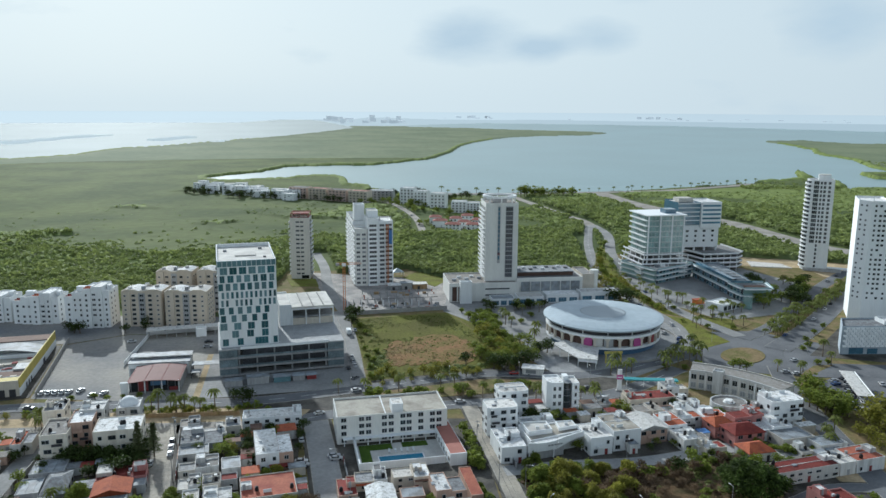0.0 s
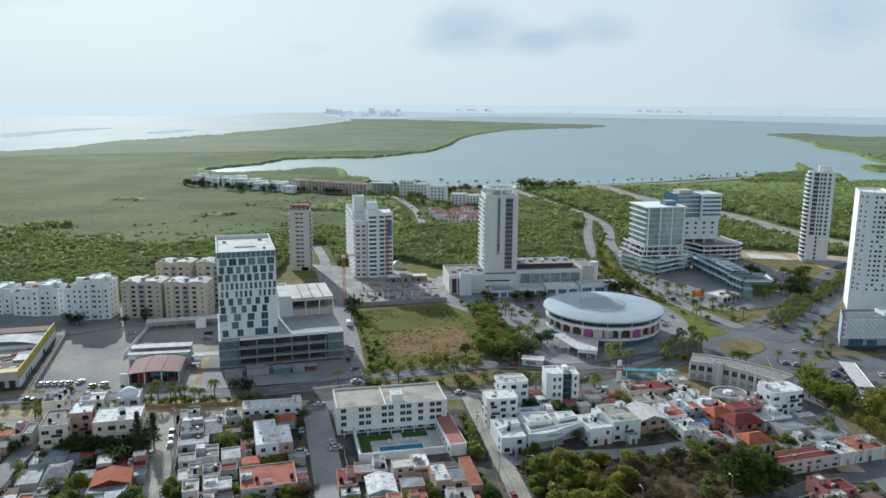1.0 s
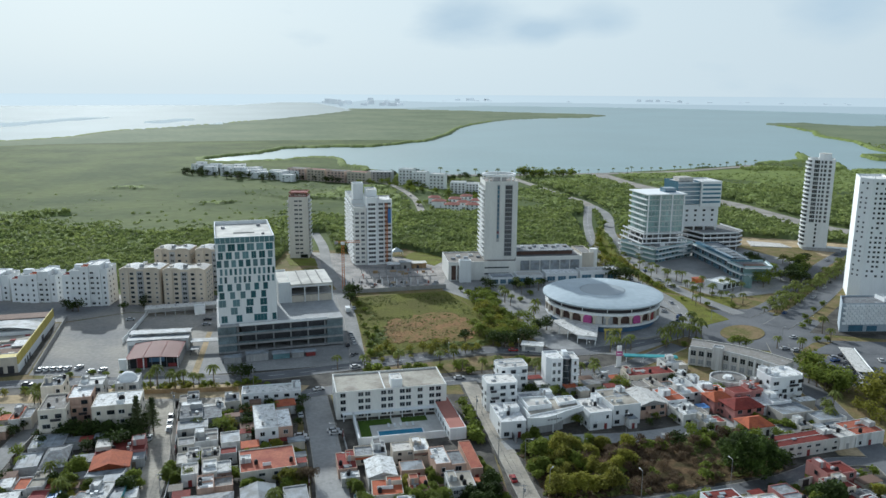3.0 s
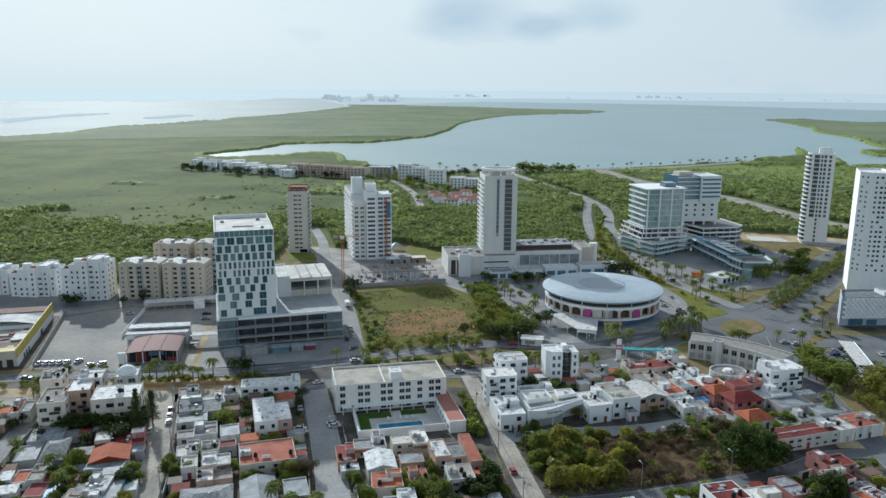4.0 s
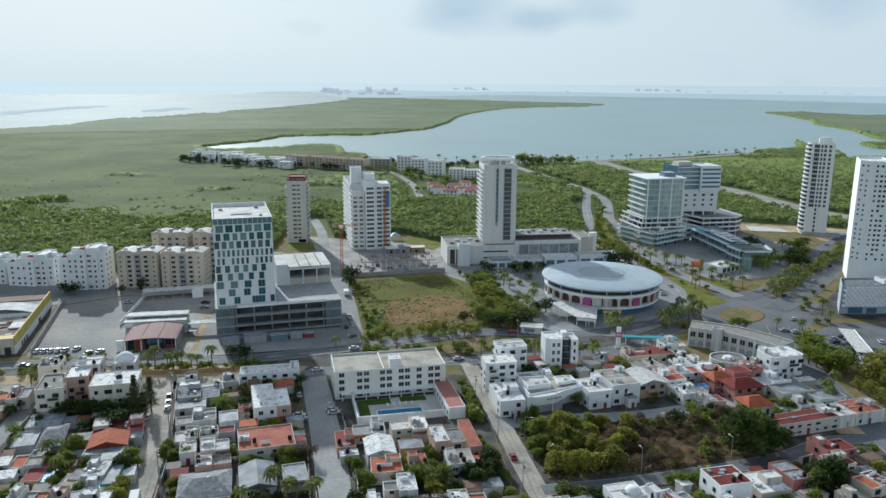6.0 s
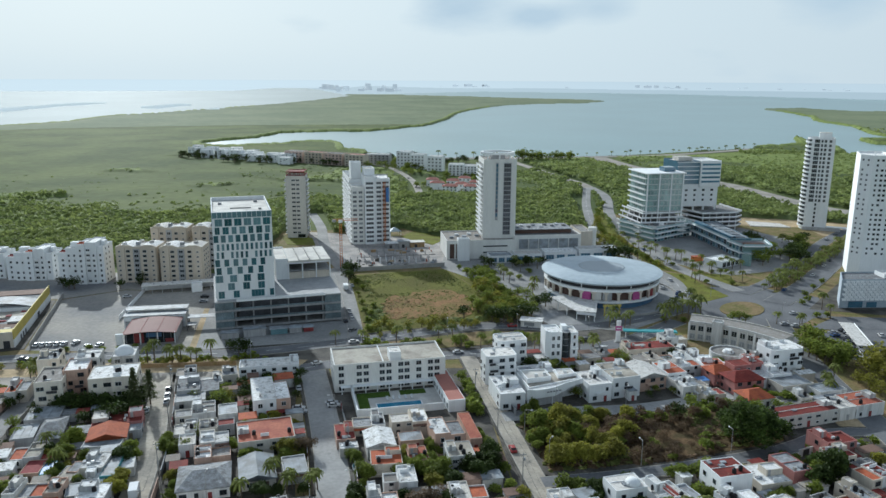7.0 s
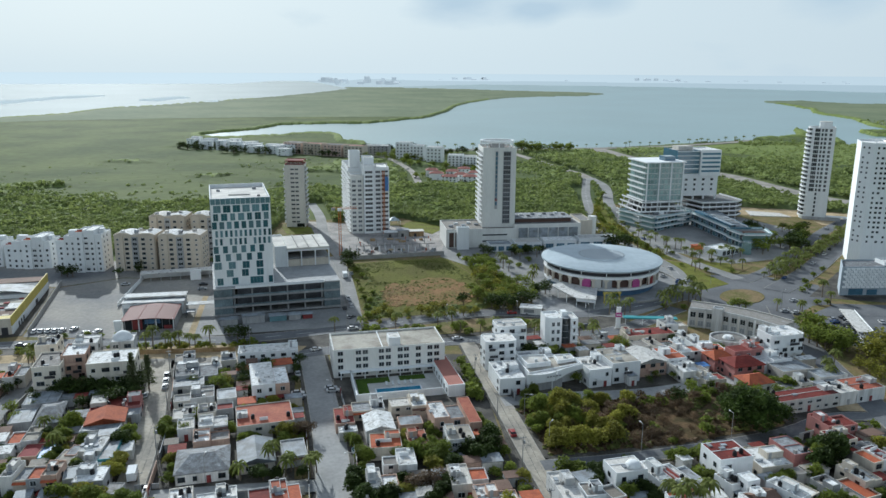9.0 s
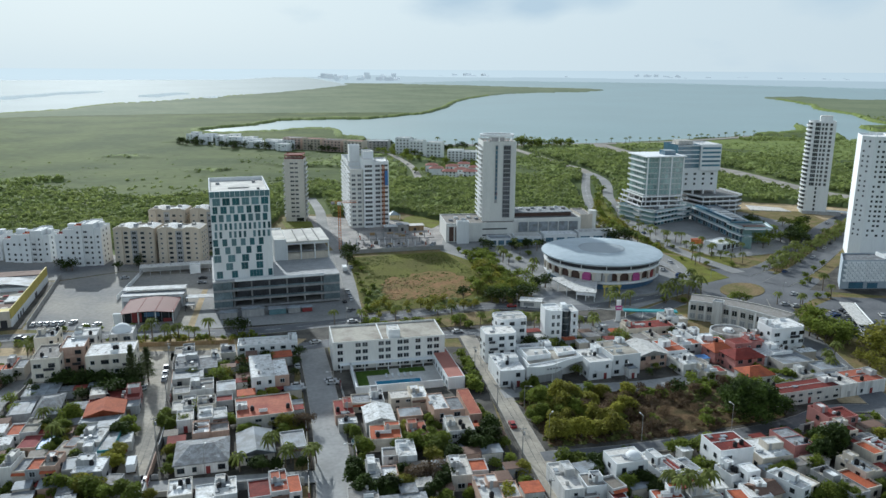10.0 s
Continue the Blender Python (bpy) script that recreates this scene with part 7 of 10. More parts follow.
house(-69.3, 189.1, 9.7, 8, 4.5, 17, PEACH, R_WHITE, "flat")
house(-69.1, 174.2, 13.2, 13, 3.9, 15, HOUSEW, R_GREY, "hip")
house(-64.9, 158.0, 5.5, 8, 4.5, 17, HOUSEW, R_WHITE, "flat")
house(-58.4, 158.0, 9.5, 8, 4.1, 17, HOUSEW, R_WHITE, "flat")
house(-74.5, 253.6, 21.1, 8, 5.3, 12, WHITE, R_WHITE, "flat")
house(-61.5, 222.7, 11.7, 19, 6.6, 17, WHITE, R_WHITE, "flat")
house(-79.3, 249.3, 5.3, 8, 4.1, 17, HOUSEW, R_GREY, "flat")
house(-59.6, 197.8, 16.2, 14, 4.9, 17, HOUSEW, R_TERRA, "range")
house(-54.2, 179.9, 9.2, 13, 3.6, 17, HOUSEW, R_METAL, "ridge")
house(-43.4, 183.4, 6.5, 10, 3.3, 17, HOUSEW, R_METAL, "flat")
house(-45.7, 157.7, 9.2, 10, 5.3, 17, HOUSEW, R_TERRA, "flat")
house(-36.7, 159.6, 3.0, 8, 4.9, 17, HOUSEW, R_ORANGE, "flat")
house(-88.8, 228.3, 9.7, 7, 3.3, 17, HOUSEW, R_METAL, "flat")
# east of street_centre
house(-32.2, 203.1, 5.6, 10.5, 3.4, 13, PEACH, R_RED, "plain")
house(-30.6, 198.6, 5.4, 3.6, 2.9, 13, HOUSEW, R_WHITE, "plain")
house(-22.6, 197.8, 8.1, 10.4, 4.5, 13, HOUSEW, R_WHITE, "ridge")
house(-20.6, 187.8, 8.7, 8.6, 3.9, 8, CREAM, R_ORANGE, "plain")
house(-10.2, 191.0, 5.6, 8.0, 3.6, 12, PEACH, R_TERRA, "plain")
house(-3.4, 200.7, 9.2, 10.9, 6.7, 14, PEACH, R_WHITE, "flat")
house(-16.4, 211.0, 11.3, 9.0, 4.8, 13, CREAM, R_WHITE, "flat")
house(0.6, 189.8, 7.5, 8.4, 5.5, 11, HOUSEW, R_STAIN, "plain")
house(-18.9, 166.4, 7.7, 9.4, 4.8, 11, HOUSEW, R_WHITE, "flat")
house(-16.0, 176.8, 8.7, 9.1, 4.7, 10, HOUSEW, R_WHITE, "flat")
house(1.6, 168.5, 9.6, 10.0, 4.5, 9, HOUSEW, R_WHITE, "flat")
house(8.4, 155.6, 10.0, 11.4, 5.7, 10, PEACH, R_WHITE, "flat")
house(6.9, 203.0, 3.6, 18.0, 4.2, 12, PEACH, R_TERRA, "plain")
house(-28.4, 211.6, 9.8, 8.6, 3.6, 11, HOUSEW, R_GREY, "flat")
house(-13.6, 203.0, 7.1, 5.9, 3.2, 12, PEACH, R_METAL, "plain")
house(-22.8, 158.6, 7.3, 5.8, 3.6, 10, HOUSEW, R_GREY, "plain")
# east of the diagonal street, low row
house(28.2, 161.8, 5.1, 13, 4.9, 12, HOUSEW, R_WHITE, "flat")
house(31.6, 161.7, 5.2, 7, 3, 12, HOUSEW, R_GREY, "flat")
house(42.4, 171.0, 8.8, 7.2, 6.6, 16, WHITE, R_WHITE, "dome")
house(54.0, 169.6, 7.5, 11.9, 4.4, 22, WHITE, R_WHITE, "flat")
house(59.1, 172.7, 7.2, 8.6, 3.6, 23, WHITE, R_WHITE, "flat")
house(70.6, 169.5, 7.0, 6.0, 4.6, 24, WHITE, R_GREY, "flat")
house(64.6, 165.3, 4.1, 5.1, 3.4, 8, HOUSEW, R_WHITE, "plain")
house(74.0, 168.4, 3.7, 3.4, 6.2, 18, WHITE, R_WHITE, "plain")
house(68.0, 160.1, 9.5, 6.3, 4.2, 7, WHITE, R_WHITE, "flat")
house(74.9, 161.3, 6.4, 6.1, 4.4, 23, CREAM, R_BROWN, "gable")
house(84.3, 162.0, 7.5, 9.5, 5.6, 33, WHITE, R_WHITE, "flat")
house(39.9, 162.9, 4.0, 5.9, 4.6, 23, HOUSEW, R_GREY, "flat")
house(34.0, 164.2, 5.1, 6.1, 4.4, 12, WHITE, R_GREY, "flat")
house(49.7, 160.6, 7.1, 4.2, 3.4, 9, WHITE, R_ORANGE, "plain")
house(39.8, 160.5, 3.6, 2.7, 3.4, 16, HOUSEW, R_RED, "plain")
house(58.4, 161.1, 7.9, 3.2, 3.2, 11, HOUSEW, R_STAIN, "plain")
house(70.3, 177.0, 9.6, 9.1, 7.2, 14, WHITE, R_RED, "plain")
house(81.9, 178.6, 9.2, 10.4, 4.2, 14, CREAM, R_WHITE, "plain")
house(92.6, 184.0, 6.0, 10, 5.0, 17, PINK, R_GREY, "flat")
house(107.5, 191.4, 7.0, 6.5, 5.2, 17, CREAM, R_RED, "plain")
house(108.6, 198.6, 10.4, 8.4, 6.2, 17, PINK, R_RED, "flat")
house(104.4, 171.0, 7.2, 9, 4.9, 22, CREAM, R_WHITE, "flat")
house(96.9, 162.1, 11.3, 13, 4.1, 22, GREYW, R_GREY, "flat")
house(112.5, 184.6, 7.3, 8, 3.7, 22, GREYW, R_GREY, "flat")
house(111.0, 179.4, 7.6, 7, 5.7, 22, HOUSEW, R_RED, "flat")
house(102.8, 217.6, 23.6, 7.0, 4.7, 18, HOUSEW, R_RED, "plain")
house(125.6, 225.0, 6.2, 8.5, 4.6, 18, HOUSEW, R_WHITE, "plain")
house(131.9, 227.0, 11.5, 9.5, 4.6, 18, HOUSEW, R_TERRA, "plain")
# wing group in the middle
house(-96.2, 251.1, 6.8, 8, 3.7, 17, GREYW, R_GREY, "flat")
house(-86.4, 244.1, 8.6, 8, 3, 17, HOUSEW, R_WHITE, "flat")
house(-79.1, 251.0, 4.6, 6, 2.6, 17, CREAM, R_RED, "flat")
house(13.8, 251.5, 11.4, 9, 10.9, 12, WHITE, R_WHITE, "apt")
house(18.8, 264.9, 11.4, 9, 11.9, 12, WHITE, R_WHITE, "apt")
house(70.3, 278.1, 19.8, 8, 4.1, 12, CREAM, R_RED, "plain")
house(87.8, 289.8, 10.1, 7, 4.9, 14, HOUSEW, R_WHITE, "flat")
house(17.4, 230.9, 8.6, 15.5, 6.0, 11, WHITE, R_WHITE, "plain")
house(47.9, 237.6, 8.2, 12, 6.5, 16, WHITE, R_WHITE, "plain")
house(56.4, 241.2, 10.4, 14, 7.5, 16, WHITE, R_STAIN, "plain")
house(26.0, 252.6, 13.0, 7, 4.5, 12, WHITE, R_WHITE, "plain")
house(66.8, 247.0, 10.7, 13, 5.7, 16, PEACH, R_WHITE, "ridge")
house(77.9, 250.6, 7.4, 11, 5.6, 16, WHITE, R_ORANGE, "plain")
house(71.3, 265.4, 9.8, 8, 4.5, 16, HOUSEW, R_GREY, "flat")
house(84.8, 257.2, 9.3, 9, 5.3, 16, HOUSEW, R_WHITE, "flat")
house(93.8, 260.6, 8.5, 6.5, 5.0, 8, WHITE, R_ORANGE, "plain")
house(81.6, 267.4, 8.6, 7.0, 4.2, 14, WHITE, R_WHITE, "flat")
house(92.4, 268.6, 7.6, 6.6, 4.6, 12, WHITE, R_GREY, "flat")
house(90.0, 277.6, 8.0, 6.0, 3.8, 10, HOUSEW, R_WHITE, "flat")
house(80.5, 241.4, 11.2, 9, 4.5, 16, HOUSEW, R_WHITE, "flat")
house(86.8, 237.3, 8.9, 8, 3.3, 16, CREAM, R_WHITE, "flat")
house(99.1, 244.6, 11.9, 9, 5.7, 16, PINK, R_RED, "hip")
house(94.9, 252.5, 7.9, 8, 5.3, 16, PINK, R_ORANGE, "hip")
house(102.9, 255.5, 12.1, 6, 7, 16, PINK, R_RED, "flat")
house(111.6, 263.2, 7.0, 6.0, 6.3, 20, HOUSEW, R_ORANGE, "plain")
house(118.6, 261.1, 13.9, 10, 10.4, 16, WHITE, R_WHITE, "apt")
house(109.5, 250.3, 14.0, 9, 4.9, 16, WHITE, R_WHITE, "flat")
house(115.3, 243.4, 12.8, 9, 4.1, 16, HOUSEW, R_METAL, "flat")
house(99.9, 233.4, 9.6, 8, 4.1, 16, HOUSEW, R_ORANGE, "hip")
house(112.1, 234.0, 10.8, 6, 3.3, 16, HOUSEW, R_GREY, "flat")
house(126.4, 239.8, 11.0, 7, 3.7, 16, HOUSEW, R_METAL, "flat")
house(58.4, 274.8, 10.2, 8, 3.3, 12, GREYW, R_GREY, "flat")

FOOT += [(-17, 236, 24, 26, 13), (62, 214, 48, 22, 12), (40, 250, 16, 10, 12), (118, 290, 22, 13, -40)]
fill_yards([([(-160, 140), (-74, 140), (-106, 252), (-156, 242)], 17), ([(-70, 140), (-26, 140), (-53, 256), (-98, 250)], 17), ([(-22, 140), (26, 140), (10, 262), (-40, 262)], 12),
            ([(32, 140), (134, 140), (134, 212), (100, 203), (48, 187), (30, 182)], 20), ([(14, 236), (66, 240), (100, 250), (134, 214), (132, 262), (100, 270), (66, 282), (10, 276)], 15)],
           [([(-70, 120), (-84, 190), (-92, 220), (-104, 258)], 5.2), ([(-18, 120), (-32, 192), (-41.5, 232), (-50, 264)], 6.2), ([(36, 130), (25, 184), (18, 224), (8, 280)], 5), ([(26, 186), (48, 190), (74, 197), (100, 206), (120, 217), (140, 217)], 5),
            ([(18, 226), (39, 230.5), (66, 234), (100, 246)], 5), ([(-80, 168), (-55, 172), (-33, 175)], 4.2), ([(-132, 150), (-139, 218), (-143, 251)], 4.5), ([(134, 120), (136, 200), (138, 246), (140, 270)], 6)])
street_walls([(-72, 130), (-84, 190), (-92, 220), (-101, 248)], -5.3, 1)
street_walls([(-72, 130), (-84, 190), (-92, 220), (-101, 248)], 5.3, 2)
street_walls([(-20, 130), (-32, 192), (-41.5, 232)], -6.4, 3)
street_walls([(-20, 130), (-32, 192), (-41.5, 232)], 6.4, 4, 0.5)
street_walls([(34, 140), (25, 184), (18, 222)], 5.0, 5)
street_walls([(18, 226), (15, 240), (11, 262), (9, 274)], -4.4, 6, 0.0)
street_walls([(40, 188.5), (74, 197), (100, 206), (118, 215)], -5.0, 7)
street_walls([(-78, 168), (-55, 172), (-36, 175)], 4.2, 8)
street_walls([(-78, 168), (-55, 172), (-36, 175)], -4.2, 9)
street_walls([(-133, 160), (-139, 218), (-142, 240)], -4.6, 10)


# ---- other buildings ----
def four_storey():
    """White four-storey block with courtyard, pool and a red-roofed wing."""
    t = thing("courtyard_block", pose(-38.9, 244.2, 0, 0, 0, 13.0), "white four-storey block with flat stained roof", "apartment building")
    block(t, rect(0, 0, 39.2, 17.5), 0, 10.3, CREAMW, R_STAIN, parapet=0.6)
    block(t, rect(19.5, 1.5, 23.5, 7), 9.7, 12.9, WHITE, R_WHITE, "stair_head", 0.2)
    part("roof_wall", Geo().box(17, 0.4, 9.7, 17.3, 16.9, 10.2), WHITE, t)
    for k in range(4):
        z = 0.7 + 2.5 * k
        for x in (2.4, 8.6, 11.0, 16.6, 19.0, 23.2, 25.4, 29.6, 33.8, 36.2):
            window(t, x, -0.02, z, 1.75, 1.45, 0, GLASS)
        for y in (3, 7, 11, 14.5):
            window(t, -0.02, y, z, 1.3, 1.2, -90, GLASS)
            window(t, 39.22, y, z, 1.3, 1.2, 90, GLASS)
    part("ground_gallery", Geo().box(2, -2.2, 2.4, 36, -0.02, 2.6), WHITE, t)
    for i in range(9):
        part("gallery_post", Geo().box(2.2 + i * 4.1, -2.1, 0, 2.5 + i * 4.1, -1.8, 2.4), WHITE, t)
    w = thing("red_roof_wing", pose(0.6, 229.5, 0, 0, 0, 14), "low white wing with pale red roof", "building")
    block(w, rect(0, 0, 5.6, 27), 0, 4.2, WHITE, R_PALER, parapet=0.35)
    for i in range(7):
        window(w, -0.02, 2 + i * 3.6, 1, 1.6, 1.6, -90, GLASS)
    c = thing("courtyard_wall", pose(-38.9, 244.2, 0, 0, 0, 13.0), "white wall round a hotel courtyard", "wall")
    for x0, y0, x1, y1 in ((5.5, -20.5, 6, 0), (5.5, -20.8, 34, -20.5)):
        part("wall_run", Geo().box(x0, y0, 0, x1, y1, 2.6), WHITE, c)
    for nm, pts, mt, lab, cat, zz in (("courtyard_paving", rect(6, -20.5, 36, -2.3), PAVEW, "pale paved courtyard", "pavement", 0.10),
                                      ("courtyard_lawn", rect(7, -7, 18.5, -2.6), COURTG, "clipped green courtyard lawn, darkened for building shade", "lawn", 0.16),
                                      ("courtyard_lawn", rect(7, -19, 10.6, -7), COURTG, "clipped green courtyard lawn, darkened for building shade", "lawn", 0.165),
                                      ("courtyard_lawn", rect(22, -6.5, 31, -2.6), COURTG, "clipped green courtyard lawn, darkened for building shade", "lawn", 0.16)):
        solo(nm, Geo().prism(pts, -0.1, zz), mt, lab, cat, "structure", "", pose(-38.9, 244.2, 0, 0, 0, 13.0))
    p = thing("swimming_pool", pose(-38.9, 244.2, 0, 0, 0, 13.0), "long blue swimming pool with pale rim", "pool")
    part("pool_rim", Geo().box(12.6, -16.6, 0, 28.2, -11.9, 0.22), WHITE, p)
    part("pool_water", Geo().box(13, -16.2, 0.05, 27.8, -12.3, 0.24), POOL, p)
    lounger = None
    for i in range(5):
        m = pose(-38.9, 244.2, 0, 0, 0, 13.0) @ pose(17 + i * 2.1, -9.4, 0.1)
        if lounger is None:
            lounger = thing("sun_lounger", m, "white sun lounger beside the pool", "sun lounger", "poolside loungers")
            part("mattress", Geo().box(-0.35, -0.9, 0.3, 0.35, 0.5, 0.42), FRAME, lounger)
            part("backrest", Geo().prism(rect(-0.35, 0.5, 0.35, 0.6), 0.35, 0.95, 0, rect(-0.35, 0.95, 0.35, 1.05)), FRAME, lounger)
            for sx in (-0.3, 0.3):
                for sy in (-0.8, 0.4):
                    part("leg", Geo().box(sx - 0.03, sy - 0.03, 0, sx + 0.03, sy + 0.03, 0.3), DARKM, lounger)
        else:
            copy_thing(lounger, m)


R_PALER = mat("faded_red_roof", (0.38, 0.165, 0.13), var=0.1, scale=0.15)
four_storey()


def curved_block():
    """Crescent-shaped grey-white building."""
    t = thing("crescent_building", None, "long weathered white crescent building with gallery openings", "building")
    line = curve_pts([(101, 302), (110, 298), (120.5, 290), (128.5, 279.5)], 3.0)
    a, b = offset_line(line, 0), offset_line(line, 11)
    n = len(line)
    g = Geo()
    ring = a + b[::-1]
    g.prism(ring, 0, 7.6)
    part("wall", g, HOUSEW, t)
    part("roof_edge", band(Geo(), line, -0.15, 0.35, 7.6, 8.4), HOUSEW, t)
    part("roof_edge", band(Geo(), line, 10.6, 11.1, 7.6, 8.2), HOUSEW, t)
    part("roof", Geo().prism(offset_line(line, 0.4) + offset_line(line, 10.5)[::-1], 7.5, 7.75), R_GREY, t)
    for i in range(n - 1):
        (x0, y0), (x1, y1) = a[i], a[i + 1]
        f = math.degrees(math.atan2(y1 - y0, x1 - x0))
        for z in (0.8, 4.4):
            window(t, (x0 + x1) / 2, (y0 + y1) / 2, z, 2.0, 2.2, f, GLASS if z > 2 else GREYG, 1)
        part("pilaster", Geo().box(-0.3, -0.35, 0, 0.3, 0.2, 7.6), HOUSEW, t, "", pose(x0, y0, 0, 0, 0, f))
    block(t, [(108.5, 296.5), (112, 294.5), (114, 298), (110.5, 300)], 0, 9.8, HOUSEW, R_WHITE, "stair_tower")


curved_block()


def drum_hall():
    """Low round hall with a flat stained roof and small roof lights."""
    t = thing("drum_hall", pose(108.6, 277.4, 0), "low round weathered hall with flat grey roof", "building")
    ring = [(7.0 * math.cos(a), 6.4 * math.sin(a)) for a in np.linspace(0, math.tau, 28, endpoint=False)]
    part("roof", Geo().prism(Geo().tray(ring, 0, 4.4, 0.35, 0.5), 3.7, 3.9), R_GREY, t)
    g = Geo()
    g.tray(ring, 0, 4.4, 0.35, 0.5)
    part("wall", g, HOUSEW, t)
    part("roof_light", Geo().cyl(0, 0, 3.9, 4.9, 2.2, 1.6, n=16), R_WHITE, t)
    for i in range(6):
        a = radians(190 + 32 * i)
        window(t, 7.02 * math.cos(a), 6.42 * math.sin(a), 1.2, 1.5, 1.5, math.degrees(a) + 90, GLASS, 1)


drum_hall()


def sales_hall():
    """Red-brown roofed hall with white roofs behind, on the car park."""
    t = thing("sales_hall", pose(-131.5, 288.5, 0, 0, 0, 11), "open hall with curved brown-red roof and dark glass front", "hall")
    g = Geo()
    vault(g, 21, 21, 4.8, 0.8)
    part("curved_roof", g, R_DARK, t)
    part("front_glass", Geo().box(0.6, 2.4, 0, 20.4, 2.6, 4.6), GLASS, t)
    for x in (0.3, 7, 13.7, 20.4):
        part("post", Geo().cyl(x, 0.6, 0, 5.0, 0.22, n=8), WHITE, t)
        part("roof_seam", Geo().box(x - 0.06, 0, 4.8 + 0.8 * math.sin(math.pi * min(max(x / 21, 0.001), 0.999)), x + 0.06, 20.9, 4.92 + 0.8 * math.sin(math.pi * min(max(x / 21, 0.001), 0.999))), MAROON, t)
    part("red_panel", Geo().box(4, 2.2, 0.4, 8, 2.38, 4.4), MAROON, t)
    part("blue_panel", Geo().box(9, 2.2, 2.6, 15, 2.38, 4.4), BLUEW, t)
    part("side_wall", Geo().box(0.2, 2.6, 0, 0.5, 20.5, 4.6), WHITE, t)
    # grey in place of white: this side's shadow is put into its colour
    part("side_wall", Geo().box(20.5, 2.6, 0, 20.8, 20.5, 4.6), GREYW, t)
    part("pylon", Geo().prism(rect(-1.6, -1.6, 0.6, -0.6), 0, 5.6, 0, rect(-2.0, -1.7, 0.9, -0.5)), WHITE, t, "white flared pylon")
    for i in range(7):
        part("front_post", Geo().box(1.2 + i * 2.9, 2.15, 0, 1.35 + i * 2.9, 2.3, 4.6), GREYS, t)
    part("red_panel", Geo().box(16.4, 2.05, 0.2, 19.6, 2.12, 1.7), MAROON, t)
    b = thing("storage_shed", pose(-131.5, 288.5, 0, 0, 0, 11), "long sheds with pale metal roofs", "shed")
    part("shed_roof", Geo().box(-4, 21.5, 5.6, 22, 27, 5.9).box(-4, 27.2, 6.6, 22, 33, 6.9), R_METAL, b)
    part("shed_wall", Geo().box(-3.6, 21.7, 0, 21.6, 32.6, 5.5), WHITE, b)
    for i in range(6):
        part("shed_gate", Geo().box(-3 + i * 4.1, 21.55, 0, 0.2 + i * 4.1, 21.68, 3.6), GREYG, b)
    s = thing("yard_canopy", pose(-131.5, 288.5, 0, 0, 0, 11), "low canopies with pale roofs beside the hall", "canopy")
    for x0, y0, x1, y1, z in ((22.5, 20, 37, 25, 4.2), (23.0, 14.5, 27, 19, 2.6)):
        part("canopy_roof", Geo().box(x0, y0, z, x1, y1, z + 0.2), R_METAL, s)
        for q in ((x0 + 0.2, y0 + 0.2), (x1 - 0.4, y0 + 0.2), (x0 + 0.2, y1 - 0.4), (x1 - 0.4, y1 - 0.4)):
            part("post", Geo().box(q[0], q[1], 0, q[0] + 0.2, q[1] + 0.2, z), DARKM, s)
    c = thing("long_carport", pose(-153, 362.5, 0, 0, 0, 17), "long low carport with white roof", "carport")
    part("roof", Geo().box(0, 0, 3.8, 38, 7, 4.1), R_WHITE, c)
    part("back_wall", Geo().box(0, 6.6, 0, 38, 6.9, 3.8), WHITE, c)
    for i in range(9):
        part("post", Geo().box(0.2 + i * 4.7, 0.2, 0, 0.4 + i * 4.7, 0.4, 3.8), WHITE, c)
    block(c, rect(24, -3, 29, 1), 0, 4.6, WHITE, R_WHITE, "booth_wall", 0.3)
    solo("yard_fence", Geo().box(-0.1, 0, 0, 0.1, 46, 2.2), WHITE, "long white boundary wall of the car park", "wall", "", "", pose(-147, 322, 0, 0, 0, 8))


sales_hall()


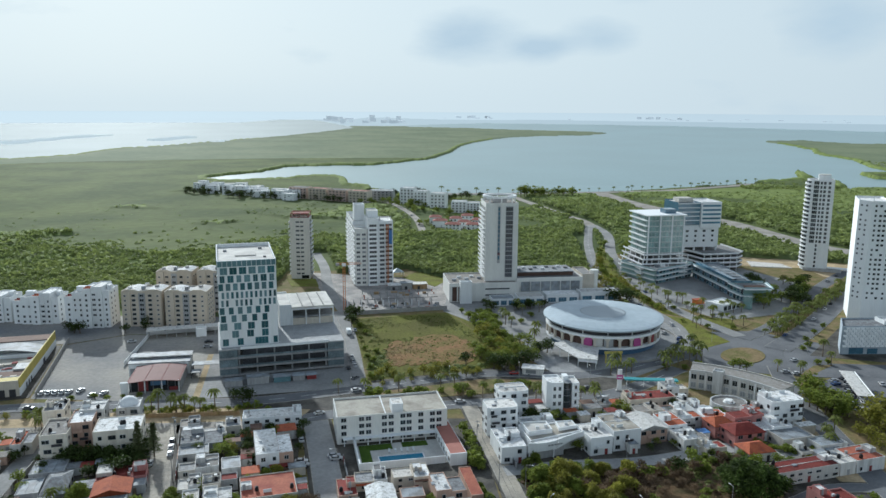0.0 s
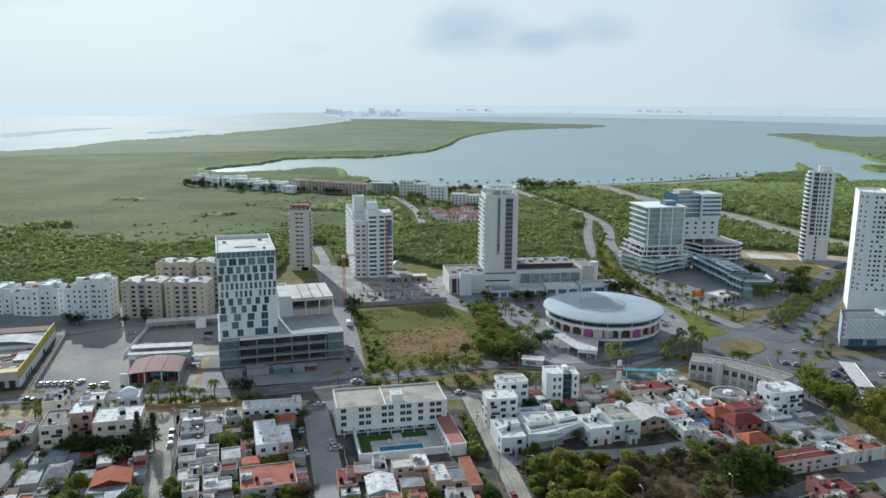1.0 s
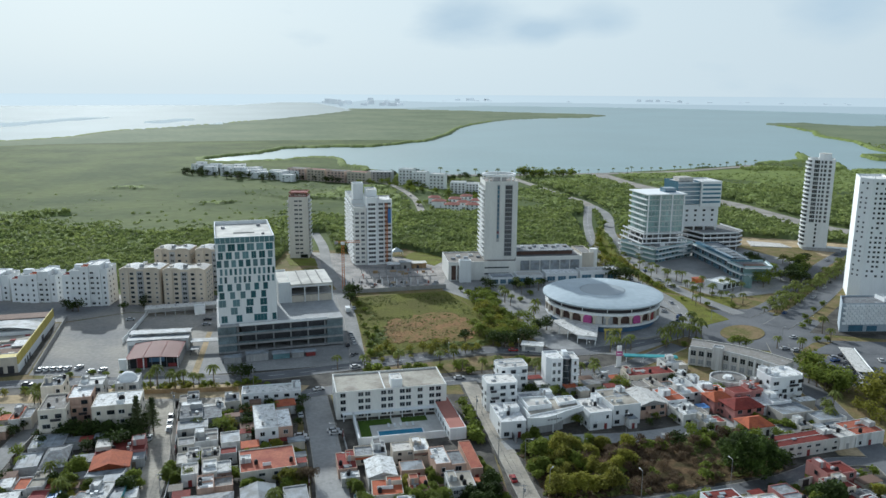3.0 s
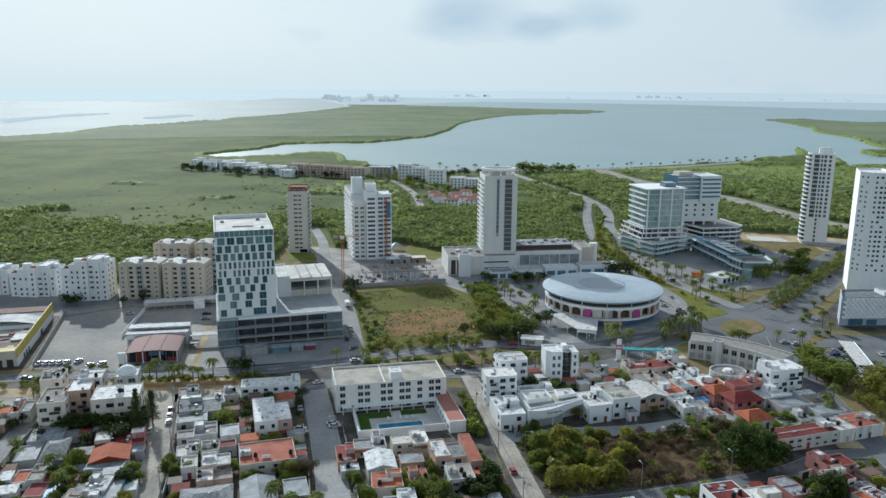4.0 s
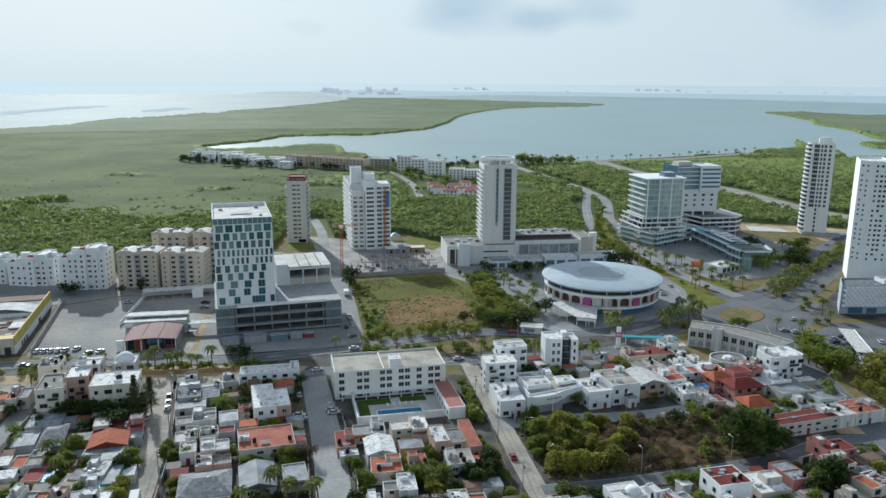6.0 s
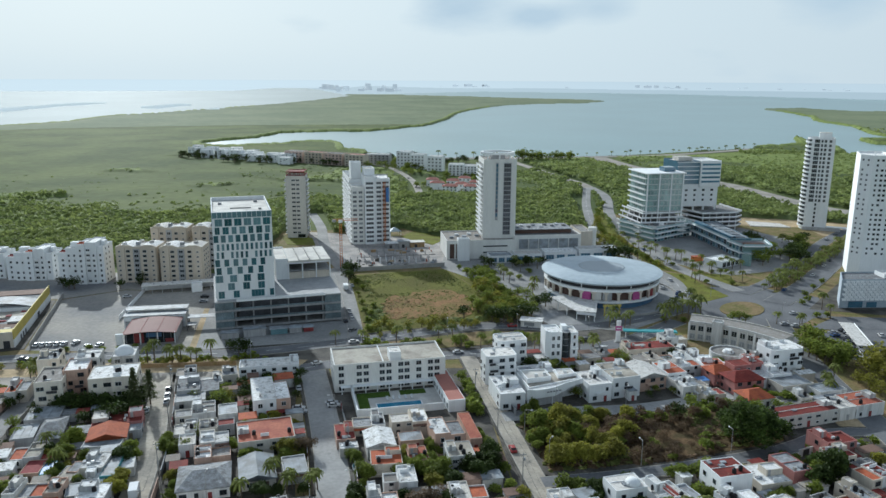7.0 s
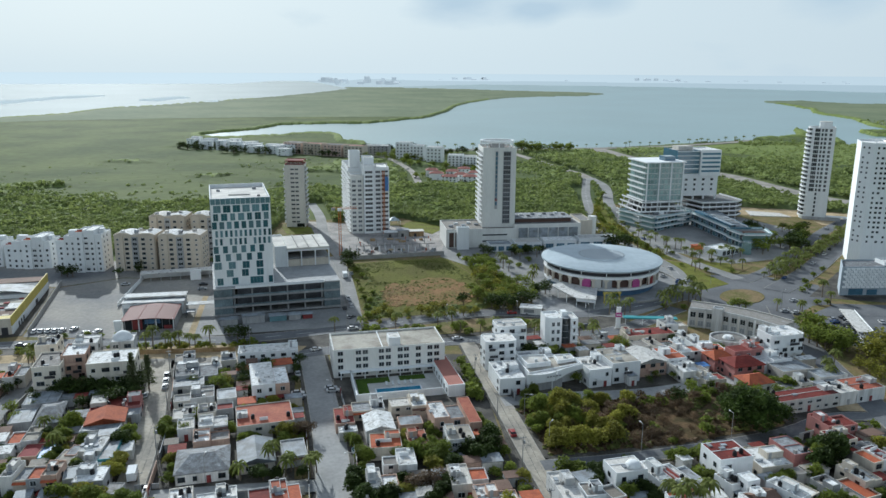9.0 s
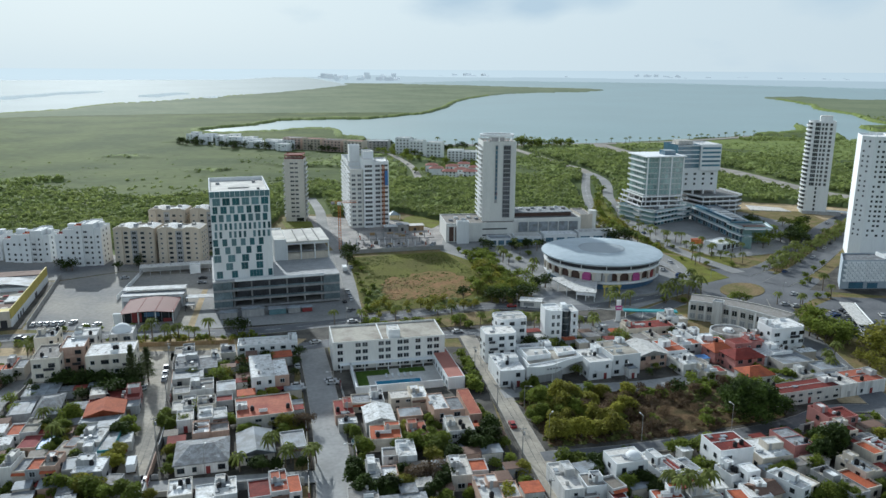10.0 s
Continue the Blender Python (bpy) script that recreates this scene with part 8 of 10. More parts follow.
def warehouse():
    t = thing("warehouse", pose(-173.5, 286, 0, 0, 0, 16.5), "warehouse with yellow and white wall and mixed roofs", "warehouse")
    part("yellow_wall", Geo().box(-0.4, 0, 3.6, 0, 68, 7.6), YELLOW, t)
    part("white_wall", Geo().box(-0.4, 0, 0, 0.04, 68, 3.58), WHITE, t)
    for y in (9, 13, 17, 40, 42):
        part("side_door", Geo().box(0.05, y, 0.1, 0.12, y + 1.8, 2.4), DARKM, t)
    part("front_wall", Geo().box(-26, -0.3, 0, -0.42, 0, 6.8), CREAM, t)
    for i in range(6):
        part("arch_door", Geo().box(-4 - 4 * i, -0.42, 0.1, -1.6 - 4 * i, -0.31, 3.2), DARKM, t)
    rnd = random.Random(31)
    for i, (y0, y1, x0, mt, h) in enumerate(((0.2, 5, -26, YELLOW, 6.6), (5.2, 12, -9, R_GREY, 4.8), (5.2, 12, -26, R_WHITE, 5.6), (12.2, 19, -12, R_BROWN, 4.6), (12.2, 19, -27, R_METAL, 5.2), (19.2, 27, -7, R_WHITE, 5.4), (19.2, 27, -20, R_GREY, 4.4), (27.2, 36, -16, R_STAIN, 5.0), (50.2, 58, -22, R_GREY, 6.0), (58.2, 67, -26, R_BROWN, 6.4))):
        x1 = -0.42 if x0 > -17 or y0 in (0.2, 50.2, 58.2) else {5.2: -9.2, 12.2: -12.2, 19.2: -7.2}[y0]
        part("roof", Geo().box(x0, y0, h - 0.3, x1, y1, h), mt, t)
        part("side_wall", Geo().box(x0 + 0.05, y0 + 0.05, 0, x1 - 0.03, y1 - 0.05, h - 0.32), rnd.choice((CREAM, HOUSEW, GREYW)), t)
    for _ in range(16):
        part("roof_box", Geo().box(0, 0, 0, rnd.uniform(0.8, 2.6), rnd.uniform(0.8, 2.2), rnd.uniform(0.6, 1.6)), rnd.choice((HOUSEW, R_METAL, MAROON, CREAM, WHITE)), t, "", pose(rnd.uniform(-16, -3), rnd.uniform(6, 34), 4.0))
    g = Geo()
    vault(g, 28, 12, 6.2, 2.2)
    part("vault_roof", g, R_METAL, t, "", pose(-28.5, 37.6, 0))
    part("vault_wall", Geo().box(-28.4, 37.7, 0, -0.6, 49.4, 6.1), WHITE, t)
    g = Geo()
    vault(g, 19, 26, 6.0, 1.8)
    part("vault_roof", g, R_WHITE, t, "", pose(-47.5, 14, 0))
    part("vault_wall", Geo().box(-47, 14, 0, -28.8, 40, 5.9), CREAM, t)
    block(t, rect(-70, 5, -48, 60), 0, 6.2, WHITE, R_GREY, "west_wall")
    w = solo("boundary_wall", Geo().box(-0.15, 0, 0, 0.15, 76, 2.4), CONC, "long concrete boundary wall beside the car park", "wall", "", "", pose(-167, 285, 0, 0, 0, 17.5))


warehouse()


def building_site():
    rnd = random.Random(12)
    t = thing("site_building", pose(-52, 440, 0, 0, 0, 12), "low unfinished concrete structure on a building site", "construction")
    part("slab", Geo().box(0, 4, -0.1, 46, 24, 0.5), SITEG, t, "trodden concrete floor slab")
    for i in range(10):
        for y in (4.5, 10.5, 17):
            if rnd.random() < 0.75:
                part("column", Geo().box(0.4 + i * 4.9, y, 0.5, 0.8 + i * 4.9, y + 0.4, rnd.uniform(1.5, 3.6)), rnd.choice((RAWC, CONC, R_ORANGE, RAWC)), t)
    for i in range(7):
        x, y = rnd.uniform(1, 38), rnd.uniform(6, 18)
        part("formwork", Geo().box(x, y, 0.5, x + rnd.uniform(2, 6), y + rnd.uniform(0.3, 2.2), rnd.uniform(0.8, 2.0)), rnd.choice((RAWC, R_METAL, TANW, SAND)), t)
    for i, (x, w, h) in enumerate(((18, 8, 3.4), (26.5, 7, 4.3), (34, 9, 3.6))):
        s = thing("site_shed", pose(-52, 440, 0, 0, 0, 12) @ pose(x, 25 + i % 2, 0), "low site shed with pale sheet roof", "shed", "site sheds")
        part("wall", Geo().box(0, 0, 0, w, 6, h), (RAWC, CONC, TANW)[i], s)
        part("roof", Geo().prism(rect(-0.4, -0.6, w + 0.4, 6.4), h, h + 0.15), (R_WHITE, R_METAL, R_WHITE)[i], s)
        part("door", Geo().box(w * 0.3, -0.08, 0.05, w * 0.3 + 1.6, -0.01, 2.3), DARKM, s)
    f = thing("column_field", pose(-60, 424, 0, 0, 0, 12), "bare concrete columns and beams of an unfinished floor", "construction")
    for i in range(13):
        for j in range(3):
            if rnd.random() < 0.8:
                part("column", Geo().box(i * 4.2, j * 4.6, 0, i * 4.2 + 0.35, j * 4.6 + 0.35, rnd.uniform(1.8, 4.4)), rnd.choice((RAWC, CONC, WHITE)), f)
        if i % 3 == 0:
            part("beam", Geo().box(i * 4.2 + 0.05, 0.4, 2.6, i * 4.2 + 0.3, 9.2, 2.9), RAWC, f)
    for i in range(26):
        w, d, h = rnd.uniform(0.8, 3.5), rnd.uniform(0.8, 3), rnd.uniform(0.4, 1.8)
        x, y = rnd.uniform(-58, -6), rnd.uniform(424, 438)
        solo("rubble_mound", Geo().prism(rect(-w / 2, -d / 2, w / 2, d / 2), 0, h, 0, rect(-w / 3, -d / 3, w / 3, d / 3)), rnd.choice((RAWC, SAND, R_TERRA, R_METAL, CONC, PAVE)), "small mound of building rubble on the site", "mound", "", "site mounds", pose(x, y, 0.06, 0, 0, rnd.uniform(0, 90)))
    solo("site_wall", Geo().box(0, 0, 0, 60, 0.2, 2.4), CONC, "grey site wall along the empty lot", "wall", "", "", pose(-60, 409, 0, 0, 0, 14.5))
    g = Geo().prism(rect(-4, -3, 4, 3), 3, 5.4, 0, rect(-0.4, -0.3, 0.4, 0.3))
    tent = thing("pool_tent", pose(-37, 512, 0, 0, 0, 20), "pale blue pointed tent roof over a terrace", "tent")
    part("tent_roof", g, MEMBR, tent)
    for sx in (-3.7, 3.7):
        for sy in (-2.7, 2.7):
            part("post", Geo().box(sx - 0.1, sy - 0.1, 0, sx + 0.1, sy + 0.1, 3), WHITE, tent)


building_site()


def villa_row():
    """Flats and villas towards the lagoon."""
    def far_flats(x, y, w, d, h, ang, wall, nz, label, roof=None, nx=None):
        t = thing("lagoon_flats", pose(x, y, 0, 0, 0, ang), label, "apartment building", "flats near the lagoon")
        block(t, rect(0, 0, w, d), 0, h, wall, roof or R_WHITE, parapet=0.6)
        nx = nx or int(w / 5)
        for k in range(nz):
            z = 0.9 + (h - 1.2) * k / nz
            for i in range(nx):
                window(t, w * (i + 0.5) / nx, -0.02, z, w / nx * 0.42, 1.3, 0, GLASS, 0)
            part("floor_band", Geo().box(0, -0.9, z - 0.5, w, -0.02, z - 0.3), wall, t)
        for i in range(nx + 1):
            part("pier", Geo().box(w * i / nx - 0.3, -0.95, 0, w * i / nx + 0.3, -0.02, h - 0.3), wall, t)
    for i in range(4):
        far_flats(-207 + i * 27, 958 - i * 13, 25, 14, 14.5, -22, (ROSE, BEIGE, ROSE, CREAM)[i], 4, "pink and beige block of lagoon flats", R_PALER if i % 2 else R_GREY)
    far_flats(-103, 938, 30, 14, 13, -8, GREYW, 4, "grey block of lagoon flats")
    for x, y, w, h in ((-62, 905, 17, 20), (-44, 880, 16, 19), (-24, 850, 17, 20)):
        far_flats(x, y, w, 14, h, -14, WHITE, 5, "white block of lagoon flats", None, 4)
    for x, y, w, h in ((0, 815, 16, 15), (16.5, 812, 14, 14)):
        far_flats(x, y, w, 14, h, -6, WHITE, 5, "white block of lagoon flats", None, 4)
    rnd = random.Random(3)
    for i in range(22):
        f = i / 21
        x, y = -352 + 150 * f + rnd.uniform(-8, 8), 1035 - 85 * f + rnd.uniform(-26, 20)
        w, d, h = rnd.uniform(10, 18), rnd.uniform(8, 12), rnd.uniform(8, 13)
        house(x, y, w, d, h, rnd.uniform(-30, 10), WHITE, R_WHITE, "villa")
    for x, y, w, h in ((-18, 728, 14, 7), (-2, 745, 12, 7), (6, 722, 12, 7), (-6, 700, 14, 8), (14, 700, 13, 8), (-22, 752, 12, 7), (20, 735, 10, 7), (10, 765, 12, 7)):
        house(x, y, w, 10, h, rnd.uniform(-15, 10), WHITE, R_PALER, "hip")


ROSE = mat("rose_plaster", (0.64, 0.50, 0.43), var=0.1, scale=0.3, streak=True)
villa_row()


def wing_building():
    """Low white building behind a sweeping fascia that arches over the drive."""
    t = thing("curved_wing", None, "low white building with sweeping curved fascia", "building")
    block(t, [(27.4, 236.5), (45.6, 245.4), (44.2, 252.4), (24.4, 249.6)], 0, 6.0, WHITE, R_STAIN, "wall", 0.35)
    block(t, [(27.2, 240.5), (35.6, 243.2), (34.2, 249.8), (25.2, 248.6)], 5.7, 7.4, WHITE, PAVEW, "roof_room_wall", 0.4)
    block(t, [(38.2, 245.0), (44.6, 247.6), (43.6, 251.8), (37.6, 250.8)], 5.7, 6.9, WHITE, R_WHITE, "roof_room_wall", 0.3)
    n, vs = 24, []
    for i in range(n + 1):
        u = i / n
        x, y = 26.4 + 19.9 * u, 232.4 + 9.2 * u - 1.1 * math.sin(math.pi * u)
        low = 3.4 if u < 0.5 else 3.4 + 2.2 * math.sin(math.pi * (u - 0.5) / 0.85)
        top = 6.9 - 0.7 * math.sin(math.pi * min(1, u * 1.5)) + 0.5 * u
        vs += [(x, y, low), (x, y, top), (x - 0.17, y + 0.36, top), (x - 0.17, y + 0.36, low)]
    fs = [(4 * i + a, 4 * i + 4 + a, 4 * i + 4 + (a + 1) % 4, 4 * i + (a + 1) % 4) for i in range(n) for a in range(4)]
    part("fascia", Geo().add(vs, fs + [(0, 1, 2, 3), (4 * n + 3, 4 * n + 2, 4 * n + 1, 4 * n)]), WHITE, t, "sweeping white fascia")
    part("canopy_slab", Geo().prism([(26.6, 233.0), (36, 236.6), (46.2, 241.8), (45.4, 245.3), (27.3, 236.4)], 5.3, 5.6), R_WHITE, t)
    part("drive_wall", Geo().prism([(26.6, 233.4), (39, 238.8), (38.8, 239.1), (26.5, 233.7)], 0, 3.3), GREYW, t, "grey wall below the fascia")
    for u in (0.02, 0.45, 0.98):
        part("post", Geo().cyl(26.5 + 19.6 * u, 233.4 + 9.0 * u - math.sin(math.pi * u), 0, 3.6, 0.22, n=8), WHITE, t)
    for i in range(5):
        part("sign_bar", Geo().box(0, -0.06, 0, 0.8, -0.02, 0.45), GREYS, t, "", pose(33.2 + i * 1.05, 234.4 + i * 0.42, 5.0, 0, 0, 21))
    for x, y in ((30, 243.5), (33, 245), (40.5, 248)):
        part("roof_unit", Geo().box(x, y, 7.0 if x < 36 else 6.6, x + 1.1, y + 0.9, 7.9 if x < 36 else 7.5), FRAME, t)


wing_building()

# ---- vehicles, lamps and street things ----
CARSET = {}


def car(x, y, ang, c=0):
    far_off = y > 262
    if (c, far_off) not in CARSET:
        t = thing("car", pose(x, y, 0.09, 0, 0, ang), ("white", "silver", "black", "red", "dark blue", "grey")[c] + " parked saloon car on asphalt", "car", "parked cars")
        prof = [(-2.15, 0.35), (2.15, 0.35), (2.2, 0.7), (1.9, 0.88), (1.0, 0.95), (-1.6, 0.98), (-2.15, 0.92)]
        g = Geo()
        n = len(prof)
        g.add([(x_, -0.86, z) for x_, z in prof] + [(x_, 0.86, z) for x_, z in prof], [tuple(range(n)), tuple(range(2 * n - 1, n - 1, -1))] + [((i + 1) % n, i, n + i, n + (i + 1) % n) for i in range(n)])
        if far_off:
            # wheels of cars seen only from afar stay in the body's mesh
            for wx in (-1.35, 1.35):
                ring = [(wx + 0.32 * math.cos(a), 0.32 + 0.32 * math.sin(a)) for a in np.linspace(0, math.tau, 8, endpoint=False)]
                for y0, y1 in ((-0.9, -0.7), (0.7, 0.9)):
                    g.add([(p, y0, q) for p, q in ring] + [(p, y1, q) for p, q in ring], [tuple(range(8)), tuple(range(15, 7, -1))] + [((i + 1) % 8, i, 8 + i, 8 + (i + 1) % 8) for i in range(8)], 1)
        part("body", g.mesh("body", CARS[c], RUBBER), None, t)
        part("cabin_glass", Geo().prism(rect(-1.6, -0.8, 1.05, 0.8), 0.95, 1.4, 0, rect(-1.15, -0.64, 0.35, 0.64)), GLASS, t)
        part("car_roof", Geo().prism(rect(-1.18, -0.66, 0.38, 0.66), 1.4, 1.47, 0, rect(-1.05, -0.58, 0.25, 0.58)), CARS[c], t)
        for wx in () if far_off else (-1.35, 1.35):
            for wy in (-0.8, 0.8):
                part("wheel", Geo().cyl(0, 0, -0.1, 0.1, 0.32, n=10), RUBBER, t, "", pose(wx, wy, 0.32, 90, 0, 0))
        CARSET[c, far_off] = t
    else:
        copy_thing(CARSET[c, far_off], pose(x, y, 0.09, 0, 0, ang))


def cars_along(pts, n, ang_add=0, off=0.0, seed=1):
    rnd = random.Random(seed)
    line = offset_line(curve_pts(pts, 2.0), off)
    for _ in range(n):
        i = rnd.randrange(1, len(line) - 1)
        a = math.degrees(math.atan2(line[i + 1][1] - line[i - 1][1], line[i + 1][0] - line[i - 1][0]))
        car(line[i][0], line[i][1], a + ang_add + rnd.uniform(-4, 4), rnd.choice((0, 0, 1, 1, 2, 3, 4, 5)))


for i in range(5):
    car(-166 + i * 2.6, 288.0 + i * 0.4, 95, 0)
for x, y, a, c in ((-151.6, 291.2, 80, 0), (-144.8, 286.6, 85, 1), (-140.8, 288.7, 80, 0), (-38.6, 235, 12, 1), (-37.6, 233, 10, 0), (-48.8, 230.7, 5, 0), (-47.8, 228.3, 5, 1), (-48.2, 226.2, 8, 2),
                   (-52, 247, 107, 0), (19.4, 203.9, 98, 3), (52.9, 242.8, 20, 0), (-77.2, 194, 105, 2), (-79.5, 206, 105, 0), (-94, 235, 105, 1), (-95.5, 240, 105, 0), (-97, 245, 105, 2), (-98, 228, 105, 0),
                   (-84.5, 171, 105, 5), (-75.5, 172, 105, 0), (166.2, 311.1, 20, 1), (171.9, 314, 20, 2), (165.1, 307.3, 20, 4), (184.9, 307.7, 80, 0), (161.7, 279.8, 80, 0), (188, 304, 80, 1), (157, 287, 60, 2), (160, 300, 70, 5),
                   (161, 338, 30, 0), (132, 334, -20, 0), (150, 322, 10, 1), (154, 320, 15, 0), (122, 372, 85, 0), (120, 395, 95, 1), (118, 372, 85, 5), (112, 380, 60, 0), (58, 300, 10, 5), (61, 302, 15, 2), (54, 299, 10, 0),
                   (-195, 300, 100, 4), (-190, 292, 100, 1), (-158, 357, 20, 0), (-120, 358, 15, 2), (-118, 350, 15, 1), (-43, 325, 104, 0), (-44.5, 331, 104, 1), (-46, 337, 104, 0), (-45.5, 322, 104, 2), (-41, 309, 60, 5), (-50, 380, 104, 0), (192, 400, 52, 5), (215, 432, 52, 2), (174, 378, 52, 4)):
    car(x, y, a, c)
cars_along([(-54, 266), (-40, 272), (15, 284)], 3, 0, 1.8, 5)
cars_along([(-165, 274), (-116, 279), (-78, 283), (-35, 298), (16, 317), (62, 317)], 4, 0, -1.8, 6)
cars_along([(113, 352), (122, 391), (113, 440), (97, 502), (106, 580)], 5, 0, 1.8, 7)
cars_along([(136, 412), (128, 450), (124, 522), (130, 600), (146, 664)], 4, 0, 1.8, 8)
cars_along([(193, 392), (235, 447), (262, 482)], 3, 0, 2, 9)
cars_along([(180, 402), (229, 468), (283, 532)], 3, 0, 1.5, 10)
for i in range(11):
    car(160 + 1.3 * i, 286 + 2.6 * i, 25 + (i * 7) % 5, (1, 2, 5, 0, 2)[i % 5])
cars_along([(-25, 690), (-40, 800), (-70, 900)], 3, 0, 1.5, 11)


def box_van(x, y, ang):
    t = thing("delivery_truck", pose(x, y, 0.08, 0, 0, ang), "white delivery truck parked in a side street", "truck")
    part("cargo_box", Geo().box(-3.2, -1.1, 0.9, 1.4, 1.1, 3.1), WHITE, t)
    part("cab", Geo().prism(rect(1.5, -1.05, 3.3, 1.05), 0.6, 2.4, 0, rect(1.5, -1.0, 2.7, 1.0)), CARS[0], t)
    part("windscreen", Geo().prism(rect(2.95, -0.9, 3.2, 0.9), 1.4, 2.2, 0, rect(2.72, -0.85, 2.9, 0.85)), GLASS, t)
    for wx in (-2.2, 2.4):
        for wy in (-0.95, 0.95):
            part("wheel", Geo().cyl(0, 0, -0.14, 0.14, 0.45, n=12), RUBBER, t, "", pose(wx, wy, 0.45, 90, 0, 0))


box_van(-81.5, 178, 106)
box_van(-52.5, 374, 104)


def bus_shelter():
    t = thing("station_canopy", pose(164, 282, 0, 0, 0, 76), "long white station canopy over parked vehicles", "canopy")
    part("canopy_roof", Geo().prism(rect(0, -3, 30, 3), 4.8, 5.1, 0, rect(0, -2.2, 30, 3)), R_WHITE, t)
    part("fascia", Geo().box(-0.2, -3.2, 4.4, 30.2, -3.0, 5.2), WHITE, t)
    for i in range(4):
        part("post", Geo().cyl(2 + i * 8.6, 0, 0, 4.8, 0.2, n=8), WHITE, t)


bus_shelter()
for x, y, c in ((166, 287, 0), (168, 292, 1), (170, 298, 2)):
    car(x, y, 76, c)

LAMP = []


def street_lamp(x, y, ang):
    if not LAMP:
        t = thing("street_lamp", pose(x, y, 0, 0, 0, ang), "tall grey street lamp with a short arm", "street lamp", "street lamps")
        part("pole", Geo().cyl(0, 0, 0, 8, 0.09, 0.05, 8), CONC, t)
        part("arm", Geo().box(0, -0.05, 7.8, 1.8, 0.05, 7.92), CONC, t)
        part("lamp_head", Geo().box(1.5, -0.16, 7.7, 2.3, 0.16, 7.86), FRAME, t)
        LAMP.append(t)
    else:
        copy_thing(LAMP[0], pose(x, y, 0, 0, 0, ang))


for x, y, a in ((23.9, 215, 0), (29, 196, 60), (55, 195.5, 100), (83, 203, 100), (-29, 205, 180), (-36, 225, 180), (-72, 196, 180), (-79, 226, 180), (12, 250, 0), (60, 306, 90), (30, 309, 90), (0, 303, 90), (-40, 288, 90),
                (-75, 272, 90), (-110, 268, 90), (-145, 262, 90), (152, 330, 40), (132, 366, 80), (172, 348, 0), (100, 216, 100), (36, 233.5, -90), (60, 236.5, -90), (-24, 178, 180), (-62, 176, 90)):
    street_lamp(x, y, a)


def utility_line(name_from, pts, ang):
    """Concrete poles with a cross-arm each; cables sag from pole to pole."""
    for k, (x, y) in enumerate(pts):
        t = thing("utility_pole", pose(x, y, 0, 0, 0, ang), "grey concrete utility pole with cross-arm and cables, " + name_from, "utility pole", "utility poles")
        part("pole", Geo().cyl(0, 0, 0, 9.0, 0.16, 0.10, 8), CONC, t)
        part("cross_arm", Geo().box(-0.9, -0.06, 8.3, 0.9, 0.06, 8.45), GREYS, t)
        part("transformer", Geo().cyl(0.35, 0, 6.6, 7.5, 0.26, n=10), GREYG, t) if k % 2 else None
        if k + 1 < len(pts):
            m = pose(x, y, 0, 0, 0, ang).inverted() @ Vector((*pts[k + 1], 0))
            for o, z in ((-0.8, 8.5), (0.8, 8.5), (0.0, 7.0)):
                g, line = Geo(), []
                for q in range(9):
                    f = q / 8
                    line.append((o + m.x * f, m.y * f, z - 2.4 * f * (1 - f)))
                vs = [(p[0] + a, p[1], p[2] + b) for p in line for a, b in ((-0.022, -0.015), (0.022, -0.015), (0, 0.025))]
                fs = [(3 * q + i, 3 * q + (i + 1) % 3, 3 * q + 3 + (i + 1) % 3, 3 * q + 3 + i) for q in range(8) for i in range(3)]
                part("cable", g.add(vs, fs), DARKM, t)


utility_line("beside a dusty street", [(-74.6, 166), (-79.8, 190), (-87.4, 219), (-96.6, 247)], 17)
utility_line("beside the wooded lot", [(24.6, 160), (20.6, 186), (15.6, 214), (9.8, 246)], 10)


def corner_tower():
    """Slim white block with a dark glass drum between two wings."""
    t = thing("corner_apartments", pose(37.5, 271, 0, 0, 0, 8), "white four-storey corner block with dark glass drum", "apartment building")
    block(t, [(0, 2.2), (1.6, 0), (6, 0), (6, 9), (0, 9)], 0, 13.4, WHITE, R_WHITE, "wall", 0.5)
    block(t, [(9.6, 0.6), (12.6, 1.2), (12.6, 9), (9.6, 9)], 0, 12.6, WHITE, R_WHITE, "east_wall", 0.5)
    block(t, rect(6.03, 3.2, 9.57, 9), 0, 13.0, WHITE, R_WHITE, "link_wall", 0.4)
    for k in range(5):
        g = Geo()
        g.prism([(7.8 + 1.74 * math.cos(a), 2.2 + 1.9 * math.sin(a)) for a in np.radians(np.arange(-180, 1, 22.5))] + [(9.54, 3.17), (6.06, 3.17)], 0.3 + 2.52 * k, 2.66 + 2.52 * k)
        part("glass_drum", g, GLASS, t, "dark curved glazing")
        part("drum_band", Geo().prism([(7.8 + 1.8 * math.cos(a), 2.2 + 1.96 * math.sin(a)) for a in np.radians(np.arange(-180, 1, 22.5))] + [(9.56, 3.18), (6.04, 3.18)], 2.67 + 2.52 * k, 2.81 + 2.52 * k), GREYS, t)
    for k in range(4):
        for u in (2.6, 4.6):
            window(t, u, -0.02, 1.2 + 3.0 * k, 1.0, 1.5, 0, GLASS, 1)
        window(t, 11.1, 0.88, 1.2 + 3.0 * k, 0.9, 1.4, 11.3, GLASS, 0)
        part("balcony", Geo().box(9.9, -0.3, 0.5 + 3.0 * k, 12.4, 0.55, 0.65 + 3.0 * k), WHITE, t)
    part("roof_room", Geo().box(7, 4, 12.6, 9, 7, 14.4), WHITE, t)


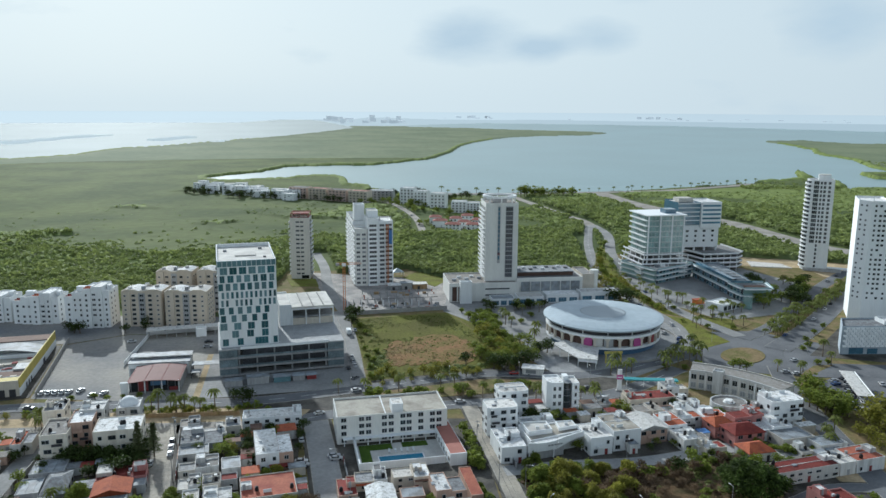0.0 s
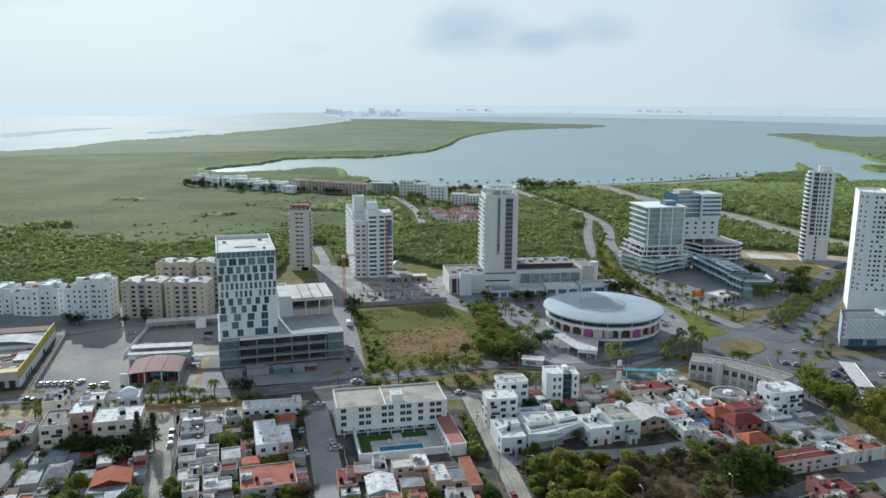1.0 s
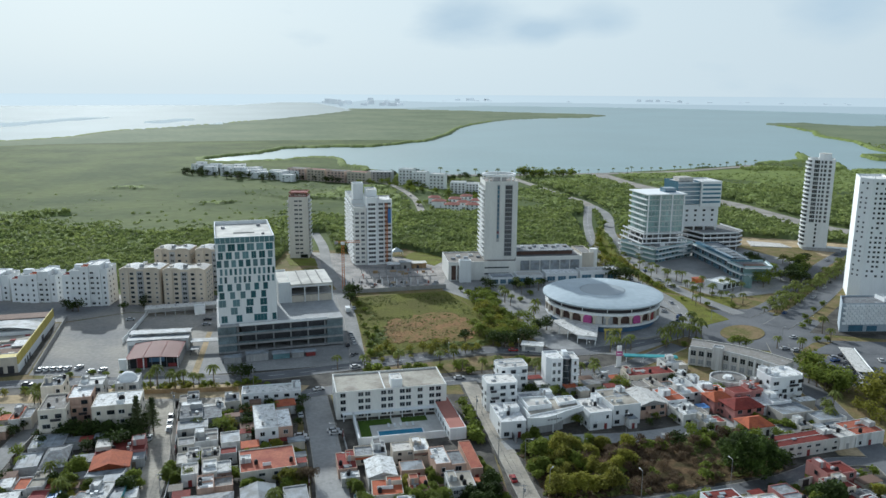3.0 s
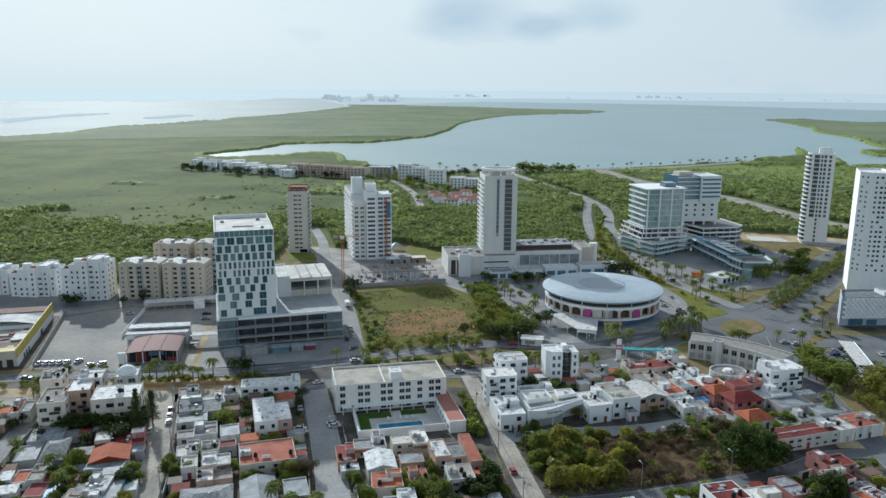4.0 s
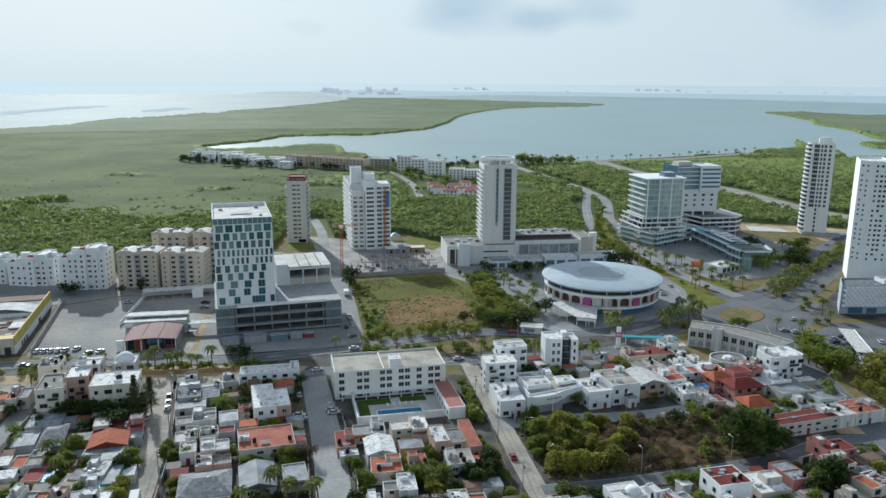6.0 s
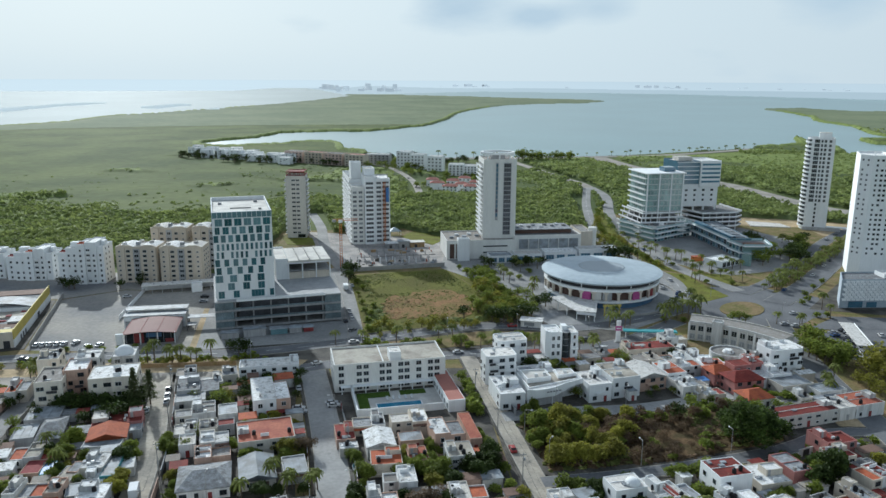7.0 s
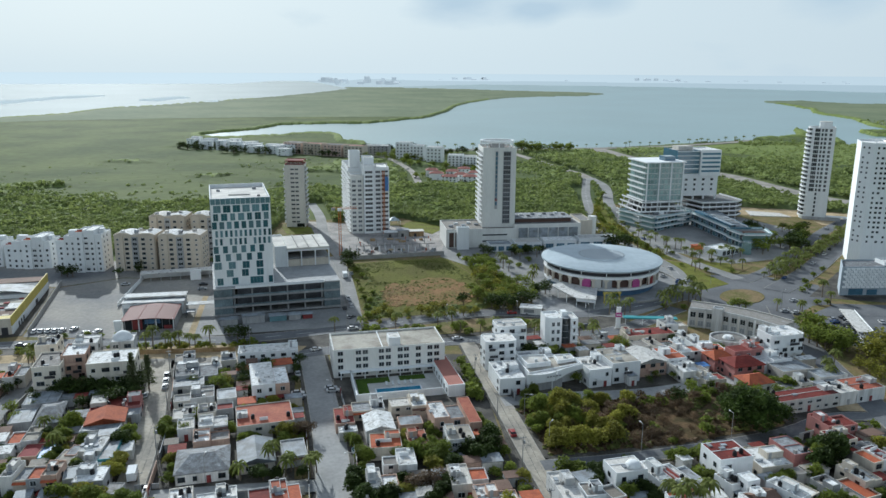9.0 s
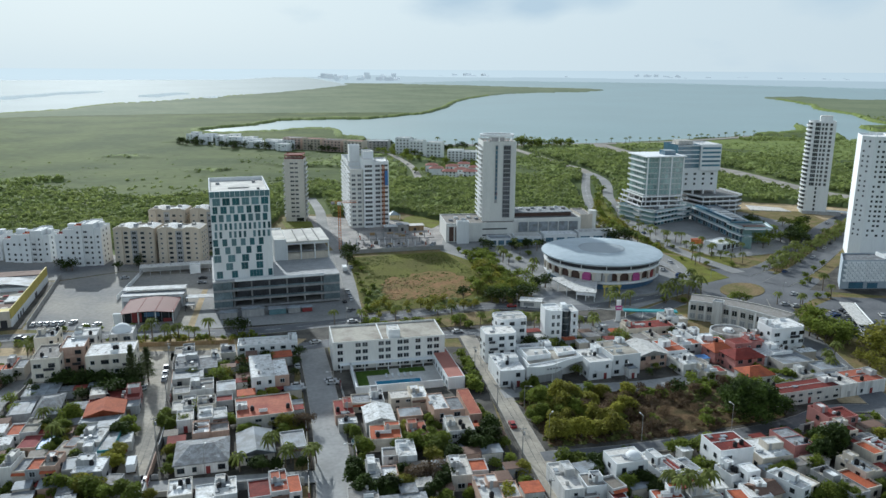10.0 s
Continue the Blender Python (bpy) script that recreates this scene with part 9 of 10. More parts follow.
def avenue_bits():
    solo("median_wall", band(Geo(), [(-121, 264.5), (-105, 266), (-80, 269)], -0.15, 0.15, 0, 1.9), TANW, "low tan wall along the avenue", "wall", "structure")
    d = thing("roof_dome", pose(-115.1, 253.9, 8.6), "white half-round dome on an apartment roof", "dome")
    g = Geo()
    n, vs = 16, []
    for k in range(5):
        a = math.pi / 2 * k / 5
        vs += [(3.4 * math.cos(a) * math.cos(2 * math.pi * i / n), 3.4 * math.cos(a) * math.sin(2 * math.pi * i / n), 1.6 + 3.2 * math.sin(a)) for i in range(n)]
    vs.append((0, 0, 4.8))
    fs = [(k * n + i, k * n + (i + 1) % n, (k + 1) * n + (i + 1) % n, (k + 1) * n + i) for k in range(4) for i in range(n)] + [(4 * n + i, 4 * n + (i + 1) % n, 5 * n) for i in range(n)]
    g.add(vs, fs)
    part("shell", g, WHITE, d, smooth=True)
    part("drum", Geo().cyl(0, 0, 0, 1.6, 3.4, n=16), WHITE, d)
    k = thing("kiosk", pose(37, 318, 0, 0, 0, -12), "small white sales kiosk beside the avenue", "kiosk")
    part("wall", Geo().box(-4.5, -2.5, 0, 4.5, 2.5, 3), HOUSEW, k)
    part("roof", Geo().box(-5, -3, 3, 5, 3, 3.3), R_WHITE, k)
    part("shutter", Geo().box(-3, -2.6, 0.9, 1.5, -2.52, 2.5), GREYS, k)
    g = thing("pylon_sign", pose(70.7, 298, 0), "tall white pylon sign with red panels", "sign")
    part("mast", Geo().box(-0.9, -0.25, 0, 0.9, 0.25, 9.5), WHITE, g)
    part("panel", Geo().box(-1.3, -0.4, 5.2, 1.3, -0.26, 7.2), MAGENTA, g, "red sign panel with plain bars")
    part("bar", Geo().box(-0.9, -0.46, 6.0, 0.9, -0.41, 6.35), WHITE, g)
    part("foot", Geo().box(-1.5, -0.8, 0, 1.5, 0.8, 0.5), CONC, g)
    y = thing("entrance_gate", pose(75.5, 333, 0, 0, 0, 6), "yellow steel gate frame before the arena", "gate")
    for u in (-3.5, 3.5):
        part("gate_post", Geo().box(u - 0.3, -0.3, 0, u + 0.3, 0.3, 4.6), YELLOW, y)
    part("gate_beam", Geo().box(-4.2, -0.35, 4.6, 4.2, 0.35, 5.6), YELLOW, y)
    f = thing("petrol_canopy", pose(74, 302, 0, 0, 0, -4), "long low turquoise canopy edge beside the avenue", "canopy")
    part("canopy_roof", Geo().box(0, 0, 3.2, 22, 3, 3.7), TEALC, f)
    for u in (1, 8, 15, 21):
        part("post", Geo().box(u - 0.12, 1.4, 0, u + 0.12, 1.64, 3.2), WHITE, f)
    q = thing("round_pool", pose(-24.2, 193.3, 0.2), "round blue garden pool", "pool")
    part("rim", Geo().cyl(0, 0, 0, 0.55, 2.3, n=20), FRAME, q)
    part("water", Geo().cyl(0, 0, 0.5, 0.58, 2.1, n=20), POOL, q)


corner_tower()
avenue_bits()


def far_skyline():
    """Hotels on the far sand bar, beyond the lagoon."""
    rnd = random.Random(8)
    for i in range(60):
        grp = rnd.random()
        if grp < 0.35:
            b, d = math.atan2(-0.12 + rnd.uniform(-0.05, 0.05), 1), rnd.uniform(5200, 7000)
        elif grp < 0.5:
            b, d = math.atan2(0.02 + rnd.uniform(-0.025, 0.025), 1), 8200
        elif grp < 0.7:
            b, d = math.atan2(0.265 + rnd.uniform(-0.03, 0.03), 1), 8200
        else:
            b, d = math.atan2(rnd.uniform(-0.1, 0.56), 1), rnd.uniform(7400, 8800)
        x, y, z, k = far(d * math.sin(b), d * math.cos(b))
        w, dd, h = rnd.uniform(18, 60), 30, rnd.uniform(14, 30) + 14 * (grp < 0.12) if grp < 0.7 else rnd.uniform(6, 12)
        t = thing("far_hotel", pose(x, y, z - 1, 0, 0, -math.degrees(b)), "distant hotel block on the sand bar, whitened for haze", "hotel", "far hotels")
        part("wall", Geo().box(0, 0, 0, w * k, dd * k, h * k), HAZE_HOTEL, t)


far_skyline()

# woods of the lot, palm strips and shore trees
WOOD = [(23, 221), (32, 228), (63, 229), (94, 240), (108, 229), (102, 211), (66, 199), (29, 192)]
solo("wood_floor", Geo().prism(WOOD, -0.1, 0.16), LITTER, "dry brown leaf litter under trees", "ground", "structure")
scatter("tree", 16, [(23, 221), (32, 228), (63, 229), (94, 240), (96, 234), (60, 222), (30, 216), (30, 196), (27, 192)], (0.5, 0.78), 21, 2.2)
scatter("yellow", 26, [(24, 220), (60, 226), (60, 200), (30, 194)], (0.42, 1.0), 22, 2.0)
scatter("tree", 12, [(24, 220), (56, 226), (52, 202), (30, 195)], (0.6, 1.0), 25, 2.4)
scatter("dry", 10, [(26, 214), (56, 220), (52, 200), (30, 195)], (0.5, 0.8), 26, 2.0)
scatter("dry", 58, [(36, 222), (63, 229), (94, 238), (104, 226), (98, 211), (66, 200), (34, 195)], (0.4, 0.72), 23, 2.0)
scatter("bush", 22, WOOD, (0.8, 1.5), 24, 1.2)
scrub_patch("wood_undergrowth", WOOD, 2200, (0.5, 1.3), LEAF_B, "dry brown undergrowth between trees", 61)
scrub_patch("green_undergrowth", WOOD, 1100, (0.6, 1.5), SCRUB_G, "green undergrowth between trees", 62)
MEAD = [(192, 438), (212, 436), (238, 496), (222, 500), (216, 470)]
scatter("dark", 14, MEAD, (0.8, 1.3), 63, 3)
scatter("tree", 14, MEAD, (0.8, 1.2), 64, 3)


def big_tree(x, y, r, h):
    """One broad old tree with a dense domed crown."""
    rnd = random.Random(77)
    t = thing("tree", pose(x, y, 0), "broad old tree with dense dark green crown", "tree", "trees of the town")
    trunk, crown = Geo(), Geo()
    trunk.cyl(0, 0, 0, h * 0.35, 0.6, 0.38, 9)
    for i in range(17):
        a, f = i * 2.4, math.sqrt((i + 0.5) / 17)
        c = (r * 0.72 * f * math.cos(a), r * 0.72 * f * math.sin(a), h * (0.70 - 0.36 * f * f) + rnd.uniform(-0.6, 0.6))
        p0, p1, side = Vector((0, 0, h * 0.28)), Vector(c), Vector((-math.sin(a), math.cos(a), 0))
        vs = []
        for p, w in ((p0, 0.22), (p1, 0.07)):
            vs += [tuple(p + side * w), tuple(p - side * w), tuple(p + Vector((0, 0, w * 1.6)))]
        trunk.add(vs, [(0, 1, 4, 3), (1, 2, 5, 4), (2, 0, 3, 5)])
        leaf_cloud(crown, rnd, c, r * rnd.uniform(0.27, 0.36), h * rnd.uniform(0.15, 0.22), 640, 0.40)
    part("trunk", trunk, BARK, t)
    part("crown", crown, LEAF_M, t)


def tall_tree(x, y, h):
    """A tall feathery casuarina."""
    rnd = random.Random(int(x))
    t = thing("tree", pose(x, y, 0), "tall slim feathery grey-green tree", "tree", "trees of the town")
    trunk, crown = Geo(), Geo()
    trunk.cyl(0, 0, 0, h * 0.95, 0.28, 0.05, 7)
    for k in range(13):
        f = k / 12
        r = 2.7 * (1 - 0.72 * f)
        for q in range(3):
            a = k * 1.3 + q * 2.1
            c = (r * 0.5 * math.cos(a), r * 0.5 * math.sin(a), h * (0.2 + 0.78 * f))
            leaf_cloud(crown, rnd, c, r * 0.6, h * 0.055, 75, 0.22)
    part("trunk", trunk, BARK, t)
    part("crown", crown, LEAF_G, t)


big_tree(91.5, 210.5, 11.4, 13.2)
tall_tree(-101.2, 227.5, 15)
tall_tree(-98.7, 233.5, 12)
plant("dark", 104, 214.5, 0.75)
plant("dark", 74, 226, 0.8)
for k, (o, s) in enumerate(((-3.5, 1), (0, 2), (3.5, 3))):
    row("palm_low", offset_line([(168, 378), (195, 412), (232, 452), (272, 500)], o), 5.5, 1.0, 1.6, s)
row("palm", [(-50, 1014), (98, 1030), (285, 1074), (400, 1138), (470, 1186)], 16, 1.15, 5, 4)
scatter("dark", 70, [(-360, 990), (-250, 930), (-200, 935), (-120, 905), (-120, 930), (-215, 985), (-360, 1060)], (0.9, 1.5), 91, 5)
scatter("tree", 60, [(-110, 890), (-70, 860), (-20, 800), (40, 770), (60, 840), (30, 900), (-60, 960), (-110, 960)], (0.9, 1.4), 92, 5)
scatter("dark", 40, [(-110, 955), (30, 905), (60, 960), (-50, 1000), (-120, 1000)], (0.9, 1.5), 93, 5)
scatter("tree", 26, [(-34, 690), (36, 690), (36, 775), (-34, 775)], (0.6, 1.0), 94, 5)
row("tree", [(90, 985), (120, 990), (160, 992)], 5, 1.9, 4, 5)
row("palm", [(138, 430), (146, 410), (158, 396)], 6, 0.9, 1.5, 6)
row("palm", [(128, 500), (130, 470), (134, 446)], 7, 0.8, 2, 7)
row("bush", [(122, 430), (115, 470), (108, 505), (113, 560), (122, 610)], 6, 1.2, 1.2, 12)
row("yellow", [(124, 425), (116, 480), (110, 520)], 8, 0.6, 1.5, 13)
row("palm", [(105, 430), (93, 480), (92, 520), (100, 585)], 9, 0.8, 2.0, 14)
row("tree", [(136, 520), (138, 590), (156, 650)], 7, 0.8, 2.0, 15)
scatter("bush", 26, [(2, 418), (12, 427), (23, 415), (26, 396), (30, 364), (33, 352), (28, 350), (18, 376), (8, 402)], (0.8, 1.5), 95, 1.5)
scatter("tree", 12, [(14, 404), (22, 408), (25, 390), (29, 364), (33, 352), (28, 350), (18, 384)], (0.6, 0.9), 96, 2.5)
scatter("dark", 10, [(36, 424), (46, 432), (56, 432), (56, 428), (44, 426), (38, 420)], (0.6, 0.85), 97, 2.5)
row("bush", [(11.2, 226), (8.6, 240), (5.8, 255)], 2.6, 1.1, 0.8, 98)
row("tree", [(10.6, 228), (8.4, 238), (6.0, 250)], 7, 0.5, 0.8, 99)
# shrubs of the sandy median and the car park's edge
for k, (line, key, step, size) in enumerate((([(-165, 262), (-118, 267), (-64, 272)], "yellow", 5.5, 0.42), ([(-160, 266), (-118, 270), (-70, 275)], "bush", 4.0, 1.0), ([(-150, 282), (-112, 287)], "bush", 6, 0.8),
                                            ([(-34, 300), (14, 318), (40, 322)], "yellow", 6, 0.4), ([(-30, 288), (14, 300), (48, 306)], "bush", 6, 0.9))):
    row(key, line, step, size, 1.4, 80 + k)

# ---- trees and shrubs of the town ----
plant("dark", -126.0, 226.1, 0.85)
plant("dark", -124.0, 227.8, 0.95)
plant("dark", -122.0, 226.2, 1.05)
plant("dark", -120.0, 227.9, 0.85)
plant("dark", -118.1, 226.3, 0.95)
plant("dark", -116.1, 227.9, 1.05)
plant("dark", -114.1, 226.4, 0.85)
plant("dark", -112.1, 228.0, 0.95)
plant("dark", -110.1, 226.4, 1.05)
plant("dark", -108.1, 228.1, 0.85)
plant("dark", -106.1, 226.5, 0.95)
plant("dark", -104.1, 228.2, 1.05)
plant("dark", -102.1, 226.6, 0.85)
plant("dark", -102.1, 231.0, 0.88)
plant("dark", -103.5, 237.5, 0.88)
plant("dark", -108.2, 246.3, 0.88)
plant("dark", -142.5, 233.5, 0.61)
plant("dark", -143.3, 228.9, 0.61)
plant("dark", -133.4, 226.9, 0.61)
plant("dark", -119.1, 231.6, 0.61)
plant("tree", -129.5, 208.6, 0.61)
plant("tree", -116.4, 199.8, 0.61)
plant("tree", -109.7, 189.9, 0.61)
plant("tree", -115.9, 205.2, 0.61)
plant("tree", -111.6, 199.9, 0.61)
plant("tree", -107.8, 196.5, 0.61)
plant("tree", -111.4, 205.2, 0.61)
plant("tree", -119.4, 208.8, 0.61)
plant("tree", -127.8, 216.5, 0.61)
plant("tree", -133.6, 214.4, 0.61)
plant("yellow", -105.8, 193.2, 0.61)
plant("yellow", -111.7, 194.8, 0.61)
plant("palm", -108.1, 189.9, 0.84)
plant("palm", -106.6, 191.6, 0.84)
plant("palm", -114.7, 198.1, 0.84)
plant("yellow", -86.9, 180.6, 0.68)
plant("yellow", -87.7, 178.8, 0.68)
plant("yellow", -87.4, 183.5, 0.68)
plant("tree", -91.4, 193.5, 0.61)
plant("tree", -90.0, 195.1, 0.61)
plant("tree", -88.6, 196.8, 0.61)
plant("tree", -93.9, 196.8, 0.61)
plant("tree", -89.2, 165.0, 0.88)
plant("tree", -85.2, 163.8, 0.88)
plant("tree", -82.0, 162.6, 0.88)
plant("tree", -78.4, 163.9, 0.88)
plant("tree", -75.2, 162.7, 0.88)
plant("yellow", -88.8, 167.0, 0.75)
plant("yellow", -85.3, 165.5, 0.75)
plant("tree", -81.9, 200.4, 0.68)
plant("tree", -79.3, 198.7, 0.68)
plant("tree", -78.2, 201.2, 0.68)
plant("tree", -75.8, 200.5, 0.68)
plant("tree", -82.7, 205.7, 0.68)
plant("tree", -75.5, 209.6, 0.54)
plant("tree", -74.7, 212.3, 0.54)
plant("tree", -86.1, 237.8, 0.54)
plant("tree", -84.2, 236.0, 0.54)
plant("tree", -78.0, 236.1, 0.75)
plant("tree", -75.0, 232.5, 0.75)
plant("tree", -75.9, 238.0, 0.75)
plant("dark", -68.1, 236.3, 0.75)
plant("dark", -64.9, 228.2, 0.75)
plant("dark", -71.4, 247.0, 0.75)
plant("dark", -68.9, 242.0, 0.75)
plant("dark", -52.5, 248.4, 0.61)
plant("dark", -51.2, 238.5, 0.61)
plant("dark", -52.8, 255.2, 0.61)
plant("tree", -63.3, 202.5, 0.61)
plant("tree", -56.4, 198.1, 0.61)
plant("tree", -54.6, 197.4, 0.61)
plant("yellow", -51.0, 202.7, 0.68)
plant("yellow", -47.3, 201.0, 0.68)
plant("yellow", -44.8, 200.3, 0.68)
plant("dry", -42.5, 201.1, 0.68)
plant("dry", -40.0, 201.1, 0.68)
plant("dry", -41.7, 203.9, 0.68)
plant("palm", -53.3, 177.4, 0.89)
plant("palm", -47.3, 183.3, 0.89)
plant("palm", -46.2, 184.8, 0.89)
plant("palm", -42.0, 179.6, 0.89)
plant("palm", -41.0, 181.9, 0.89)
plant("palm", -35.0, 179.1, 0.89)
plant("palm", -34.2, 181.4, 0.89)
plant("dark", -49.1, 178.3, 0.61)
plant("dark", -47.4, 177.2, 0.61)
plant("dark", -43.8, 177.5, 0.61)
plant("dark", -37.4, 178.5, 0.61)
plant("tree", -25.3, 194.6, 0.68)
plant("tree", -27.2, 197.2, 0.68)
plant("tree", -23.0, 188.2, 0.68)
plant("tree", -21.3, 186.4, 0.68)
plant("dark", -23.2, 171.1, 0.82)
plant("dark", -20.8, 168.5, 0.82)
plant("dark", -18.8, 169.1, 0.82)
plant("dark", -23.0, 175.1, 0.82)
plant("dark", -19.9, 166.0, 0.82)
plant("dark", -17.0, 165.6, 0.82)
plant("dark", -13.6, 166.1, 0.82)
plant("tree", -10.9, 191.6, 0.75)
plant("tree", -8.4, 188.5, 0.75)
plant("tree", -13.0, 188.4, 0.75)
plant("tree", -7.0, 193.3, 0.75)
plant("tree", -4.5, 188.5, 0.75)
plant("tree", -2.9, 185.5, 0.75)
plant("tree", -1.4, 188.6, 0.75)
plant("tree", -4.7, 194.9, 0.75)
plant("yellow", -12.4, 196.5, 0.68)
plant("yellow", -10.9, 198.9, 0.68)
plant("yellow", -12.6, 170.7, 0.68)
plant("yellow", -9.6, 168.7, 0.68)
plant("dry", -6.3, 174.0, 0.75)
plant("dry", -3.4, 172.7, 0.75)
plant("dry", -1.3, 175.4, 0.75)
plant("dry", -4.7, 168.8, 0.75)
plant("dry", -8.4, 171.3, 0.75)
plant("dark", 0.1, 174.1, 0.75)
plant("dark", 1.6, 171.5, 0.75)
plant("dark", -0.5, 168.8, 0.75)
plant("dark", -1.9, 165.8, 0.75)
plant("dark", -4.0, 165.0, 0.75)
plant("tree", -4.0, 201.7, 0.61)
plant("tree", -2.4, 200.0, 0.61)
plant("tree", -4.9, 204.6, 0.61)
plant("dark", 6.3, 188.7, 0.85)
plant("dark", 8.5, 187.2, 0.85)
plant("dark", 10.9, 188.8, 0.85)
plant("dark", 12.6, 192.0, 0.85)
plant("dark", 9.6, 193.5, 0.85)
plant("dark", 12.6, 197.9, 0.85)
plant("bush", 8.3, 229.5, 1.32)
plant("bush", 7.8, 233.1, 1.32)
plant("yellow", 19.8, 176.6, 0.61)
plant("yellow", 12.4, 162.9, 0.75)
plant("yellow", 15.0, 161.7, 0.75)
plant("bush", 31.6, 182.5, 1.43)
plant("bush", 34.7, 183.1, 1.43)
plant("bush", 36.4, 180.2, 1.43)
plant("bush", 38.6, 180.3, 1.43)
plant("dark", 36.9, 178.8, 0.61)
plant("dark", 38.7, 180.9, 0.61)
plant("dark", 40.4, 181.8, 0.61)
plant("dark", 39.4, 178.0, 0.61)
plant("dark", 46.6, 170.1, 0.68)
plant("dark", 48.9, 170.9, 0.68)
plant("dark", 50.7, 169.6, 0.68)
plant("dark", 51.4, 167.1, 0.68)
plant("dark", 53.8, 165.9, 0.68)
plant("palm", 54.2, 167.2, 1.05)
plant("palm", 61.7, 164.8, 1.05)
plant("palm", 58.7, 166.0, 1.05)
plant("palm", 64.6, 167.3, 1.05)
plant("palm", 56.2, 164.7, 1.05)
plant("bush", 65.0, 189.1, 1.43)
plant("bush", 69.0, 189.7, 1.43)
plant("bush", 72.4, 193.0, 1.43)
plant("bush", 62.0, 189.6, 1.43)
plant("bush", 71.9, 186.7, 1.43)
plant("tree", 86.7, 176.8, 0.61)
plant("tree", 83.9, 175.4, 0.61)
plant("tree", 89.0, 178.8, 0.61)
plant("dark", 103.3, 190.3, 1.16)
plant("dark", 103.8, 186.6, 1.16)
plant("dark", 99.6, 184.2, 1.16)
plant("dark", 107.5, 191.0, 1.16)
plant("dark", 94.9, 178.9, 0.54)
plant("dark", 93.5, 198.3, 0.54)
plant("dark", 96.3, 199.3, 0.54)
plant("tree", 89.2, 165.2, 0.75)
plant("tree", 92.4, 164.8, 0.75)
plant("tree", 96.1, 165.3, 0.75)
plant("tree", 98.2, 164.2, 0.75)
plant("bush", 108.1, 205.5, 1.32)
plant("bush", 110.6, 207.3, 1.32)
plant("bush", 98.6, 191.8, 1.32)
plant("dark", 30.5, 266.4, 0.75)
plant("dark", 32.4, 264.2, 0.75)
plant("dark", 35.8, 266.5, 0.75)
plant("dark", 28.0, 262.4, 0.75)
plant("tree", 44.3, 241.8, 0.61)
plant("tree", 47.7, 244.3, 0.61)
plant("tree", 28.6, 229.9, 0.61)
plant("tree", 25.6, 227.7, 0.61)
plant("tree", 43.6, 262.7, 0.61)
plant("tree", 38.8, 265.4, 0.61)
plant("tree", 66.7, 278.0, 0.68)
plant("tree", 63.9, 274.9, 0.68)
plant("tree", 67.8, 273.1, 0.68)
plant("tree", 70.8, 281.3, 0.68)
plant("dark", 87.8, 275.4, 0.68)
plant("dark", 83.8, 271.1, 0.68)
plant("dark", 88.0, 279.7, 0.68)
plant("bush", 103.1, 272.7, 1.43)
plant("bush", 86.8, 245.1, 1.43)
plant("bush", 107.4, 245.5, 1.43)
plant("bush", 110.7, 241.6, 1.43)
plant("bush", 114.7, 239.8, 1.43)
plant("bush", 117.9, 238.5, 1.43)
plant("tree", 101.8, 231.3, 0.68)
plant("tree", 97.9, 235.7, 0.68)
plant("tree", 108.3, 231.4, 0.68)
plant("tree", 112.9, 231.5, 0.68)
plant("palm", 134.7, 253.7, 0.95)
plant("palm", 139.1, 256.4, 0.95)
plant("palm", 58.0, 284.2, 0.95)
plant("palm", 52.4, 284.1, 0.95)
plant("tree", 142.3, 282.2, 1.26)
plant("tree", 143.6, 278.4, 1.26)
plant("tree", 144.9, 274.7, 1.26)
plant("tree", 146.8, 272.4, 1.26)
plant("tree", 148.6, 270.0, 1.26)
plant("tree", 153.0, 273.7, 1.26)
plant("tree", 148.7, 284.9, 1.26)
plant("tree", 150.2, 281.1, 1.26)
plant("tree", 152.0, 278.6, 1.26)
plant("tree", 147.8, 290.1, 1.26)
plant("tree", 146.3, 294.2, 1.26)
plant("dark", 147.4, 277.2, 1.10)
plant("dark", 149.3, 274.8, 1.10)
plant("yellow", 146.5, 283.5, 1.21)
plant("yellow", 146.3, 288.8, 1.21)
plant("yellow", 151.9, 274.9, 1.21)
plant("yellow", 148.3, 256.6, 0.82)
plant("yellow", 149.5, 251.4, 0.82)
plant("yellow", 150.7, 246.3, 0.82)
plant("yellow", 157.5, 262.2, 1.32)
plant("yellow", 158.1, 256.8, 1.32)
plant("yellow", 155.9, 265.0, 1.32)
plant("yellow", 166.1, 271.0, 1.32)
plant("yellow", 163.7, 272.7, 1.32)
plant("palm", 133.8, 251.0, 0.95)
plant("palm", 132.9, 246.0, 0.95)
plant("palm", 71.1, 316.9, 1.16)
plant("palm", 73.5, 314.6, 1.16)
plant("palm", 76.9, 313.1, 1.16)
plant("palm", 80.8, 319.5, 1.16)
plant("palm", 74.5, 325.1, 1.16)
plant("palm", 97.9, 329.9, 1.05)
plant("palm", 102.0, 332.6, 1.05)
plant("palm", 104.6, 330.1, 1.05)
plant("palm", 109.3, 337.2, 1.05)
plant("palm", 110.3, 331.9, 1.05)
plant("palm", 112.8, 330.3, 1.05)
plant("palm", 117.7, 337.4, 1.05)
plant("palm", 115.7, 342.8, 1.05)
plant("palm", 106.1, 340.7, 1.05)
plant("palm", 111.2, 346.4, 1.05)
plant("palm", 117.0, 350.3, 1.05)
plant("palm", 119.3, 346.6, 1.05)
plant("palm", 97.5, 323.2, 1.05)
plant("bush", 97.7, 326.5, 1.10)
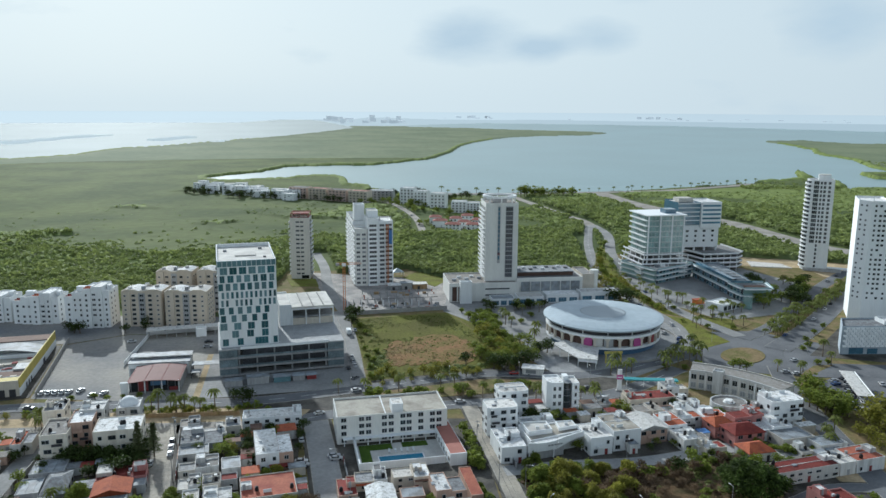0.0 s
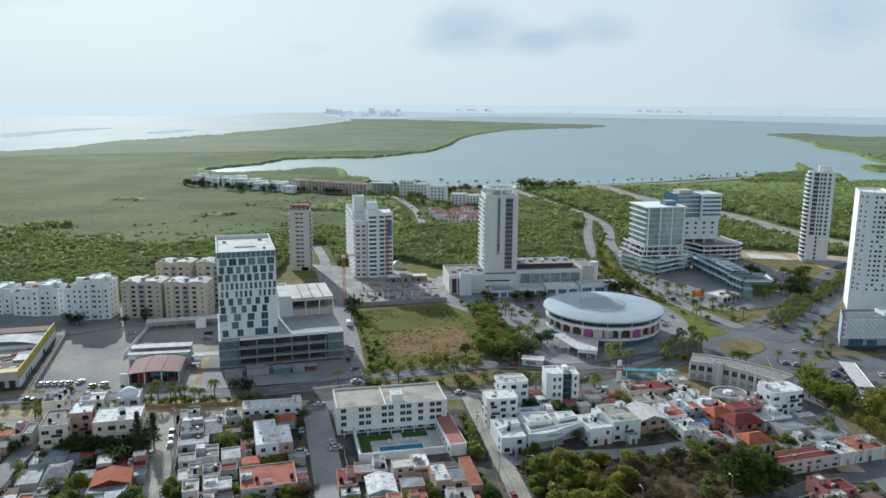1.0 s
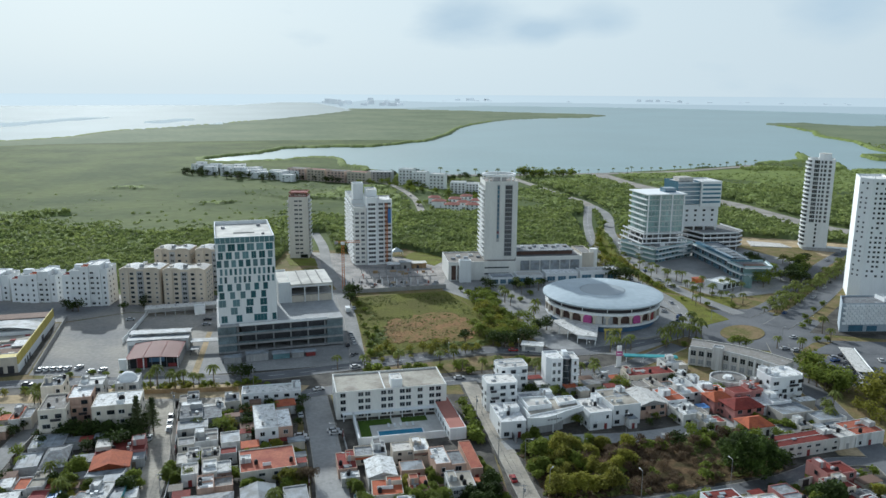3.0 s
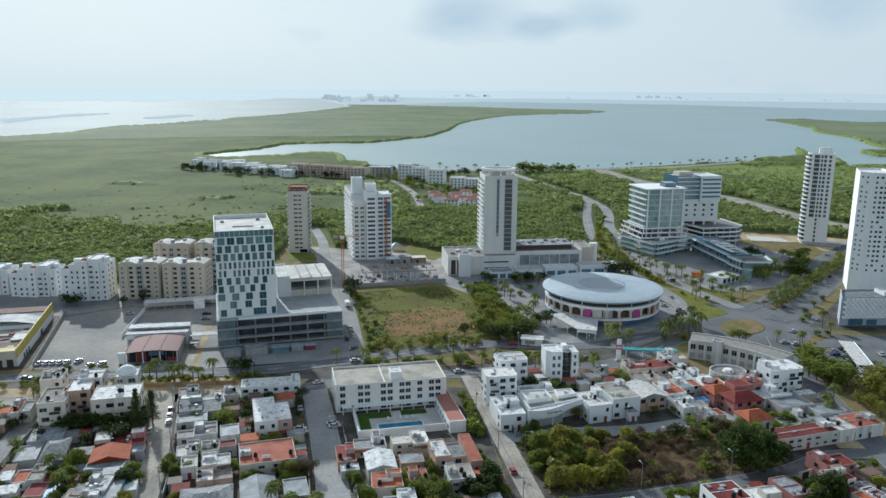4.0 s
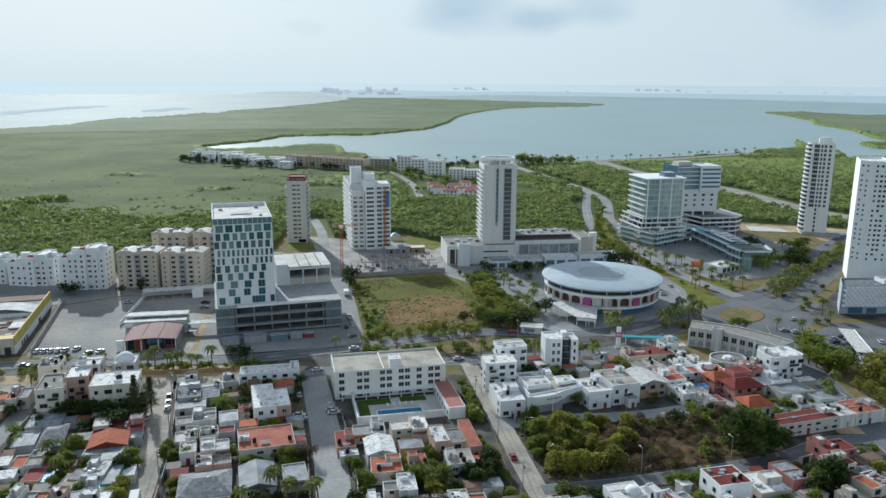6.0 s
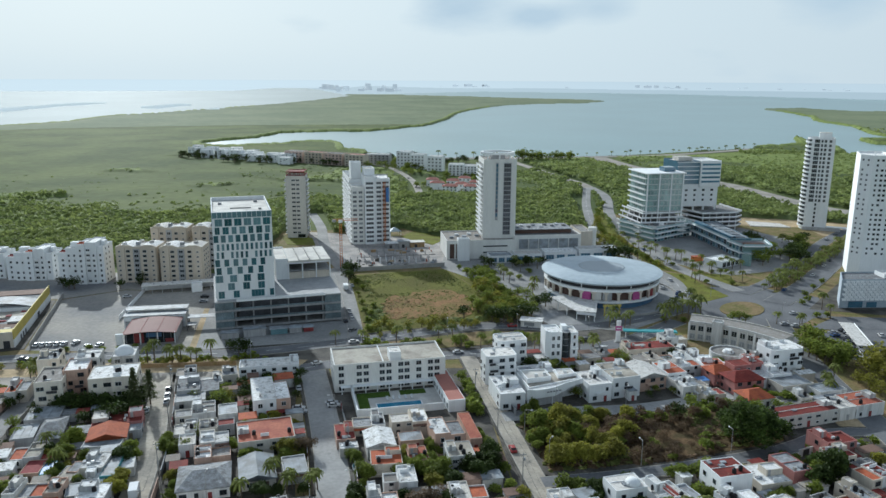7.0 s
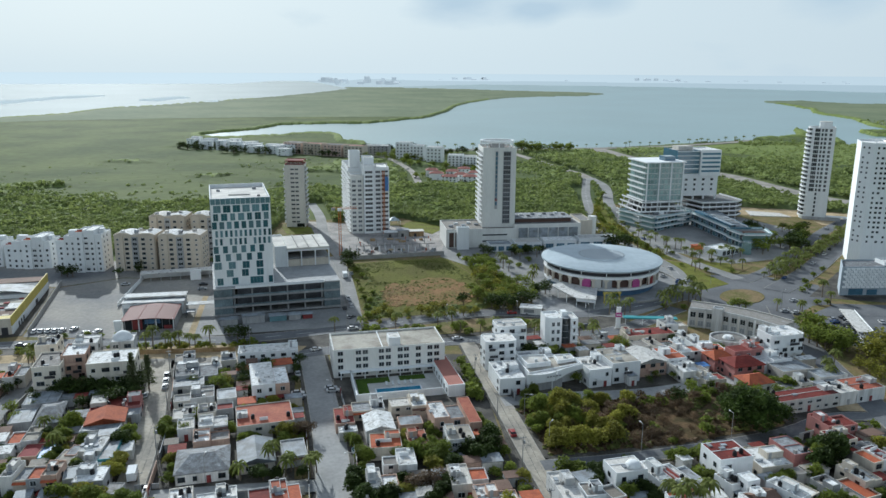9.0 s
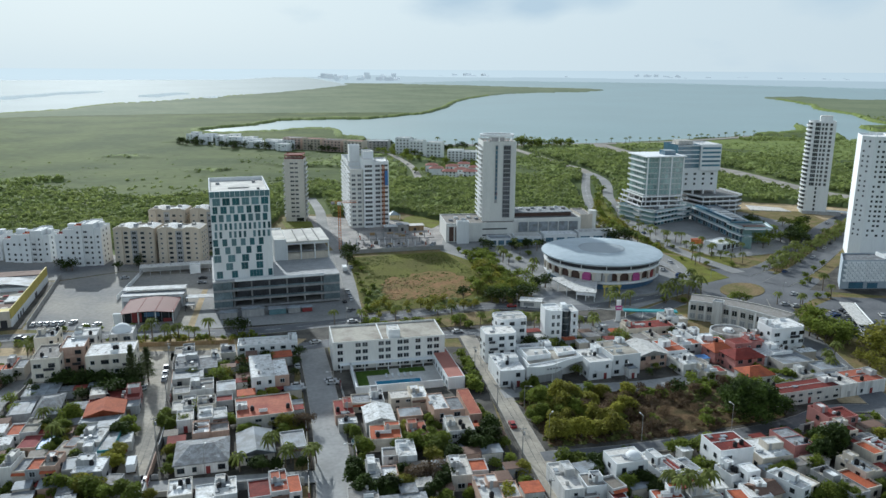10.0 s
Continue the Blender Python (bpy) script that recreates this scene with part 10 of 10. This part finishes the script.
plant("bush", 106.1, 325.1, 1.10)
plant("bush", 113.6, 328.6, 1.10)
plant("tree", 128.7, 327.3, 0.77)
plant("tree", 131.1, 325.6, 0.77)
plant("tree", 133.5, 324.0, 0.77)
plant("palm", 177.7, 345.2, 0.95)
plant("palm", 155.1, 318.9, 0.95)
plant("palm", 158.2, 323.0, 0.95)
plant("palm", 146.8, 322.7, 0.95)
plant("palm", 175.1, 331.8, 0.95)
plant("bush", 172.6, 354.6, 0.99)
plant("bush", 177.7, 359.7, 0.99)
plant("bush", 181.0, 370.0, 0.99)
plant("bush", 190.5, 381.1, 0.99)
plant("bush", 200.5, 392.8, 0.99)
plant("bush", 169.7, 333.4, 0.99)
plant("bush", 174.6, 333.5, 0.99)
plant("palm", 132.1, 391.0, 0.95)
plant("palm", 136.1, 395.8, 0.95)
plant("palm", 133.3, 400.6, 0.95)
plant("bush", 128.2, 403.0, 0.88)
plant("bush", 151.3, 389.2, 0.88)
plant("bush", 138.2, 391.1, 0.88)
plant("palm", 137.1, 444.2, 0.95)
plant("palm", 139.6, 441.3, 0.95)
plant("palm", 134.1, 451.7, 0.95)
plant("palm", 139.4, 429.7, 0.95)
plant("palm", 147.7, 430.0, 0.95)
plant("palm", 148.1, 416.4, 0.95)
plant("palm", 127.9, 429.4, 0.95)
plant("bush", 131.2, 429.5, 0.88)
plant("bush", 148.8, 413.7, 0.88)
plant("bush", 156.8, 414.0, 0.88)
plant("dark", 99.5, 443.0, 1.21)
plant("dark", 104.6, 450.8, 1.21)
plant("dark", 107.0, 446.3, 1.21)
plant("dark", 97.7, 450.6, 1.21)
plant("dark", 107.4, 440.3, 1.21)
plant("palm", 106.3, 466.8, 0.95)
plant("palm", 108.1, 458.7, 0.95)
plant("palm", 114.2, 443.5, 0.95)
plant("palm", 113.0, 429.0, 0.95)
plant("palm", 29.3, 406.5, 1.05)
plant("palm", 40.9, 413.3, 1.05)
plant("palm", 51.2, 420.3, 1.05)
plant("palm", 38.8, 426.8, 1.05)
plant("bush", 32.7, 410.5, 1.21)
plant("bush", 45.4, 410.8, 1.21)
plant("bush", 38.9, 398.0, 1.21)
plant("palm", 32.6, 388.3, 1.05)
plant("palm", 42.8, 366.4, 1.05)
plant("palm", 44.8, 377.2, 1.05)
plant("palm", 30.0, 394.1, 1.05)
plant("dark", 20.8, 426.3, 0.99)
plant("dark", 23.7, 419.5, 0.99)
plant("dark", 75.6, 501.1, 0.99)
plant("dark", 80.0, 491.9, 0.99)
plant("dark", 86.2, 495.8, 0.99)
plant("dark", 87.8, 483.2, 0.99)
plant("dark", 66.8, 491.5, 0.99)
plant("palm", 80.4, 483.0, 0.84)
plant("palm", 84.5, 474.5, 0.84)
plant("palm", 93.1, 492.4, 0.84)
plant("palm", -150.4, 254.9, 1.00)
plant("palm", -145.7, 250.7, 1.00)
plant("palm", -145.9, 256.1, 1.00)
plant("palm", -151.7, 260.4, 1.00)
plant("palm", -107.5, 272.5, 1.00)
plant("palm", -104.7, 270.7, 1.00)
plant("palm", -101.3, 270.8, 1.00)
plant("palm", -98.1, 272.1, 1.00)
plant("palm", -95.6, 270.9, 1.00)
plant("palm", -111.8, 271.2, 1.00)
plant("palm", -90.4, 272.8, 1.00)
plant("palm", -114.1, 270.5, 1.00)
plant("palm", 59.1, 292.3, 1.00)
plant("yellow", -105.2, 270.7, 0.48)
plant("yellow", -103.2, 272.6, 0.48)
plant("yellow", -99.2, 270.8, 0.48)
plant("yellow", -108.8, 271.8, 0.48)
plant("dark", -86.5, 284.4, 0.88)
plant("dark", -82.2, 281.2, 0.88)
plant("dark", -79.9, 282.5, 0.88)
plant("dark", -197.6, 373.0, 0.88)
plant("dark", -193.6, 370.9, 0.88)
plant("dark", -190.8, 371.0, 0.88)
plant("dark", -167.4, 371.6, 0.88)
plant("dark", -159.6, 377.4, 0.88)
plant("dark", -161.3, 385.3, 0.88)
plant("palm", -45.6, 292.0, 1.00)
plant("palm", -34.8, 294.3, 1.00)
plant("palm", -3.7, 297.9, 1.00)
plant("palm", 2.2, 300.1, 1.00)
plant("palm", 13.5, 289.9, 1.00)
plant("palm", 17.9, 286.6, 1.00)
plant("palm", -21.0, 294.6, 1.00)
plant("palm", 5.6, 289.7, 1.00)
plant("palm", 20.4, 290.0, 1.00)
plant("palm", 34.5, 283.7, 1.00)
plant("palm", 37.1, 287.0, 1.00)
plant("palm", 36.8, 293.8, 1.00)
plant("yellow", 15.7, 341.2, 0.94)
plant("yellow", 19.5, 338.6, 0.94)
plant("yellow", 24.7, 336.9, 0.94)
plant("yellow", 28.5, 335.2, 0.94)
plant("yellow", 19.6, 355.6, 0.94)
plant("yellow", 24.2, 350.9, 0.94)
plant("yellow", 15.5, 371.0, 0.94)
plant("yellow", 28.1, 348.1, 0.94)
plant("yellow", 31.8, 344.4, 0.94)
plant("yellow", 22.9, 365.9, 0.94)
plant("yellow", 19.0, 378.8, 0.94)
plant("bush", -32.0, 288.9, 1.43)
plant("bush", -28.6, 289.0, 1.43)
plant("bush", -16.2, 291.3, 1.43)
plant("bush", -12.7, 291.4, 1.43)
plant("bush", 4.5, 293.1, 1.43)
plant("bush", 9.0, 289.8, 1.43)
plant("bush", 25.5, 297.1, 1.43)
plant("bush", 30.5, 300.8, 1.43)
plant("tree", 14.2, 336.7, 0.94)
plant("tree", 17.9, 332.3, 0.94)
plant("tree", 21.6, 329.8, 0.94)
plant("tree", 25.7, 332.5, 0.94)
plant("tree", 29.2, 328.3, 0.94)
plant("tree", 18.8, 350.7, 0.94)
plant("tree", 23.9, 346.1, 0.94)
plant("tree", 27.6, 341.5, 0.94)
plant("tree", 11.8, 345.8, 0.94)
plant("tree", 16.7, 365.7, 0.94)
plant("tree", 20.7, 360.7, 0.94)
plant("tree", 15.9, 382.1, 0.94)
plant("tree", 13.3, 393.7, 0.94)
for key, x, y, s in (("tree", -108.6, 196.4, 0.8), ("dark", -113.8, 196.8, 0.75), ("tree", -111.2, 203.8, 0.8), ("palm", -107.6, 190.6, 0.9), ("dark", -90.9, 193.4, 0.8), ("tree", -91.3, 199.6, 0.7),
                     ("yellow", -86.2, 177.4, 0.8), ("tree", -86.6, 181.6, 0.7), ("yellow", -88.4, 164.6, 0.9), ("dark", -98.9, 222.4, 1.1), ("dark", -129.6, 221.0, 0.8), ("tree", -105.6, 183.8, 0.6), ("dark", -103.4, 219.6, 1.0), ("dark", -108.0, 220.2, 1.0)):
    plant(key, x, y, s)
plant("tree", 17.8, 393.8, 0.94)
plant("tree", 23.0, 376.7, 0.94)
plant("tree", 26.6, 366.0, 0.94)
plant("tree", 30.1, 355.9, 0.94)
plant("tree", 32.9, 341.7, 0.94)
plant("tree", 35.2, 337.2, 0.94)
plant("tree", 39.1, 337.3, 0.94)
plant("tree", 38.4, 356.1, 0.94)
plant("tree", 34.7, 361.0, 0.94)
plant("tree", 41.4, 346.5, 0.94)
plant("dark", 20.0, 323.8, 1.10)
plant("dark", 24.9, 321.5, 1.10)
plant("dark", 30.1, 324.1, 1.10)
plant("dark", 34.2, 326.7, 1.10)
plant("dark", 42.3, 341.9, 1.10)
plant("dark", 46.8, 346.7, 1.10)
plant("dark", 38.2, 328.5, 1.10)
plant("dark", 7.4, 327.8, 1.10)
plant("bush", -35.5, 322.5, 0.9)
plant("bush", -38.1, 335.4, 0.9)
plant("bush", -41.0, 349.2, 0.9)
plant("bush", -44.9, 364.1, 0.9)
plant("bush", -34.2, 310.5, 0.9)
plant("yellow", -5.2, 319.1, 0.66)
plant("yellow", -1.5, 323.3, 0.66)
plant("yellow", -7.5, 312.7, 0.66)
plant("yellow", -17.4, 314.8, 0.66)
plant("yellow", -24.6, 312.3, 0.66)
plant("yellow", -30.6, 310.6, 0.66)
plant("yellow", -27.6, 318.6, 0.66)
plant("yellow", -11.3, 315.0, 0.66)
plant("yellow", 2.3, 315.3, 0.66)
plant("yellow", 7.2, 313.0, 0.66)
plant("yellow", 12.1, 315.5, 0.66)
plant("bush", -35.1, 344.6, 0.99)
plant("bush", -35.1, 331.0, 0.99)
plant("bush", -43.8, 374.9, 0.99)
plant("bush", -48.1, 386.1, 0.99)
plant("bush", 6.3, 336.5, 0.99)
plant("dark", -55.8, 404.1, 1.21)
plant("dark", -52.5, 397.9, 1.21)
plant("dark", -52.5, 386.0, 1.21)
plant("palm", 168.4, 423.6, 0.95)
plant("palm", 159.4, 430.3, 0.95)
plant("palm", 163.7, 433.3, 0.95)
plant("palm", 163.3, 422.1, 0.95)
plant("tree", 184.3, 431.0, 1.21)
plant("tree", 190.6, 438.4, 1.21)
plant("tree", 185.6, 442.6, 1.21)
plant("tree", 190.8, 464.5, 1.21)
plant("tree", 201.9, 461.6, 1.21)
plant("dark", 201.1, 495.9, 1.32)
plant("dark", 201.3, 486.9, 1.32)
plant("dark", 201.5, 478.2, 1.32)
plant("dark", 194.7, 474.5, 1.32)
plant("tree", 110.1, 492.9, 0.77)
plant("tree", 111.0, 471.9, 0.77)
plant("tree", 116.5, 532.5, 0.77)
plant("tree", 119.8, 573.6, 0.77)
plant("tree", 130.8, 633.0, 0.77)
plant("tree", 107.1, 521.8, 0.77)
plant("tree", 103.8, 475.1, 0.77)
plant("yellow", 111.8, 554.3, 0.99)
plant("yellow", 105.1, 532.1, 0.99)
plant("yellow", 100.7, 492.6, 0.99)
plant("yellow", 102.6, 483.7, 0.99)
plant("yellow", 99.7, 511.5, 0.99)
plant("palm", 117.9, 502.5, 0.84)
plant("palm", 117.5, 484.2, 0.84)
plant("palm", 117.1, 467.1, 0.84)
plant("palm", 122.2, 459.2, 0.84)
plant("palm", 123.7, 451.3, 0.84)
plant("palm", 122.7, 475.7, 0.84)

for key, x, y, s in (("tree", -101.3, 194.1, 0.74), ("tree", -108.6, 203.4, 0.89), ("dark", -127.6, 167.2, 0.68), ("dark", -105.0, 186.4, 0.62), ("dark", -96.4, 178.8, 0.62), ("dark", -123.6, 188.4, 0.77), ("dark", -129.8, 195.6, 0.8),
                     ("tree", -127.0, 173.9, 0.89), ("tree", -113.7, 174.1, 0.83), ("tree", -115.5, 182.1, 0.59), ("dark", -104.7, 179.3, 0.65), ("tree", -94.3, 165.0, 0.85), ("dark", -107.7, 193.1, 0.81), ("dark", -128.5, 182.7, 0.79),
                     ("dark", 47.7, 183.4, 0.78), ("tree", 44.6, 168.7, 0.84), ("dark", 90.1, 169.0, 0.61), ("tree", 58.3, 169.2, 0.73), ("tree", 63.9, 187.0, 0.87), ("dark", 110.5, 166.4, 0.89), ("tree", 95.7, 178.6, 0.85),
                     ("tree", 107.3, 169.7, 0.61), ("dark", 51.4, 166.2, 0.59), ("dark", 87.0, 162.3, 0.62), ("dark", 38.0, 173.0, 0.68), ("tree", 101.3, 187.7, 0.9), ("dark", 40.7, 179.6, 0.67), ("tree", 68.3, 178.0, 0.69)):
    plant(key, x, y, s)

join_masses()
